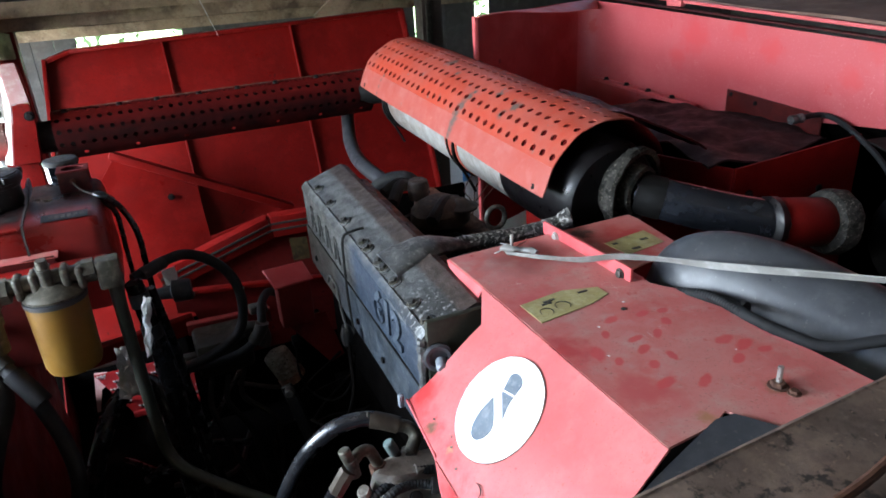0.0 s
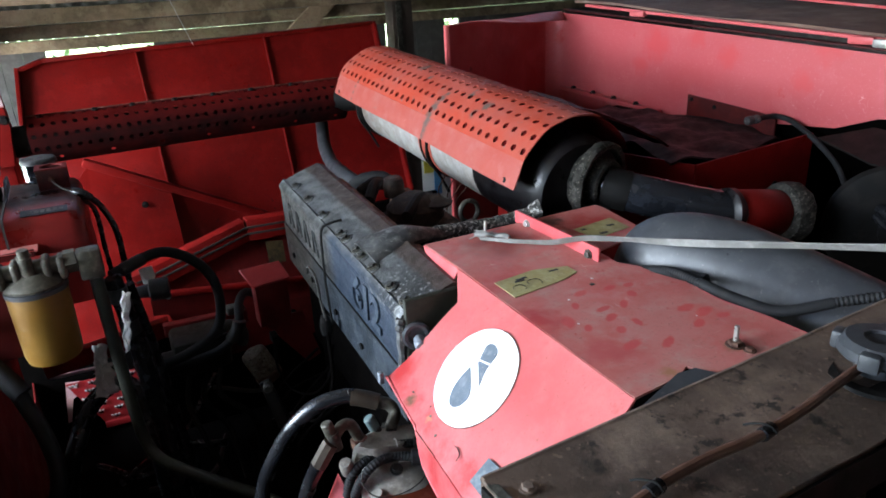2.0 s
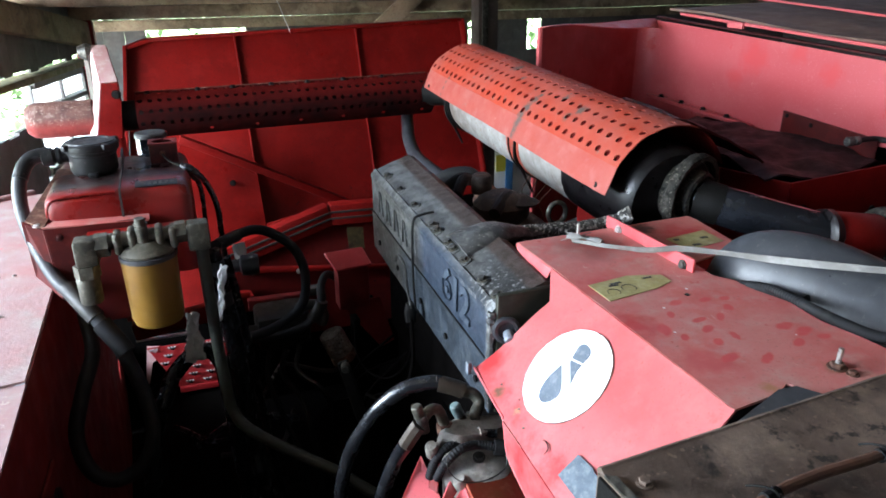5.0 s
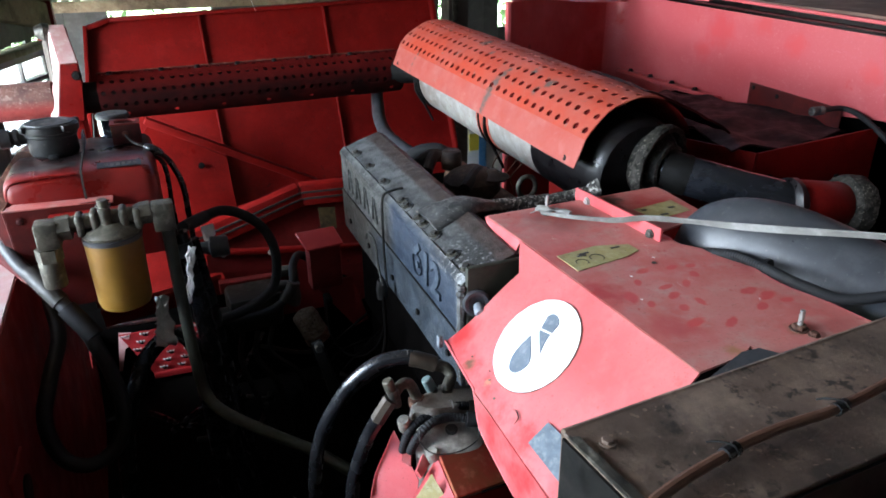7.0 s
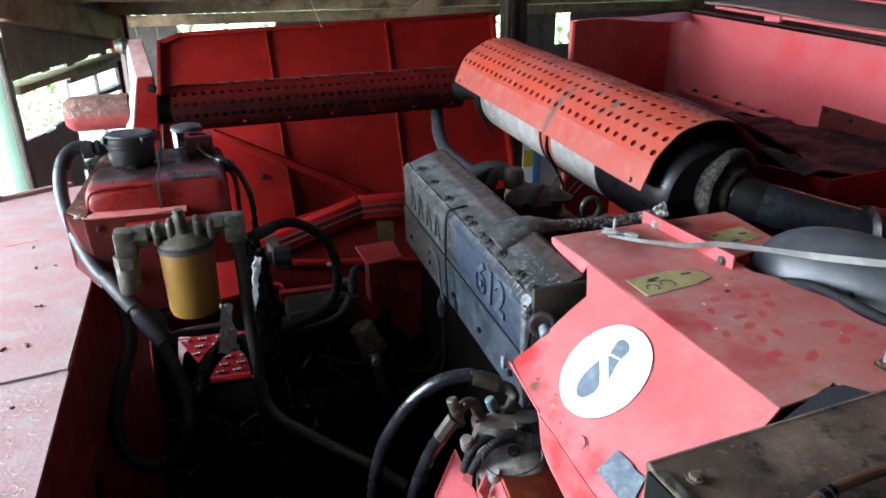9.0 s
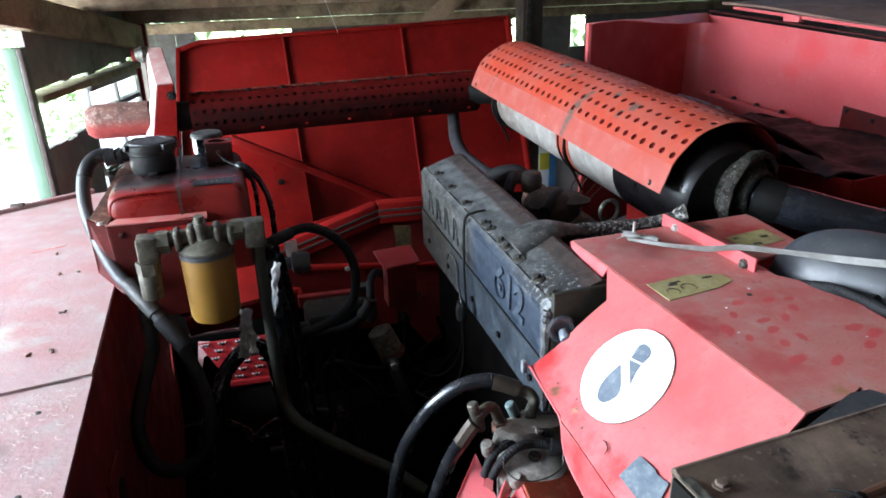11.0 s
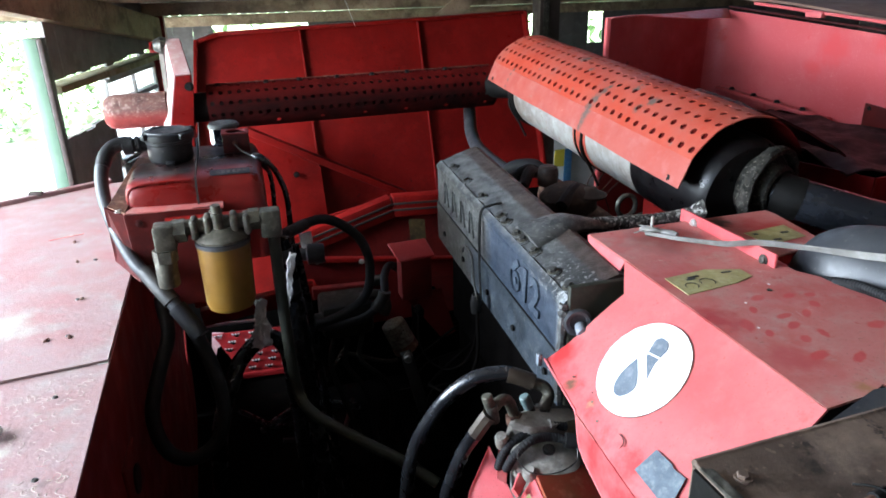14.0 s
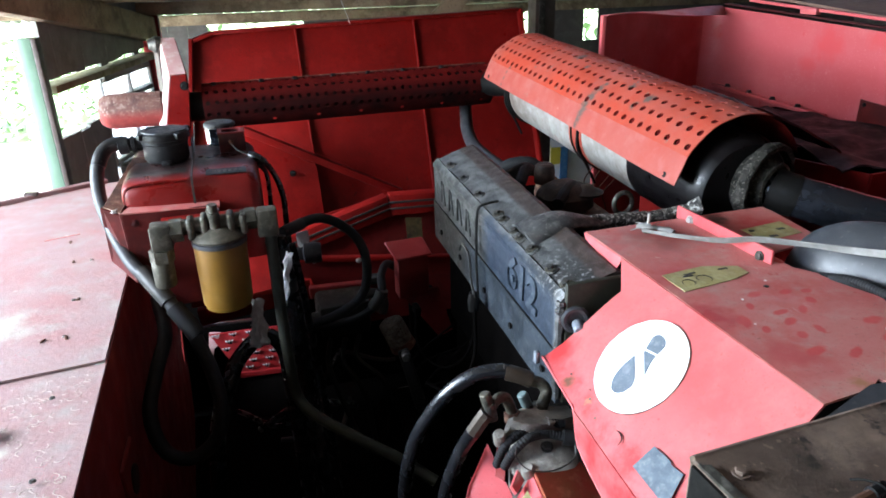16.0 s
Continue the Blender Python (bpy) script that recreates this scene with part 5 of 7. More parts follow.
part("flange", bar(GC(-.30) + Vector((0, .05, .082)), GC(.92) + Vector((0, .05, .082)), 0.03, 0.006, .001), DEEPRED, ex)
part("rim", rough_up(bar(GC(-.30) + Vector((0, .034, .0855)), GC(.92) + Vector((0, .034, .0855)), 0.006, 0.007, .001), .001, 60), RUST, ex, "dusty pale folded rim")
for x in (-.253, -.065, .07, .226, .375, .528, .70):
    part("bolt", bolt(GC(x) + Vector((0, -.018, .087)), (0, 0, 1), .009, .010), GREASE, ex)
part("pipe", tube([(-.50, 2.85, 2.46), (-.3, 2.855, 2.457), (.3, 2.86, 2.46), (.75, 2.86, 2.467), (.95, 2.78, 2.48), (1.02, 2.64, 2.49)], .058, None, 24, 6), GREASE, ex, "sooty exhaust pipe")
part("tail", rough_up(lathe([(.02, 0), (.048, .006), (.062, .024), (.067, .05), (.067, .235), (.060, .24)], (-.69, 2.85, 2.462), (1, 0, 0), 28), .0015, 25), TAILM, ex, "rusty tail pipe with pale crust")
eb = thing("exhaust_bracket", "red folded steel bracket holding the exhaust pipe", "bracket")
part("front_plate", prism([(-.400, 2.765, 2.596), (-.348, 2.765, 2.598), (-.345, 2.765, 2.528), (-.362, 2.765, 2.39), (-.448, 2.765, 2.39)], .005, bevel=.001), RED, eb)
# pale strips: wear plus the daylight on them, put into one colour
part("top_strip", prism([(-.401, 2.766, 2.600), (-.346, 2.766, 2.602), (-.380, 2.955, 2.718), (-.430, 2.955, 2.718)], .005, bevel=.001), PALEEDGE, eb, "worn top strip, daylight on it painted in pale")
part("side_strip", prism([(-.403, 2.764, 2.597), (-.431, 2.950, 2.714), (-.436, 2.900, 2.655), (-.432, 2.80, 2.560), (-.478, 2.80, 2.39), (-.450, 2.764, 2.39)], .004), PALEEDGE, eb, "worn side strip, daylight on it painted in pale")
part("inner_plate", prism([(-.345, 2.770, 2.597), (-.380, 2.955, 2.712), (-.380, 3.02, 2.70), (-.362, 3.02, 2.39), (-.360, 2.77, 2.39)], .005), RED, eb)
part("hanger", rough_up(prism([(-.440, 2.90, 2.66), (-.437, 2.95, 2.705), (-.460, 2.96, 2.66), (-.462, 2.96, 2.50), (-.442, 2.90, 2.50)], .012, bevel=.003), .002, 30), STEELP, eb, "dark brown hanger strip")
part("lower", box((-.475, 2.79, 1.6), (-.370, 2.99, 2.388), .004), RED, eb)
part("bolt", bolt((-.357, 2.762, 2.555), (0, -1, 0), .013, .012), GREASE, eb)
part("clip", rough_up(lathe([(.03, 0), (.035, .02), (.02, .05)], (-.430, 2.96, 2.695), (-1, 0, 0), 12), .003, 30), DULL, eb)

# grey pipe rising beside the panel to the muffler
whole("coolant_pipe", tube([(.862, 2.995, 2.50), (.858, 2.99, 2.42), (.846, 2.95, 2.365), (.822, 2.87, 2.320), (.792, 2.76, 2.283), (.765, 2.60, 2.255), (.750, 2.42, 2.252), (.765, 2.30, 2.238), (.78, 2.2, 2.225)], .028, None, 16, 6), GREYRUB, "smooth grey hose rising beside the side panel", "hose", group="hoses")
whole("bent_hose", tube([(.63, 2.02, 2.29), (.652, 2.0, 2.318), (.671, 1.95, 2.349), (.71, 1.9, 2.362), (.732, 1.86, 2.345), (.75, 1.84, 2.31)], .022, None, 14, 6), HOSEM, "short bent black hose behind the engine", "hose", group="hoses")

# ---- red fan guard in front of the engine ----
fg = thing("fan_guard", "folded sheet metal fan guard in faded pink-red paint", "guard")
TZ = 2.412


def dent_face(pts):
    """The sloping face, a little buckled at its free corner."""
    bm = prism(pts, .004)
    bmesh.ops.triangulate(bm, faces=bm.faces[:])
    bmesh.ops.subdivide_edges(bm, edges=bm.edges[:], cuts=7, use_grid_fill=True)
    for v in bm.verts:
        d = ((v.co.x - .375) / .045) ** 2 + ((v.co.y - .945) / .05) ** 2
        v.co += Vector((-.68, 0, .73)) * (-.007 * math.exp(-d) + .0025 * noise.noise(v.co * 14)) * min(1, max(0, (TZ - v.co.z) / .03))
    return bm


part("top", prism([(0.522, 1.165, TZ), (0.524, 1.01, TZ), (0.515, 0.492, TZ), (0.60, 0.500, TZ), (0.632, 0.515, TZ), (0.668, 0.448, TZ), (0.69, 0.405, TZ), (0.862, 0.40, TZ), (0.852, 0.56, TZ), (0.836, 0.65, TZ), (0.853, 0.755, TZ), (0.856, 0.771, TZ), (0.80, 0.862, TZ), (0.80, 0.93, TZ), (0.90, 0.95, TZ), (0.97, 0.99, TZ), (0.992, 1.14, TZ), (0.99, 1.17, TZ)], 0.004), DUSTY, fg)
face = dent_face([(0.5215, 1.012, TZ), (0.485, 0.945, 2.352 + .022), (0.335, 0.972, 2.243), (0.324, 0.81, 2.230), (0.315, 0.48, 2.218), (0.5145, 0.490, TZ)])
part("slope", face, SLOPEM, fg)
part("lip", prism([(0.520, 1.166, TZ), (0.523, 1.01, TZ), (0.514, 1.02, 2.382), (0.516, 1.15, 2.402)], .003), FADED, fg)
part("skirt", prism([(0.324, 0.812, 2.230), (0.318, 0.777, 2.180), (0.318, 0.745, 2.163), (0.318, 0.71, 2.152), (0.318, 0.633, 2.131), (0.316, 0.48, 2.10), (0.313, 0.48, 2.218)], 0.004), SLOPEM, fg)
part("bare_scratch", bar((0.3205, 0.808, 2.2315), (0.3195, 0.735, 2.2285), .0014, .0014), DUSTY, fg, "white scratch along the fold")
part("edge_bead", tube([(0.336, 0.972, 2.245), (0.3335, 0.93, 2.241), (0.327, 0.84, 2.233), (0.324, 0.812, 2.229), (0.318, 0.777, 2.180), (0.318, 0.71, 2.152), (0.318, 0.633, 2.131), (0.316, 0.48, 2.10)], .0028, None, 6, 4), FADED, fg)
part("side_edge", tube([(0.863, 0.40, TZ), (0.853, 0.56, TZ), (0.837, 0.65, TZ), (0.854, 0.755, TZ), (0.857, 0.771, TZ)], .0026, None, 6, 4), FADED, fg, "pale worn rim")
part("spring_clip", box((0.321, 0.970, 2.231), (0.331, 0.982, 2.256), .002), FITTING, fg)


def on_slope(x, y, off=.0035):
    """Point on the sloping face: x and y in plan."""
    return Vector((x, y, 2.242 + (x - .335) * (TZ - 2.242) / (.52 - .335))) + Vector((-.68, 0, .73)) * off


SL = Vector((.52 - .335, 0, TZ - 2.242)).normalized()
SC = on_slope(.437, .785) + SL * -.018 + Vector((0, -.014, 0))


def decal(pts, off):
    return [SC + SL * a + Vector((0, b, 0)) + Vector((-SL.z, 0, SL.x)) * off for a, b in pts]


rnd = random.Random(2)
part("round_sticker", prism(decal([((.091 + rnd.uniform(-.0006, .0006)) * math.cos(t), (.089 + rnd.uniform(-.0008, .0006)) * math.sin(t)) for t in [2 * math.pi * k / 72 for k in range(72)]], .0008), .0008), STICKER, fg, "round white sticker with chipped edge")

part("grime_ring", prism(decal([((.0925 + rnd.uniform(-.0006, .0008)) * math.cos(t), (.0905 + rnd.uniform(-.0006, .0008)) * math.sin(t)) for t in [2 * math.pi * k / 72 for k in range(72)]], .0001), .0006), RUST, fg, "line of dirt round the sticker")
LOW = [(-0.0108, 0.0097), (-0.0425, -0.03), (-0.0633, -0.0328), (-0.079, -0.0216), (-0.0795, -0.0054), (-0.0646, 0.0075), (-0.0405, 0.0123)]
UPP = [(-0.0253, -0.0386), (0.0033, -0.0003), (0.0199, 0.0053), (0.0338, 0.0091), (0.0435, 0.0009), (0.0431, -0.0144), (0.0344, -0.025), (0.0217, -0.026), (0.0003, -0.0279)]
DC = (.018, .014)


def rounded(pts, sharp):
    """A smooth outline through pts that keeps the first corner, and the next, sharp where told."""
    P = [Vector((a + DC[0], b + DC[1], 0)) for a, b in pts]
    head, rest = P[:sharp], P[sharp - 1:] + [P[0]]
    return [(p.x, p.y) for p in head[:-1] + spline(rest, 5)[:-1]]



part("printed_drop", prism(decal(rounded(LOW, 1), .0018), .0008), LOGO, fg, "grey-blue printed drop")
part("printed_drop", prism(decal(rounded(UPP, 2), .0018), .0008), LOGO, fg, "grey-blue printed drop")
part("printed_gap", bar(decal([(.0075 + DC[0], .0034 + DC[1])], .0027)[0], decal([(.0143 + DC[0], -.0287 + DC[1])], .0027)[0], .003, .0008, up=(-.68, 0, .73)), STICKER, fg)
part("blue_patch", prism(decal([(-.0925 + DC[0], -.152 + DC[1]), (-.0900 + DC[0], -.190 + DC[1]), (-.0930 + DC[0], -.196 + DC[1]), (-.0895 + DC[0], -.222 + DC[1]), (-.1400 + DC[0], -.240 + DC[1]), (-.1380 + DC[0], -.150 + DC[1])], .001), .001), PATCHM, fg, "worn blue-grey sticker")
part("crack", tube(decal([(-.121 + DC[0], -.078 + DC[1]), (-.1195 + DC[0], -.088 + DC[1]), (-.1245 + DC[0], -.0995 + DC[1]), (-.1355 + DC[0], -.1015 + DC[1])], .0012), lambda t: .0003 + .0009 * math.sin(t * 3.1), None, 5, 6), GREASE, fg, "dark curved scratch")
Z = TZ + .0027
lab = part("label_plate", prism([(0.545, 0.91, Z), (0.545, 0.837, Z), (0.66, .852, Z), (0.705, 0.868, Z), (0.705, 0.90, Z), (0.639, 0.921, Z)], .0012), LABEL, fg, "torn yellow warning label")
for cx, cy, r in ((.573, .866, .012), (.610, .872, .014)):
    part("print", tube([(cx + r * math.cos(a), cy + r * math.sin(a), Z + .001) for a in [radians(d) for d in range(-60, 200, 25)]], .0007, None, 5, 2), INK, lab)
for cx, cy, w in ((.585, .895, .016), (.60, .897, .010), (.578, .888, .02), (.66, .895, .02)):
    part("print", box((cx, cy, Z), (cx + w, cy + .005, Z + .0014)), INK, lab)
lab2 = part("label_plate", prism([(0.839, 1.058, Z), (0.955, 1.073, Z), (0.951, 1.002, Z), (0.845, 0.987, Z)], .0012), LABEL, fg, "torn yellow warning label")
for cx, cy, w in ((.915, 1.03, .018), (.87, 1.0, .02), (.85, 1.04, .012)):
    part("print", box((cx, cy, Z), (cx + w, cy + .008, Z + .0014)), INK, lab2)
part("rivet", lathe([(.006, 0), (.004, .003)], (.694, .809, Z - .002), (0, 0, 1), 10), DULL, fg)
st = part("stud", lathe([(.004, 0), (.004, .035)], (.737, .521, TZ), (0, 0, 1), 8), ZINC, fg)
part("nut", bolt((.737, .521, TZ + .002), (0, 0, 1), .011, .008), RUST, st)
part("nut", bolt((.742, .498, TZ + .002), (0, 0, 1), .007, .006), RUST, fg)
st2 = part("stud", lathe([(.0035, 0), (.0035, .045)], (.647, 1.118, TZ), (0, 0, 1), 8), ZINC, fg)
part("nut", bolt((.647, 1.118, TZ + .002), (0, 0, 1), .009, .006), DULL, st2)
br = part("bracket_bar", prism([(.772, 1.19, 2.437), (.772, .885, 2.442), (.772, .885, 2.405), (.772, 1.10, 2.395), (.772, 1.19, 2.408)], .006, bevel=.001), FADED, fg, "upright red bracket bar")
for y, z in ((1.138, 2.418), (.915, 2.420)):
    part("bolt", bolt((.768, y, z), (-1, 0, 0), .0085, .006), ZINC if y > 1 else DULL, br)
part("foot", prism([(.772, .885, 2.405), (.772, .93, 2.415), (.80, .93, 2.414), (.80, .885, 2.414)], .005), FADED, br)
part("front_seal", rough_up(prism([(0.40, 0.440, 2.398), (0.47, 0.464, 2.404), (0.540, 0.486, 2.410), (0.605, 0.504, 2.4165), (0.632, 0.500, 2.4175), (0.668, 0.446, 2.4165), (0.66, .395, 2.41), (0.40, .37, 2.39)], .005), .002, 30), GREYRUB, fg, "dusty black rubber seal flap")
# near-black plate added for the shade in the gap behind the seal
part("seal_shade_plate", prism([(0.40, 0.47, 2.33), (0.70, 0.505, 2.36), (0.70, .37, 2.36), (0.40, .37, 2.33)], .004), SOOTSHADE, fg)

# flat strap tied to the stud
stp = thing("strap", "frayed grey webbing strap tied to the stud", "strap")
sp_pts = spline([(.632, 1.118, 2.420), (.680, 1.04, 2.428), (.723, .98, 2.436), (.772, .932, 2.450), (.825, .868, 2.456), (.862, .752, 2.479), (.918, .55, 2.527), (.99, .30, 2.582), (1.15, -.2, 2.66)], 8)
bm = bmesh.new()
prev = None
for i, p in enumerate(sp_pts):
    w = .0035 + .0045 * min(1, i / 14)
    d = (sp_pts[min(i + 1, len(sp_pts) - 1)] - sp_pts[max(i - 1, 0)]).normalized()
    u = (Vector((-.25, -.35, 1)) + Vector((.3 * math.sin(i * .35), .2 * math.sin(i * .5), 0))).normalized()
    u = (u - d * u.dot(d)).normalized()
    row = (bm.verts.new(p - u * w), bm.verts.new(p + u * .002 * math.sin(i * 1.7)), bm.verts.new(p + u * w * .7))
    if prev:
        for k in (0, 1):
            bm.faces.new((prev[k], prev[k + 1], row[k + 1], row[k]))
    prev = row
part("webbing", bm, STRAPM, stp, solid=.0025)
part("knot", rough_up(tube([(.635, 1.135, 2.425), (.648, 1.11, 2.428), (.665, 1.10, 2.425), (.68, 1.07, 2.425)], lambda t: .010 - .003 * t, None, 8, 5, flat=.6), .004, 60), STRAPM, stp)
for dx, dy in ((.0, .03), (.03, .02), (-.02, .01)):
    part("thread", tube([(.648, 1.11, 2.43), (.648 + dx, 1.11 + dy, 2.426), (.648 + dx * 1.8, 1.11 + dy * 2, 2.418)], .0012, None, 4, 4), STRAPM, stp)

# grey intake duct and ribbed cable beside the guard
du = thing("intake_duct", "large dusty grey rubber intake duct", "duct")
part("duct", tube([(.91, .91, 2.24), (.902, .90, 2.32), (.906, .85, 2.392), (.945, .76, 2.40), (.99, .62, 2.368), (1.04, .45, 2.325), (1.10, .25, 2.28), (1.15, .05, 2.24)], lambda t: .062 + .050 * math.sin(min(1, t * 1.6) * math.pi / 2), None, 32, 8, flat=.70), GREYRUB, du)
part("chalk_mark", bar((.955, .70, 2.4685), (.975, .685, 2.464), .004, .002), STICKER, du, "pale scratch")
ca = thing("ribbed_cable", "black ribbed cable conduit along the duct", "cable")
part("conduit", tube([(.825, .83, 2.405), (.838, .76, 2.424), (0.821, 0.660, 2.437), (0.845, 0.600, 2.426), (0.875, 0.550, 2.421), (0.928, 0.500, 2.443), (0.983, 0.440, 2.467), (1.065, 0.380, 2.481)], .0086, None, 12, 8, ring=.007), HOSEM, ca)
part("clip", lathe([(.0145, 0), (.0145, .008)], (.848, .695, 2.4265), (.15, -1, .05), 12), BLACK, ca, "black clip")
part("sleeve", tube([(.831, .80, 2.414), (.846, .72, 2.424), (0.821, 0.660, 2.437), (0.845, 0.600, 2.426), (0.875, 0.550, 2.421), (0.928, 0.500, 2.443)], .0094, None, 12, 6), HOSEM, ca)

# ---- radiator header across the front ----
ra = thing("radiator_header", "oily brown sheet steel radiator top with filler cap", "radiator")
yb = lambda x: .350 + (x - .198) * .046  # noqa: E731
part("top_plate", prism([(.198, yb(.198), 2.515), (1.35, yb(1.35), 2.515), (1.35, .225, 2.500), (.215, .207, 2.500)], .006, bevel=.001), BROWN, ra)
part("rear_face", prism([(.198, yb(.198), 2.512), (1.35, yb(1.35), 2.512), (1.35, yb(1.35) - .01, 1.4), (.198, yb(.198) - .01, 1.4)], .005), BROWN, ra)
part("front_lip", prism([(.216, .205, 2.497), (1.35, .223, 2.497), (1.35, .215, 2.462), (.216, .197, 2.462)], .004), GREASE, ra)
part("end_face", prism([(.1985, .348, 2.512), (.2155, .207, 2.497), (.2155, .207, 1.4), (.1985, .348, 1.4)], .006), GREASE, ra)
part("core", box((.225, .03, 1.3), (1.35, .19, 2.30), .01), SOOTSHADE, ra, "dark radiator core")
part("worn_edge", bar((.200, .343, 2.5165), (.2150, .215, 2.5025), .003, .003), DULL, ra, "bare worn edge")
part("edge_roll", tube([(.20, yb(.2) + .001, 2.513), (1.35, yb(1.35) + .001, 2.513)], .006, None, 8, 2), BROWN, ra)
part("bolt", rough_up(bolt((.229, .320, 2.5165), (0, 0, 1), .006, .005), .0008, 80), BROWN, ra)
part("end_flange", rough_up(prism([(.1975, .340, 2.5185), (.207, .335, 2.519), (.222, .235, 2.5085), (.2125, .235, 2.5075)], .002), .0012, 60), DULL, ra, "crushed bare metal edge")
part("cap_recess", lathe([(.058, 0), (.056, .004), (.044, .005), (.044, -.01)], (.683, .285, 2.508), (0, 0, 1), 28), GREASE, ra, "dark round recess")
cap = part("filler_cap", lathe([(.022, 0), (.024, .018), (.038, .020), (.043, .025), (.043, .036), (.036, .043), (.018, .044), (.016, .040), (.006, .039)], (.683, .288, 2.511), (0, 0, 1), 28), GREYRUB, ra, "dark grey ribbed filler cap")
for a in (0, 90, 180, 270):
    part("ear", bar(Vector((.683, .288, 2.541)) + Vector((.033 * math.cos(radians(a + 20)), .033 * math.sin(radians(a + 20)), 0)), Vector((.683, .288, 2.541)) + Vector((.049 * math.cos(radians(a + 20)), .049 * math.sin(radians(a + 20)), 0)), .022, .022, .004), GREYRUB, cap)
hood = thing("front_hood", "red sheet metal hood below the radiator", "hood")
part("sheet", prism([(.30, .13, 2.385), (1.35, .15, 2.405), (1.35, -.28, 2.40), (.30, -.28, 2.38)], .005), RED, hood)
part("fold", prism([(.30, .13, 2.383), (1.35, .15, 2.403), (1.35, .15, 2.30), (.30, .13, 2.28)], .004), RED, hood)
cd = thing("conduit", "orange-brown conduit clipped along the radiator top", "conduit")
part("tube", tube([(.17, .215, 2.500), (.205, .236, 2.513), (.26, .250, 2.517), (.316, .259, 2.518), (.345, .264, 2.519), (.40, .267, 2.519), (.468, .266, 2.519), (.545, .273, 2.520), (.60, .283, 2.520), (.653, .292, 2.519), (.80, .315, 2.519)], .0056, None, 10, 8), TAPE, cd)
for p in ((.325, .261, 2.519), (.478, .267, 2.519)):
    part("clip", tube([Vector(p) + Vector((-.010, .020, -.001)), Vector(p) + Vector((-.006, .011, .005)), Vector(p) + Vector((0, -.002, .0085)), Vector(p) + Vector((.003, -.010, .002))], .0012, None, 6, 4), GREASE, cd)
    part("tape", tube([Vector(p) + Vector((-.009, -.002, 0)), Vector(p) + Vector((.009, .001, 0))], .0072, None, 10, 2), RUBBER, cd, "black tape wrap")

# ---- hydraulic tank ----
ht = thing("hydraulic_tank", "red plastic hydraulic oil tank held by a strap", "tank")
FLAT = [(1.750, 2.22), (1.750, 2.425), (1.754, 2.444), (1.766, 2.455), (1.785, 2.459), (1.82, 2.461), (1.90, 2.463), (2.12, 2.464), (2.15, 2.44), (2.15, 2.22)]
ROUND = [(1.750, 2.22), (1.752, 2.385), (1.758, 2.410), (1.772, 2.434), (1.80, 2.449), (1.84, 2.457), (1.90, 2.462), (2.12, 2.464), (2.15, 2.44), (2.15, 2.22)]


def tank_ring(x, k, inset):
    """One section across the tank: k 0 with a square front edge, 1 with a rounded one; inset rounds the ends."""
    out = []
    for (ya, za), (yb, zb) in zip(FLAT, ROUND):
        y, z = ya + (yb - ya) * k, za + (zb - za) * k
        y += inset * (1 if y < 1.95 else -1)
        out.append((x, y, z - inset if z > 2.3 else z))
    return out


bm = bmesh.new()
rings = []
for x, k, inset in ((-.494, 0, .030), (-.490, 0, .016), (-.482, 0, .007), (-.468, 0, .001), (-.40, 0, 0), (-.335, 0, 0), (-.312, .35, 0), (-.285, .9, 0), (-.24, 1, 0), (-.175, 1, 0), (-.156, 1, .003), (-.146, 1, .010), (-.140, 1, .022), (-.138, 1, .034)):
    rings.append([bm.verts.new(p) for p in tank_ring(x, k, inset)])
for a, b in zip(rings, rings[1:]):
    for i in range(len(a) - 1):
        bm.faces.new((a[i], a[i + 1], b[i + 1], b[i]))
bm.faces.new(rings[0])
bm.faces.new(rings[-1][::-1])
part("body", bm, TANKRED, ht)
part("lid_ridge", tube([(-.325, 1.764, 2.4575), (-.40, 1.762, 2.4575), (-.443, 1.761, 2.456), (-.469, 1.761, 2.450), (-.482, 1.762, 2.432), (-.487, 1.762, 2.38), (-.487, 1.762, 2.30)], .0042, None, 8, 6), TANKRED, ht)
part("strap", prism([(-.313, 1.744, 2.30), (-.313, 1.745, 2.440), (-.313, 1.760, 2.466), (-.313, 1.80, 2.470), (-.313, 1.93, 2.476), (-.313, 2.00, 2.505), (-.313, 2.06, 2.505), (-.313, 2.06, 2.472), (-.313, 1.80, 2.464), (-.313, 1.765, 2.46), (-.313, 1.749, 2.438), (-.313, 1.748, 2.30)], .005), PIPE, ht, "thin metal strap")
part("nameplate", prism([(-.279, 1.802, 2.4525), (-.173, 1.800, 2.4525), (-.173, 1.835, 2.4585), (-.279, 1.839, 2.4585)], .001), BLACK, ht, "dark scratched nameplate")
for k in range(6):
    part("print", prism([(-.262 + k * .014, 1.810, 2.4548), (-.253 + k * .014, 1.810, 2.4548), (-.253 + k * .014, 1.826, 2.4578), (-.262 + k * .014, 1.826, 2.4578)], .0012), DULL, ht)
cp = part("breather", lathe([(.056, 0), (.058, .004), (.061, .010), (.061, .050), (.064, .054), (.064, .062), (.070, .064), (.071, .070), (.070, .080), (.066, .084), (.060, .0845)], (-.383, 1.975, 2.464), (0, 0, 1), 36), BLACK, ht, "black ribbed breather cap")
part("lid", rough_up(lathe([(.061, 0), (.060, .003), (.047, .004), (.045, .002), (.01, .002)], (-.383, 1.975, 2.5480), (0, 0, 1), 36), .0006, 50), LIDM, cp, "dusty grey lid disc")
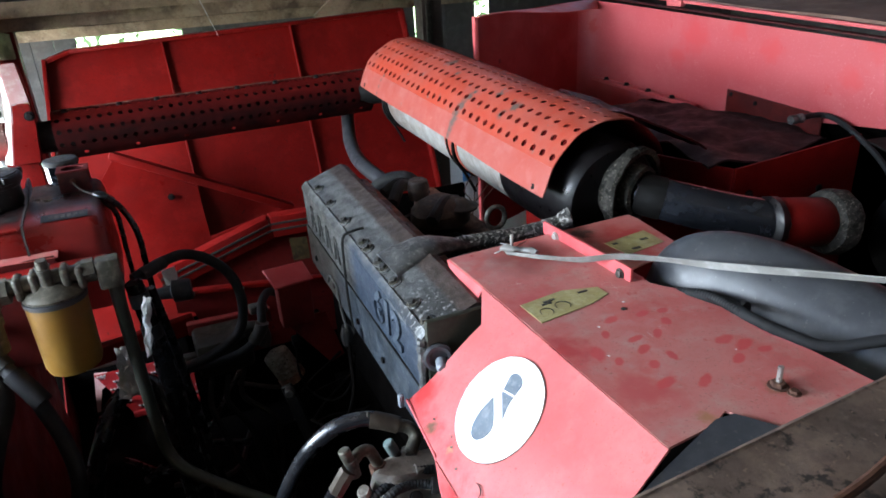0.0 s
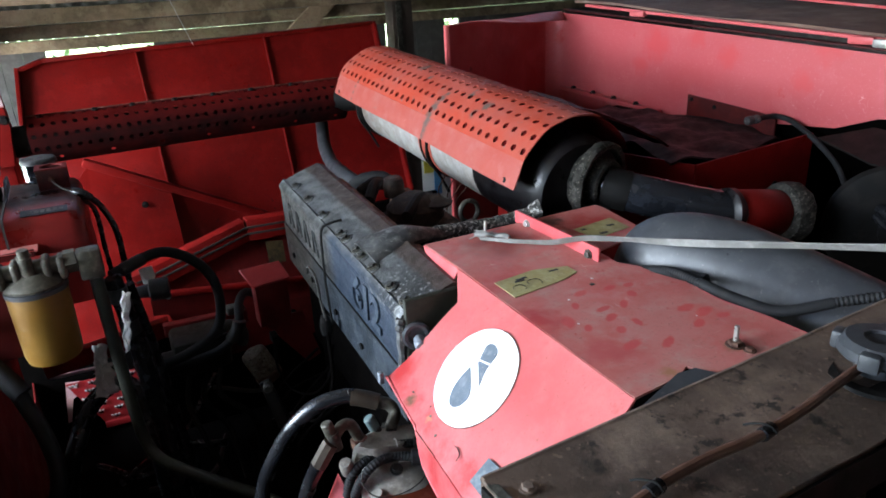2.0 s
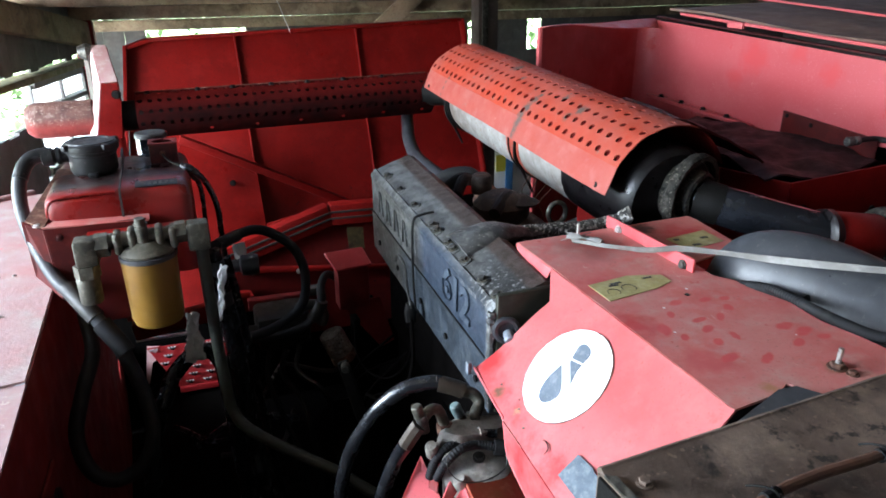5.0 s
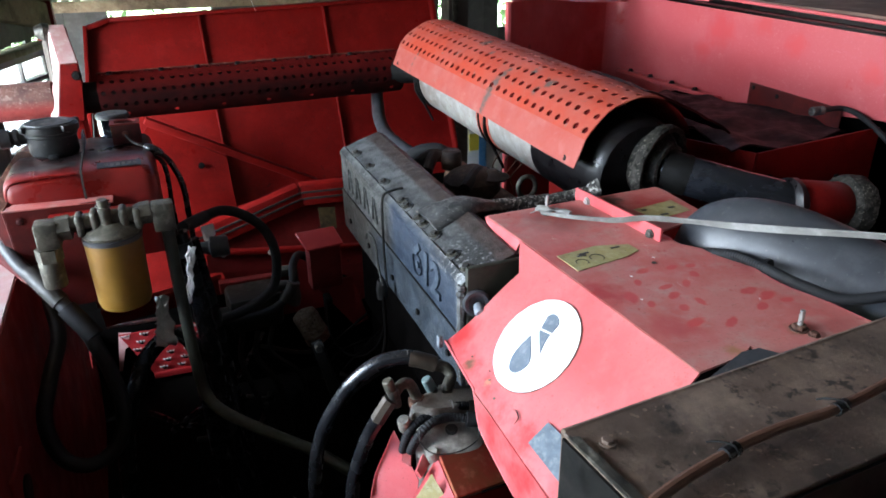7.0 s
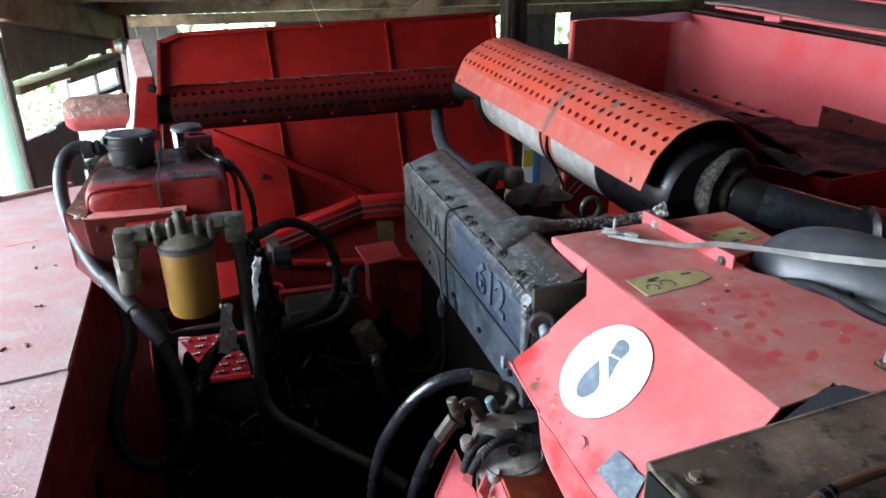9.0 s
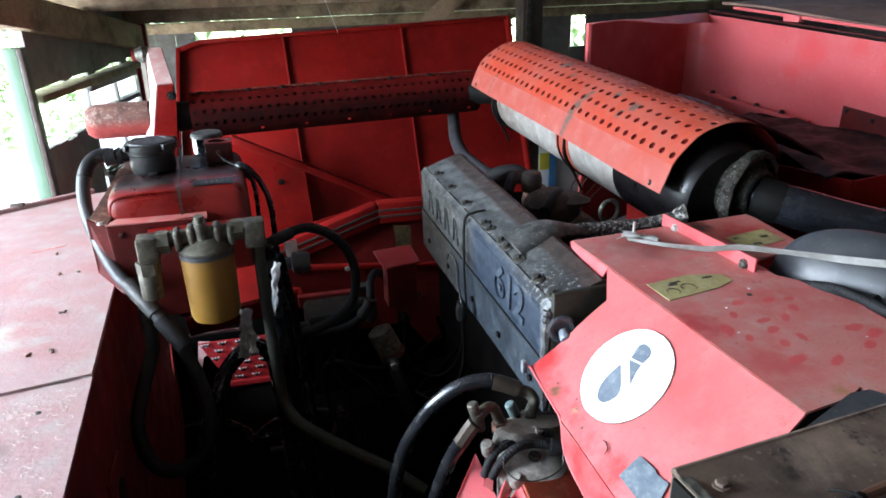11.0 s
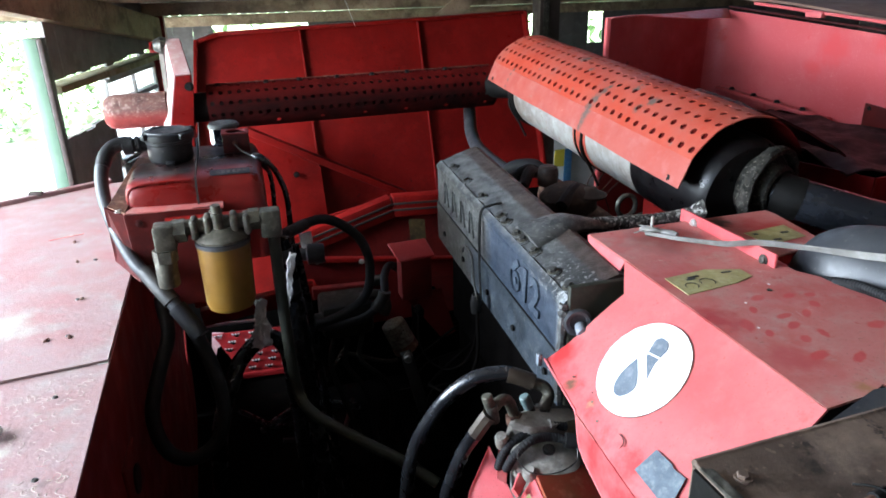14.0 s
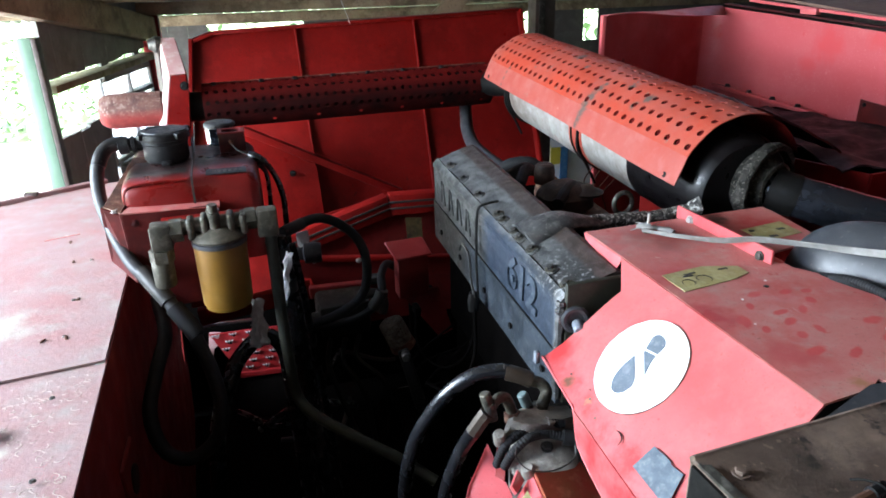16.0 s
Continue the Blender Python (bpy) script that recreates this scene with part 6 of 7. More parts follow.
for a in (35, 125, 215, 305):
    u = Vector((math.cos(radians(a)), math.sin(radians(a)), 0))
    part("lug", bar(Vector((-.383, 1.975, 2.541)) + u * .062, Vector((-.383, 1.975, 2.541)) + u * .080, .018, .016, .003), BLACK, cp)
part("foot", bar((-.383, 1.918, 2.470), (-.383, 1.900, 2.468), .024, .010, .002), BLACK, cp)
part("port", lathe([(.020, 0), (.020, .022), (.024, .023), (.024, .032), (.020, .033), (.020, .040), (.025, .041), (.025, .067), (.019, .069)], (-.438, 1.975, 2.517), (-1, -.05, -.05), 16), BLACK, cp)
fc = part("filler_cap", lathe([(.040, 0), (.044, .003), (.044, .052), (.042, .054)], (-.234, 2.125, 2.464), (0, 0, 1), 8), CHROME, ht, "chrome filler neck with flat sides")
part("lid", rough_up(lathe([(.043, 0), (.047, .002), (.047, .010), (.043, .015), (.02, .017)], (-.234, 2.125, 2.516), (0, 0, 1), 28), .0008, 40), LIDM, fc, "dusty grey lid")
# box sides are very dark red, to paint in their shade
cb = part("sensor_box", box((-.240, 2.000, 2.455), (-.164, 2.008, 2.517), .002), DEEPRED, ht, "red square sensor box, shade painted on its sides, open top")
part("box_wall", box((-.240, 2.058, 2.455), (-.164, 2.066, 2.517), .0015), DEEPRED, cb)
for x in (-.236, -.168):
    part("box_wall", box((x - .004, 2.008, 2.455), (x + .004, 2.058, 2.517)), DEEPRED, cb)
bm = bmesh.new()
rims = []
for z in (2.5172, 2.5212):
    outer, inner = [], []
    for k in range(32):
        a = 2 * math.pi * k / 32
        c, d = math.cos(a), math.sin(a)
        f = 1 / max(abs(c), abs(d))
        outer.append(bm.verts.new((-.202 + .0395 * c * f, 2.033 + .0345 * d * f, z)))
        inner.append(bm.verts.new((-.202 + .0290 * c, 2.033 + .0245 * d, z)))
    rims.append((outer, inner))
(o0, i0), (o1, i1) = rims
for k in range(32):
    j = (k + 1) % 32
    bm.faces.new((o1[k], o1[j], i1[j], i1[k]))
    bm.faces.new((o0[j], o0[k], i0[k], i0[j]))
    bm.faces.new((o0[k], o0[j], o1[j], o1[k]))
    bm.faces.new((i1[k], i1[j], i0[j], i0[k]))
part("top_rim", bm, GRIME, cb, "worn red top plate with a round hole")
part("well", lathe([(.026, 0), (.026, .03), (.024, .0305)], (-.202, 2.033, 2.468), (0, 0, 1), 20), SOOTSHADE, cb, "dark round hole")
part("screw", lathe([(.008, 0), (.008, .004), (.004, .005)], (-.205, 2.000, 2.492), (0, -1, 0), 10), RUST, cb)
part("wire", tube([(-.205, 1.998, 2.490), (-.200, 1.985, 2.484), (-.190, 1.975, 2.474), (-.175, 1.965, 2.466), (-.152, 1.95, 2.458)], .0030, None, 8, 6), PIPE, cb, "grey sensor wire")
tf = thing("tank_bracket", "red steel bracket carrying the tank and filter", "bracket")
part("front_plate", prism([(-.494, 1.725, 2.39), (-.26, 1.725, 2.392), (-.25, 1.725, 2.12), (-.43, 1.725, 2.12), (-.49, 1.725, 2.30)], .006, bevel=.001), BRACKM, tf)
part("top_lip", prism([(-.497, 1.722, 2.394), (-.252, 1.722, 2.386), (-.252, 1.76, 2.392), (-.47, 1.76, 2.400)], .005, bevel=.001), DUSTY, tf)
part("side_strut", prism([(-.535, 1.745, 2.408), (-.492, 1.722, 2.394), (-.432, 2.0, 2.468), (-.478, 2.0, 2.470)], .006, bevel=.001), RUST, tf, "dirty brown side flange")
part("side_plate", prism([(-.54, 1.745, 2.41), (-.494, 1.725, 2.392), (-.485, 1.725, 2.2), (-.57, 1.9, 2.2)], .005), BRACKM, tf)
part("bolt", bolt((-.464, 1.72, 2.366), (0, -1, 0), .0075, .004), DEEPRED, tf)
part("bolt", bolt((-.508, 1.735, 2.398), (0, 0, 1), .008, .006), ZINC, tf)

# ---- oil filter ----
of = thing("oil_filter", "yellow spin-on oil filter under an aluminium filter head", "filter")
FX, FY = -.258, 1.565
part("canister", lathe([(.045, -.172), (.056, -.166), (.0605, -.152), (.063, -.02), (.0635, 0), (.060, .004)], (FX, FY, 2.345), (0, 0, 1), 36), YELLOW, of)
part("seal_ring", lathe([(.062, 0), (.0655, .002), (.0655, .012), (.06, .014)], (FX, FY, 2.345), (0, 0, 1), 36), GREYRUB, of)
fh = part("filter_head", lathe([(.063, 0), (.064, .006), (.055, .016), (.040, .022), (.03, .03)], (FX, FY, 2.359), (0, 0, 1), 32), HEADM, of, "cast aluminium filter head")
for dx in (-.060, -.028, .032, .062):
    part("rib", box((FX + dx - .009, FY - .026, 2.365), (FX + dx + .009, FY + .026, 2.425 - .004 * abs(dx) / .03), .008, seg=3), HEADM, fh)
part("centre_bolt", lathe([(.014, 0), (.014, .065), (.011, .066), (.011, .085)], (FX - .005, FY - .015, 2.362), (0, 0, 1), 12), HEADM, fh)
part("top_bolt", bolt((FX - .006, FY - .005, 2.43), (0, 0, 1), .012, .016), HEADM, fh)
part("left_body", lathe([(.019, 0), (.019, .10)], (FX - .09, FY, 2.395), (1, 0, .02), 16), HEADM, fh)
part("right_body", lathe([(.019, 0), (.019, .10)], (FX + .0, FY, 2.397), (1, 0, .02), 16), HEADM, fh)
part("nut", lathe([(.029, 0), (.029, .028)], (-.366, FY, 2.388), (1, 0, .02), 6), HEADM, of)
part("nut", lathe([(.027, 0), (.027, .024)], (-.190, FY, 2.398), (1, 0, .02), 6), HEADM, of)
el = part("elbow", box((-.412, FY - .026, 2.345), (-.362, FY + .026, 2.41), .008), HEADM, of)
part("nut", lathe([(.029, 0), (.029, .03)], (-.394, FY, 2.315), (0, 0, 1), 6), HEADM, el)
part("ferrule", lathe([(.024, 0), (.026, .005), (.026, .06), (.024, .065)], (-.396, FY, 2.25), (0, 0, 1), 16), HEADM, el)
part("elbow", box((-.165, FY - .022, 2.35), (-.115, FY + .022, 2.42), .006), HEADM, of)
part("steel_pipe", tube([(-.136, FY, 2.40), (-.136, FY, 2.34), (-.134, FY, 2.16), (-.128, FY - .005, 1.98), (-.118, 1.55, 1.88), (-.082, 1.50, 1.841), (.025, 1.42, 1.791), (.118, 1.36, 1.749), (.20, 1.30, 1.70)], .0150, None, 12, 8), OLIVEPIPE, of, "grimy olive steel oil pipe")
part("back_bracket", box((-.40, FY + .03, 2.36), (-.15, 1.72, 2.375), .003), RED, of)

# ---- hoses ----
lh = thing("return_hose", "thick grey-black hydraulic hose with crimped sleeve", "hose", group="hoses")
hp = [(-.495, 1.973, 2.522), (-.535, 1.96, 2.512), (-.562, 1.93, 2.47), (-.563, 1.88, 2.40), (-.535, 1.80, 2.33), (-.49, 1.71, 2.265), (-.443, 1.655, 2.225), (-.40, 1.61, 2.175), (-.352, 1.56, 2.10), (-.322, 1.52, 2.01), (-.312, 1.48, 1.92), (-.340, 1.46, 1.845), (-.405, 1.45, 1.815), (-.462, 1.46, 1.85), (-.482, 1.49, 1.94), (-.455, 1.54, 2.03), (-.43, 1.62, 2.09), (-.45, 1.74, 2.14)]
part("tube", tube(hp[:9], .0178, None, 18, 8), RETURNM, lh)
# same hose, its lower loop coloured near black for the bay's shade
part("shaded_loop", tube(hp[8:], .0182, None, 18, 8), SHEETM, lh, "lower loop, bay shade put in as black")
part("crimp", tube([(-.465, 1.685, 2.247), (-.43, 1.64, 2.212), (-.405, 1.615, 2.183)], .0222, None, 16, 6), PIPE, lh)
part("crimp", tube([(-.395, 1.605, 2.170), (-.365, 1.578, 2.13), (-.345, 1.56, 2.102)], .0235, None, 16, 6), HOSEM, lh)
part("elbow", tube([(-.488, 1.973, 2.523), (-.525, 1.967, 2.519), (-.548, 1.95, 2.50), (-.560, 1.928, 2.472)], .0192, None, 16, 6), BLACK, lh)
whole("hose_boot", tube([(-.160, 1.95, 2.464), (-.142, 1.94, 2.456), (-.117, 1.93, 2.440)], lambda t: .009 + .004 * math.sin(3 * t), None, 12, 5), RUBBER, "black rubber boot on the sensor wire", "boot")
whole("tank_hose", tube([(-.122, 1.932, 2.443), (-.105, 1.93, 2.422), (-.093, 1.93, 2.396), (-.081, 1.93, 2.358), (-.075, 1.93, 2.31), (-.075, 1.93, 2.245), (-.07, 1.93, 2.0), (-.05, 1.93, 1.7), (-.02, 1.9, 1.4), (.1, 2.0, 1.2)], .0085, None, 12, 6), RUBBER, "thin black hose from the tank top", "hose", group="hoses")
whole("tank_hose", tube([(-.140, 1.94, 2.434), (-.124, 1.93, 2.422), (-.116, 1.93, 2.398), (-.114, 1.93, 2.344), (-.115, 1.93, 2.29), (-.11, 1.93, 2.1), (-.10, 1.95, 1.8), (-.08, 2.0, 1.4), (0, 2.1, 1.1)], .0065, None, 10, 6), RUBBER, "thin black hose from the tank top", "hose", group="hoses")
lp = thing("loop_hose", "black hose curving across the engine bay", "hose", group="hoses")
part("tube", tube([(-.115, 1.86, 2.235), (-.05, 1.90, 2.245), (.02, 1.93, 2.249), (.08, 1.93, 2.225), (.135, 1.92, 2.17), (.158, 1.91, 2.09), (.145, 1.90, 2.0), (.10, 1.89, 1.955), (.02, 1.87, 1.93), (-.08, 1.86, 1.92)], .0150, None, 14, 8), HOSEM, lp)
part("ferrule", tube([(-.09, 1.873, 2.238), (-.03, 1.91, 2.246)], .0180, None, 12, 3), BLACK, lp)
lp2 = thing("loop_hose", "black hose looping low in the engine bay", "hose", group="hoses")
part("tube", tube([(-.06, 1.88, 1.92), (.0, 1.92, 1.88), (.07, 1.95, 1.865), (.14, 1.95, 1.88), (.185, 1.94, 1.92), (.207, 1.94, 1.965), (.225, 2.02, 1.99), (.27, 2.12, 1.98), (.34, 2.2, 1.9)], .0140, None, 14, 8), HOSEM, lp2)
part("sleeve", tube([(.175, 1.943, 1.908), (.20, 1.932, 1.95), (.207, 1.931, 1.972)], .021, None, 12, 4), PIPE, lp2, "dull metal sleeve")
wp = thing("wrapped_hose", "black tape-wrapped hoses beside the oil pipe", "hose", group="hoses")
WPTS = [(-.112, 1.80, 2.25), (-.10, 1.80, 2.15), (-.088, 1.79, 2.0), (-.08, 1.78, 1.85), (-.06, 1.77, 1.5), (-.02, 1.80, 1.2), (.05, 1.85, 1.02)]
part("tube", tube(WPTS, .024, None, 14, 6), RUBBER, wp)
for z in (2.22, 2.12, 1.99, 1.88):
    part("tape_band", rough_up(tube([(-.110 + (2.25 - z) * .085, 1.798, z), (-.107 + (2.25 - z) * .085, 1.796, z - .04)], .0265, None, 14, 2), .0015, 60), BLACK, wp, "black tape band")
part("tube", tube([(-.075, 1.81, 2.22), (-.05, 1.83, 2.0), (-.035, 1.84, 1.8), (0, 1.88, 1.4), (.05, 1.9, 1.02)], .013, None, 10, 6), RUBBER, wp)
whole("big_loop", tube([(-.42, 1.95, 1.15), (-.39, 1.96, 1.45), (-.355, 1.98, 1.60), (-.32, 2.0, 1.675), (-.285, 2.05, 1.728), (-.222, 2.1, 1.766), (-.165, 2.1, 1.775), (-.127, 2.05, 1.743), (-.118, 2.0, 1.66), (-.11, 1.98, 1.5), (-.10, 1.97, 1.1)], .027, None, 16, 8), RUBBER, "thick black hose arching in front of the step", "hose", group="hoses")
whole("connector", rough_up(lathe([(.03, 0), (.034, .01), (.034, .055), (.022, .06), (.016, .10)], (.03, 2.02, 2.10), (-1, .1, 0), 16), .002, 40), GREYRUB, "dark grey connector plug in the engine bay", "connector")
whole("paper_tag", rough_up(prism([(-.045, 2.05, 2.165), (-.005, 2.05, 2.17), (-.002, 2.055, 2.13), (-.02, 2.05, 2.10), (-.04, 2.052, 2.115)], .002), .006, 30), FOIL, "small crumpled white tag", "tag")
def crumple(u, v):
    w = .014 + .016 * v
    q = Vector((u * 3, v * 9, 2))
    return Vector((-.192 - .012 * v + w * (u - .5) * 2, 1.90, 2.02 - .17 * v)) + noise.noise_vector(q) * .012


scrap = whole("plastic_scrap", sheet(crumple, 8, 20), FOIL, "crumpled scrap of clear plastic hanging by the filter", "scrap", sharp=18)
md = scrap.modifiers.new("thickness", "SOLIDIFY")
md.thickness = .0012

strip = whole("plastic_scrap", sheet(lambda u, v: Vector((-.088 - .030 * v + (.011 - .005 * v) * (u - .5) * 2, 1.75, 2.222 - .17 * v)) + noise.noise_vector(Vector((u * 3, v * 8, 5))) * .008, 8, 20), FOIL, "twisted strip of clear plastic behind the oil pipe", "scrap", sharp=18)
md = strip.modifiers.new("thickness", "SOLIDIFY")
md.thickness = .0012

# ---- hydraulic pump at the front ----
pu = thing("hydraulic_pump", "pale grey cast pump with pipe fittings", "pump")
part("body", rough_up(lathe([(.066, -.20), (.070, -.03), (.064, -.006), (.046, .006), (.02, .010)], (.302, .872, 2.108), (-.1, -.25, 1), 28), .004, 28), CAST, pu)
part("bolt", bolt((.299, .860, 2.120), (-.1, -.35, 1), .009, .007), PIPE, pu)
blk = part("top_block", rough_up(prism([(.228, .900, 2.150), (.25, .93, 2.148), (.30, .95, 2.140), (.385, .95, 2.118), (.385, .90, 2.118), (.31, .885, 2.132), (.26, .875, 2.14)], .04, bevel=.008), .004, 34), CAST, pu)
part("ear", rough_up(lathe([(.012, -.02), (.013, 0), (.010, .008)], (.213, .885, 2.148), (-.2, -.2, 1), 12), .001, 40), CAST, blk)
part("tee", lathe([(.0105, 0), (.0105, .022), (.0085, .024), (.0085, .0245)], (.199, .910, 2.205), (-.25, .15, 1), 16), HEADM, pu, "pale plated plug")
part("tee_stem", lathe([(.011, -.035), (.012, 0)], (.201, .909, 2.207), (-.15, .1, 1), 12), DULL, pu)
part("arch_pipe", tube([(.206, .912, 2.196), (.222, .918, 2.207), (.240, .925, 2.200), (.250, .925, 2.178), (.256, .92, 2.150)], .0105, None, 12, 6), HEADM, pu)
part("arch_nut", lathe([(.016, 0), (.016, .022)], (.255, .921, 2.145), (-.1, .1, 1), 6), RUST, pu)
part("plug_body", lathe([(.010, 0), (.010, .03)], (.302, .938, 2.138), (-.35, .1, .9), 12), DULL, pu)
part("plug", lathe([(.010, 0), (.0108, .003), (.0108, .027), (.0085, .030)], (.293, .941, 2.160), (-.35, .15, .9), 16), PLUGM, pu, "pale green plastic plug")
part("elbow_pipe", tube([(.322, .943, 2.145), (.330, .945, 2.160), (.340, .955, 2.172), (.333, .967, 2.186), (.312, .975, 2.194)], .0120, None, 14, 6), HEADM, pu)
part("elbow_nut", lathe([(.018, 0), (.018, .022)], (.320, .942, 2.132), (.1, .05, 1), 6), DULL, pu)
bh = thing("pressure_hose", "glossy black high pressure hose with crimp", "hose", group="hoses")
part("tube", tube([(.291, .985, 2.204), (.258, 1.0, 2.211), (.204, 1.02, 2.196), (.153, 1.04, 2.147), (.111, 1.06, 2.071), (.089, 1.065, 2.02), (.07, 1.07, 1.93), (.06, 1.08, 1.75)], .0150, None, 18, 8), RUBBER, bh)
part("crimp", tube([(.315, .973, 2.194), (.300, .981, 2.200), (.279, .990, 2.207), (.268, .995, 2.209)], .0164, None, 18, 4), CRIMP, bh, "dull brown crimp sleeve")
for q, r in ((Vector((.267, .996, 2.209)), .0172), (Vector((.309, .976, 2.196)), .0172)):
    part("ring", tube([q + Vector((.35, .85, 0)) * r * math.sin(a) * .75 + Vector((-.15, 0, 1)) * r * math.cos(a) for a in [radians(d) for d in range(0, 361, 30)]], .0013, None, 5, 2), DULL, bh)
bh2 = thing("pressure_hose", "black high pressure hose leaving the pump fitting", "hose", group="hoses")
part("tube", tube([(.185, .911, 2.168), (.175, .915, 2.150), (.156, .925, 2.109), (.137, .935, 2.051), (.119, .94, 1.978), (.11, .94, 1.85), (.11, .93, 1.7)], .0140, None, 18, 8), RUBBER, bh2)
part("crimp", tube([(.197, .906, 2.190), (.188, .909, 2.175), (.172, .916, 2.144)], .0152, None, 8, 3), CRIMP, bh2, "brown hexagon crimp")
rc = thing("ribbed_conduit", "black ribbed conduit arching over the pump", "cable")
part("tube", tube([(.218, .872, 2.085), (.226, .862, 2.115), (.241, .858, 2.138), (.263, .860, 2.150), (.291, .865, 2.147), (.316, .86, 2.143), (.338, .85, 2.138)], .0090, None, 12, 8, ring=.006), HOSEM, rc)
part("tube", tube([(.208, .886, 2.08), (.214, .878, 2.115), (.229, .876, 2.140), (.273, .887, 2.148), (.314, .895, 2.145), (.348, .89, 2.14)], .0090, None, 12, 8, ring=.006), HOSEM, rc)
part("end", lathe([(.015, 0), (.015, .026)], (.328, .854, 2.140), (1, -.35, -.15), 12), BLACK, rc)
part("wire", tube([(.228, .838, 2.160), (.222, .825, 2.145), (.235, .808, 2.128), (.262, .80, 2.120), (.30, .803, 2.116), (.337, .82, 2.118), (.345, .84, 2.14)], .0013, None, 5, 6), PIPE, rc, "loose tie wire")
part("wire", tube([(.312, .880, 2.152), (.314, .893, 2.160), (.313, .905, 2.150)], .0016, None, 5, 4), ZINC, rc)
pg = thing("pulley_guard", "red steel guard plates with warning triangle below the pump", "guard")
part("plate", prism([(.213, .95, 2.081), (.219, .83, 2.05), (.20, .80, 2.03), (.19, .74, 1.9), (.09, .80, 1.85), (.128, .85, 2.016), (.146, .87, 2.058)], .004), FADED, pg)
part("strip", prism([(.237, .855, 2.085), (.242, .835, 2.075), (.212, .80, 2.083), (.206, .81, 2.093)], .006), FADED, pg)
part("inner_strip", prism([(.225, .925, 2.10), (.236, .905, 2.098), (.215, .86, 2.06), (.205, .88, 2.06)], .005), RED, pg)
bx = part("box_top", rough_up(prism([(.259, .832, 2.094), (.358, .834, 2.090), (.380, .765, 2.045), (.246, .720, 2.092)], .006, bevel=.002), .0008, 20), BOXTOP, pg, "rust-stained red box top")
part("box_front", prism([(.258, .832, 2.091), (.246, .722, 2.089), (.235, .68, 1.9), (.18, .77, 1.95), (.19, .79, 2.05)], .004), FADED, pg)
part("box_side", prism([(.247, .718, 2.087), (.380, .762, 2.040), (.372, .75, 1.9), (.24, .71, 1.9)], .004), RED, pg)
part("knob", lathe([(.012, -.01), (.014, 0), (.011, .012)], (.252, .838, 2.092), (-.3, 0, 1), 14), CAST, pg, "pale plastic knob")
part("triangle", prism([(.226, .782, 2.103), (.240, .738, 2.068), (.186, .772, 2.062)], .002), LABEL, pg, "pale yellow warning triangle")

# ---- grain tank to the right ----
gt = thing("grain_tank", "tall red sheet steel grain tank wall, faded and patchy", "tank")
ztop = lambda y: 2.768 - .054 * (2.6 - y)  # noqa: E731
PLAN = spline([(1.95, -.55, 0), (1.95, .6, 0), (1.95, 1.6, 0), (1.95, 2.3, 0), (1.94, 2.52, 0), (1.90, 2.62, 0), (1.80, 2.63, 0), (1.55, 2.53, 0), (1.22, 2.38, 0)], 10)


def low_edge(y):
    """Lower edge of the upright wall: cut back beside the pulley to leave a dark recess."""
    if y > 1.50:
        return 1.9
    if y > 1.46:
        return 1.9 + (1.50 - y) / .04 * .54
    return 2.44 + (1.46 - y) * .09 if y > 1.22 else min(2.515, 2.462 + (1.22 - y) * .38)


def wallfn(u, v):
    """Wall along y, rounding into the end panel."""
    k = min(len(PLAN) - 2, int(u * (len(PLAN) - 1)))
    q = PLAN[k].lerp(PLAN[k + 1], u * (len(PLAN) - 1) - k)
    t = ztop(q.y) if q.x > 1.93 else ztop(2.52) + .006
    lo = low_edge(q.y) if q.x > 1.93 else 1.9
    z = lo + (t - lo) * v
    return Vector((q.x + .006 * noise.noise(Vector((q.y * 1.5, z * 2, 1))), q.y, z))


US = .69
part("wall", sheet(lambda u, v: wallfn(u * US, v), 90, 14), WALLP, gt, solid=.004)
# end panel's shade is painted in, with a darker red than the wall
part("end_panel", sheet(lambda u, v: wallfn(US + (1 - US) * u, v), 40, 14), ENDM, gt, "end panel curving into the wall, shade put in as darker red", solid=.004)
# slope added in near black, for the shade below the wall
part("shade_slope", sheet(lambda u, v: Vector((1.956 + .6 * v, -.55 + 2.05 * u, low_edge(min(1.46, -.55 + 2.05 * u)) - .6 * v)), 20, 4), SOOTSHADE, gt, "near-black slope added under the tank for shade", solid=.004)
part("shade_slope", prism([(1.955, 1.50, 2.44), (2.55, 1.50, 1.85), (2.55, 1.50, 1.2), (1.955, 1.50, 1.2)], .004), SOOTSHADE, gt)
part("top_rail", bar((1.985, -.55, ztop(-.55) + .03), (1.985, 2.5, ztop(2.5) + .036), .018, .012, .003), FADED, gt)
part("gutter", bar((1.962, -.55, ztop(-.55) + .012), (1.962, 2.62, ztop(2.62) + .012), .03, .006, .002), DEEPRED, gt, "very dark red seam under the rail")
for y in (2.15, 1.2):
    part("hinge", rough_up(box((1.962, y - .04, ztop(y) + .016), (1.99, y + .04, ztop(y) + .038), .004), .003, 40), FADED, gt)
part("latch", rough_up(box((1.955, 1.08, ztop(1.1) + .015), (1.99, 1.16, ztop(1.1) + .04), .005), .003, 40), ZINC, gt, "bright latch")
ZE = ztop(2.52) + .01


def flange(u, v):
    p = Vector((1.215 + .70 * u, 2.372 + .26 * u - .04 * u * u, ZE))
    w = .02 + .075 * max(0, math.sin((u - .25) / .75 * math.pi))
    return p + Vector((.4, -.92, 0)) * w * v + Vector((0, 0, -.05 * v * v * max(0, u - .2) + .003 * math.sin(u * 9)))


part("end_flange", sheet(flange, 24, 6), FADED, gt, "bent top flange", solid=.003)
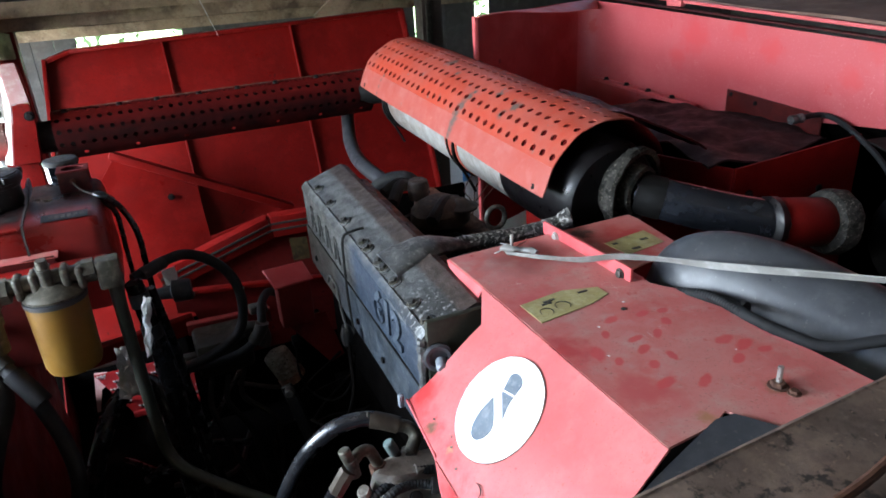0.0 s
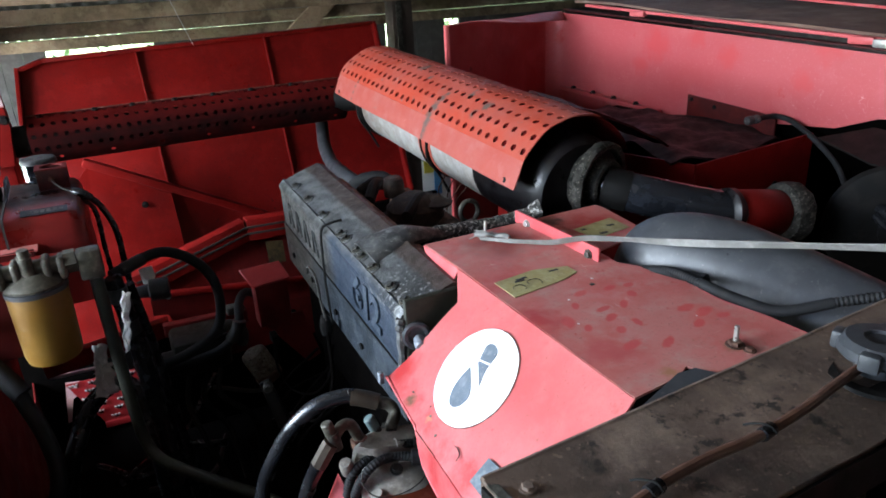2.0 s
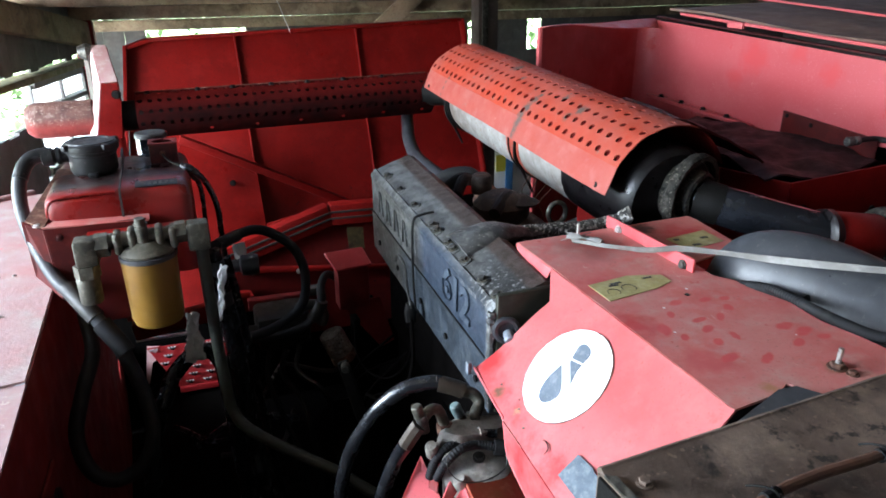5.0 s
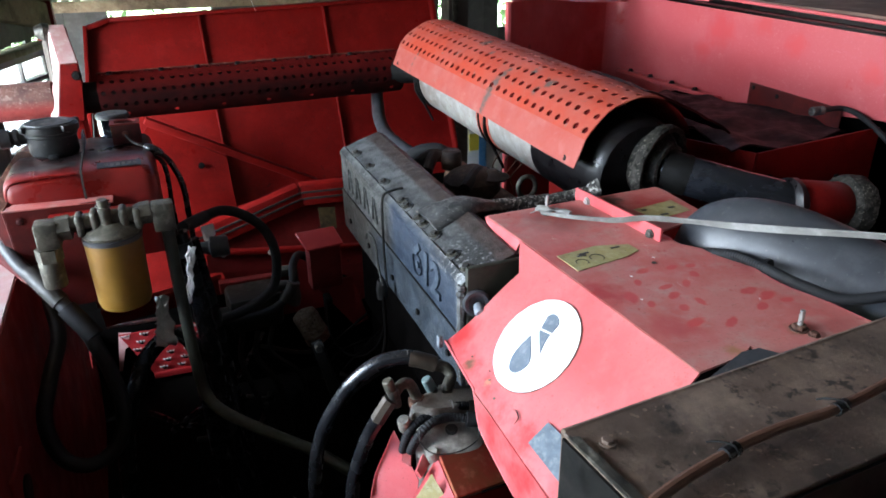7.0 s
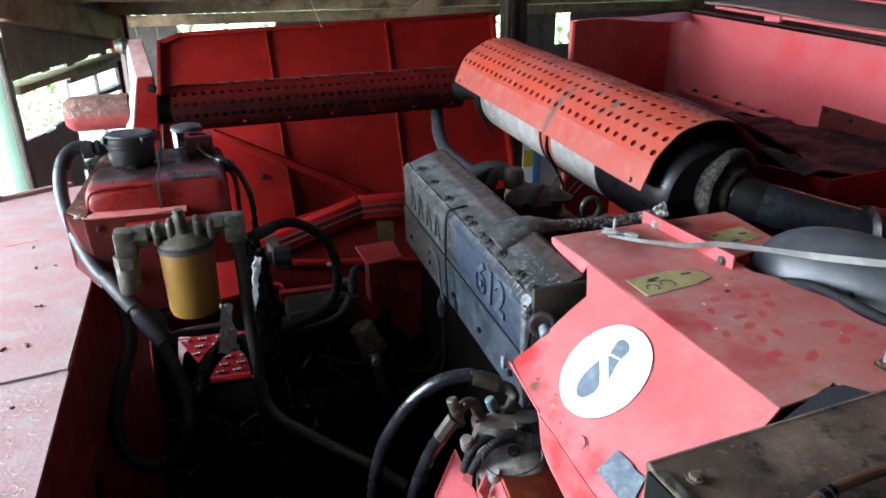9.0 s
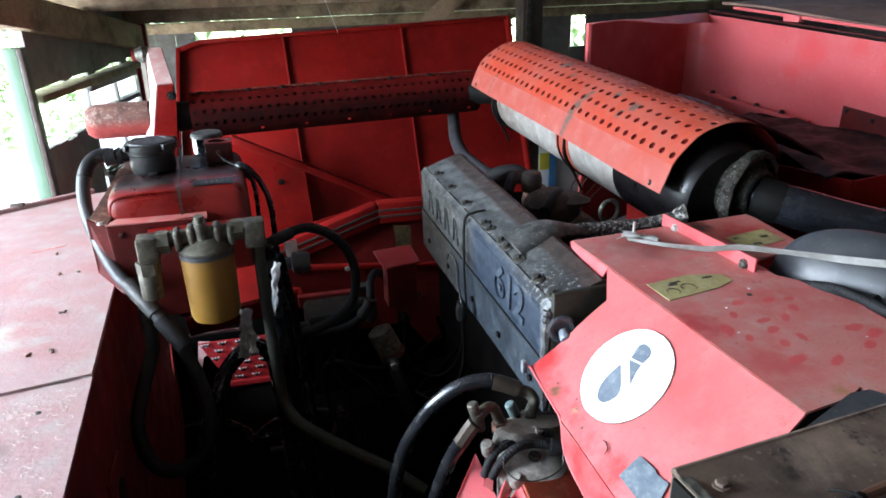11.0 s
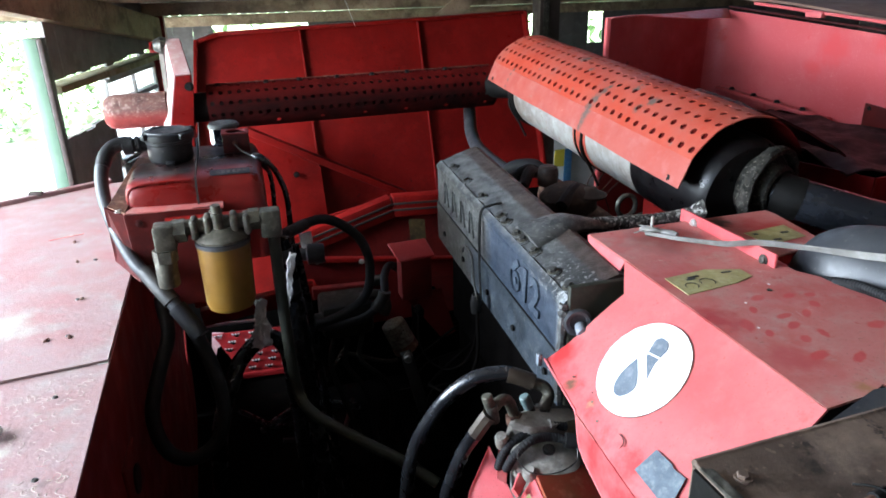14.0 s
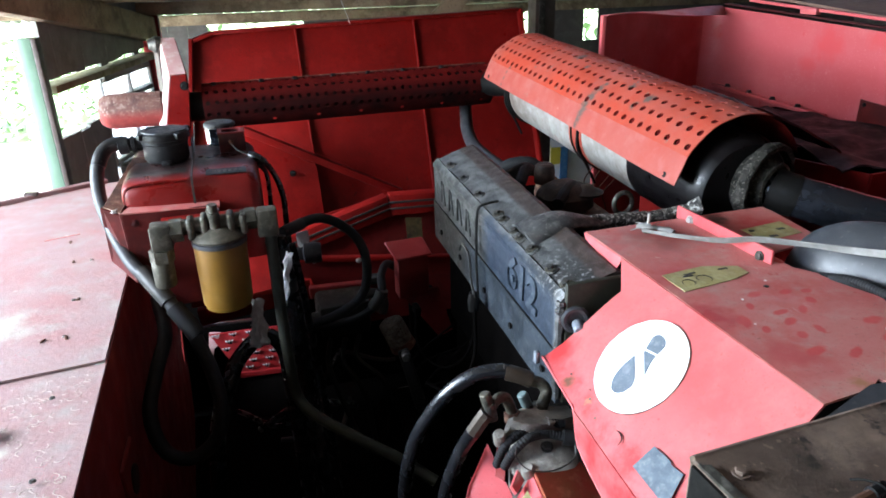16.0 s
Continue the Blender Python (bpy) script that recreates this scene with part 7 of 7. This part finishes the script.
part("end_post", box((1.208, 2.368, 1.9), (1.226, 2.388, ZE), .003), FADED, gt)
part("cover", sheet(lambda u, v: Vector((1.998 + 2.2 * u, -.55 + 3.15 * v, ztop(-.55 + 3.15 * v) + .045 + .06 * u + .012 * noise.noise(Vector((u * 5, v * 6, 0))))), 24, 30), BOARD, gt, "dusty brown board covering the tank", solid=.01)
part("cover_cord", tube([(2.35, 2.5, 2.86), (2.30, 2.1, 2.84), (2.22, 1.6, 2.815), (2.15, 1.0, 2.78), (2.1, .5, 2.74)], .005, None, 6, 6), FADED, gt, "thin red cord")
part("patch_plate", prism([(1.936, 1.81, 2.495), (1.936, 1.42, 2.468), (1.936, 1.42, 2.30), (1.936, 1.81, 2.32)], .006), BRACKM, gt, "dark red patch plate")
for y, z in ((1.79, 2.48), (1.68, 2.465), (1.15, 2.44)):
    part("bolt", bolt((1.932, y, z), (-1, 0, 0), .006, .006), GREASE, gt)
part("seam_flange", bar((1.930, 2.63, 2.436), (1.930, 1.95, 2.408), .030, .016, .003), FADED, gt, "pink flange along the tank's lower seam")
for y in (2.50, 2.36, 2.22, 2.08):
    part("bolt", bolt((1.925, y, 2.446 - (2.63 - y) * .041), (0, 0, 1), .010, .010), GREASE, gt)

# dark elevator housing and belt between muffler and tank
eh = thing("auger_housing", "dark red angled sheet housing below the tank", "housing")
part("left_plate", prism([(1.27, 2.10, 2.41), (1.371, 1.524, 2.415), (1.442, 1.288, 2.415), (1.442, 1.288, 1.7), (1.27, 2.10, 1.7)], .006), RED, eh)
part("right_plate", prism([(1.446, 1.286, 2.415), (1.93, 1.28, 2.44), (1.93, 1.28, 1.7), (1.446, 1.286, 1.7)], .006), RED, eh)
for x, z in ((1.50, 2.33), (1.78, 2.30)):
    part("bolt", bolt((x, 1.281, z), (0, -1, 0), .012), GREASE, eh)
part("deck", prism([(1.28, 2.10, 2.385), (1.38, 1.53, 2.385), (1.45, 1.295, 2.385), (1.92, 1.29, 2.40), (1.93, 2.20, 2.40)], .004), SOOTSHADE, eh, "black oily top plate")
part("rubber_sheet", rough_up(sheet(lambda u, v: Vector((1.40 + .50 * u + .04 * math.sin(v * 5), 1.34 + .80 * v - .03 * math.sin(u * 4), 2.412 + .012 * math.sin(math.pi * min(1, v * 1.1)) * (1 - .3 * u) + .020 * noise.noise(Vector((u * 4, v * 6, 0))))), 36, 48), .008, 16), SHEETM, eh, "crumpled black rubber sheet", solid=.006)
part("rubber_flap", rough_up(sheet(lambda u, v: Vector((1.10 + .32 * v + .03 * u, 1.375 + .30 * u, 2.604 + .01 * u - .10 * v - .05 * v * v + .010 * noise.noise(Vector((u * 5, v * 4, 4))))), 16, 18), .002, 12), DEEPRED, eh, "dark oily red flap draped beside the shield", solid=.006)
rh = thing("grey_hose", "thin grey hose with bright coupling on the tank wall", "hose", group="hoses")
part("tube", tube([(1.84, 1.42, 2.475), (1.92, 1.40, 2.475), (2.0 - .09, 1.30, 2.45), (1.90, 1.17, 2.37), (1.88, 1.10, 2.28), (1.86, 1.05, 2.17)], .0085, None, 10, 8), HOSEM, rh)
part("coupling", lathe([(.012, 0), (.015, .004), (.015, .020), (.011, .022), (.011, .026), (.0145, .028), (.0145, .044), (.010, .047)], (1.805, 1.43, 2.47), (1, -.2, .08), 12), ALU, rh)
wh = thing("belt_pulley", "black belt pulley in the dark beside the tank", "pulley")
part("wheel", lathe([(.04, 0), (.15, .005), (.17, .01), (.16, .03), (.17, .05), (.15, .055), (.04, .06)], (1.80, .92, 2.27), (-.75, -.66, 0), 40), GREASE, wh)
part("hub", lathe([(.045, 0), (.045, .03), (.02, .035)], (1.77, .89, 2.27), (-.75, -.66, 0), 20), GREASE, wh)
part("shield", prism([(1.84, 1.20, 2.45), (1.91, 1.08, 2.49), (1.91, .60, 2.46), (1.76, .62, 2.42), (1.76, .98, 2.43)], .006), GREASE, wh, "black bent cover")
for k in range(3):
    whole("looped_hose", tube([(1.68 + .03 * k, .80 + .05 * k, 2.28), (1.72 + .02 * k, .90 + .05 * k, 2.33 - .02 * k), (1.80, 1.0 + .03 * k, 2.28), (1.78, .98, 2.15), (1.7, .88, 2.05)], .014, None, 10, 8), RUBBER, "black hose looped in the dark corner", "hose", group="hoses")
# dark sheets added to fill the shaded right-hand corner
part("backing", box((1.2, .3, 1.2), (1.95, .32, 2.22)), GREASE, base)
part("backing", box((2.56, -.3, 1.0), (2.58, 2.7, 2.3)), SOOTSHADE, base)

# chips and rust stains in the guard's paint
rnd = random.Random(8)
for cx, cy, s in ((.352, .878, .003), (.349, .80, .0025), (.357, .815, .002), (.40, .66, .002), (.338, .76, .003), (.47, .60, .003), (.50, .52, .006), (.44, .57, .003)):
    p = [(cx + s * rnd.uniform(.5, 1.1) * math.cos(a) * .8, cy + s * rnd.uniform(.5, 1.2) * math.sin(a)) for a in [2 * math.pi * k / 11 for k in range(11)]]
    part("paint_chip", prism([on_slope(a, b, .0022) for a, b in p], .0008), RUST if s > .0055 else BROWN, fg, "rust-brown paint chip")
for cx, cy, s in ((.62, .78, .003), (.71, .83, .003), (.58, .70, .002), (.76, .62, .002)):
    p = [(cx + s * rnd.uniform(.4, 1.1) * math.cos(a), cy + s * rnd.uniform(.4, 1.2) * math.sin(a), TZ + .0022) for a in [2 * math.pi * k / 11 for k in range(11)]]
    part("dirt_spot", prism(p, .0004), STICKER, fg, "small pale dirt spot")
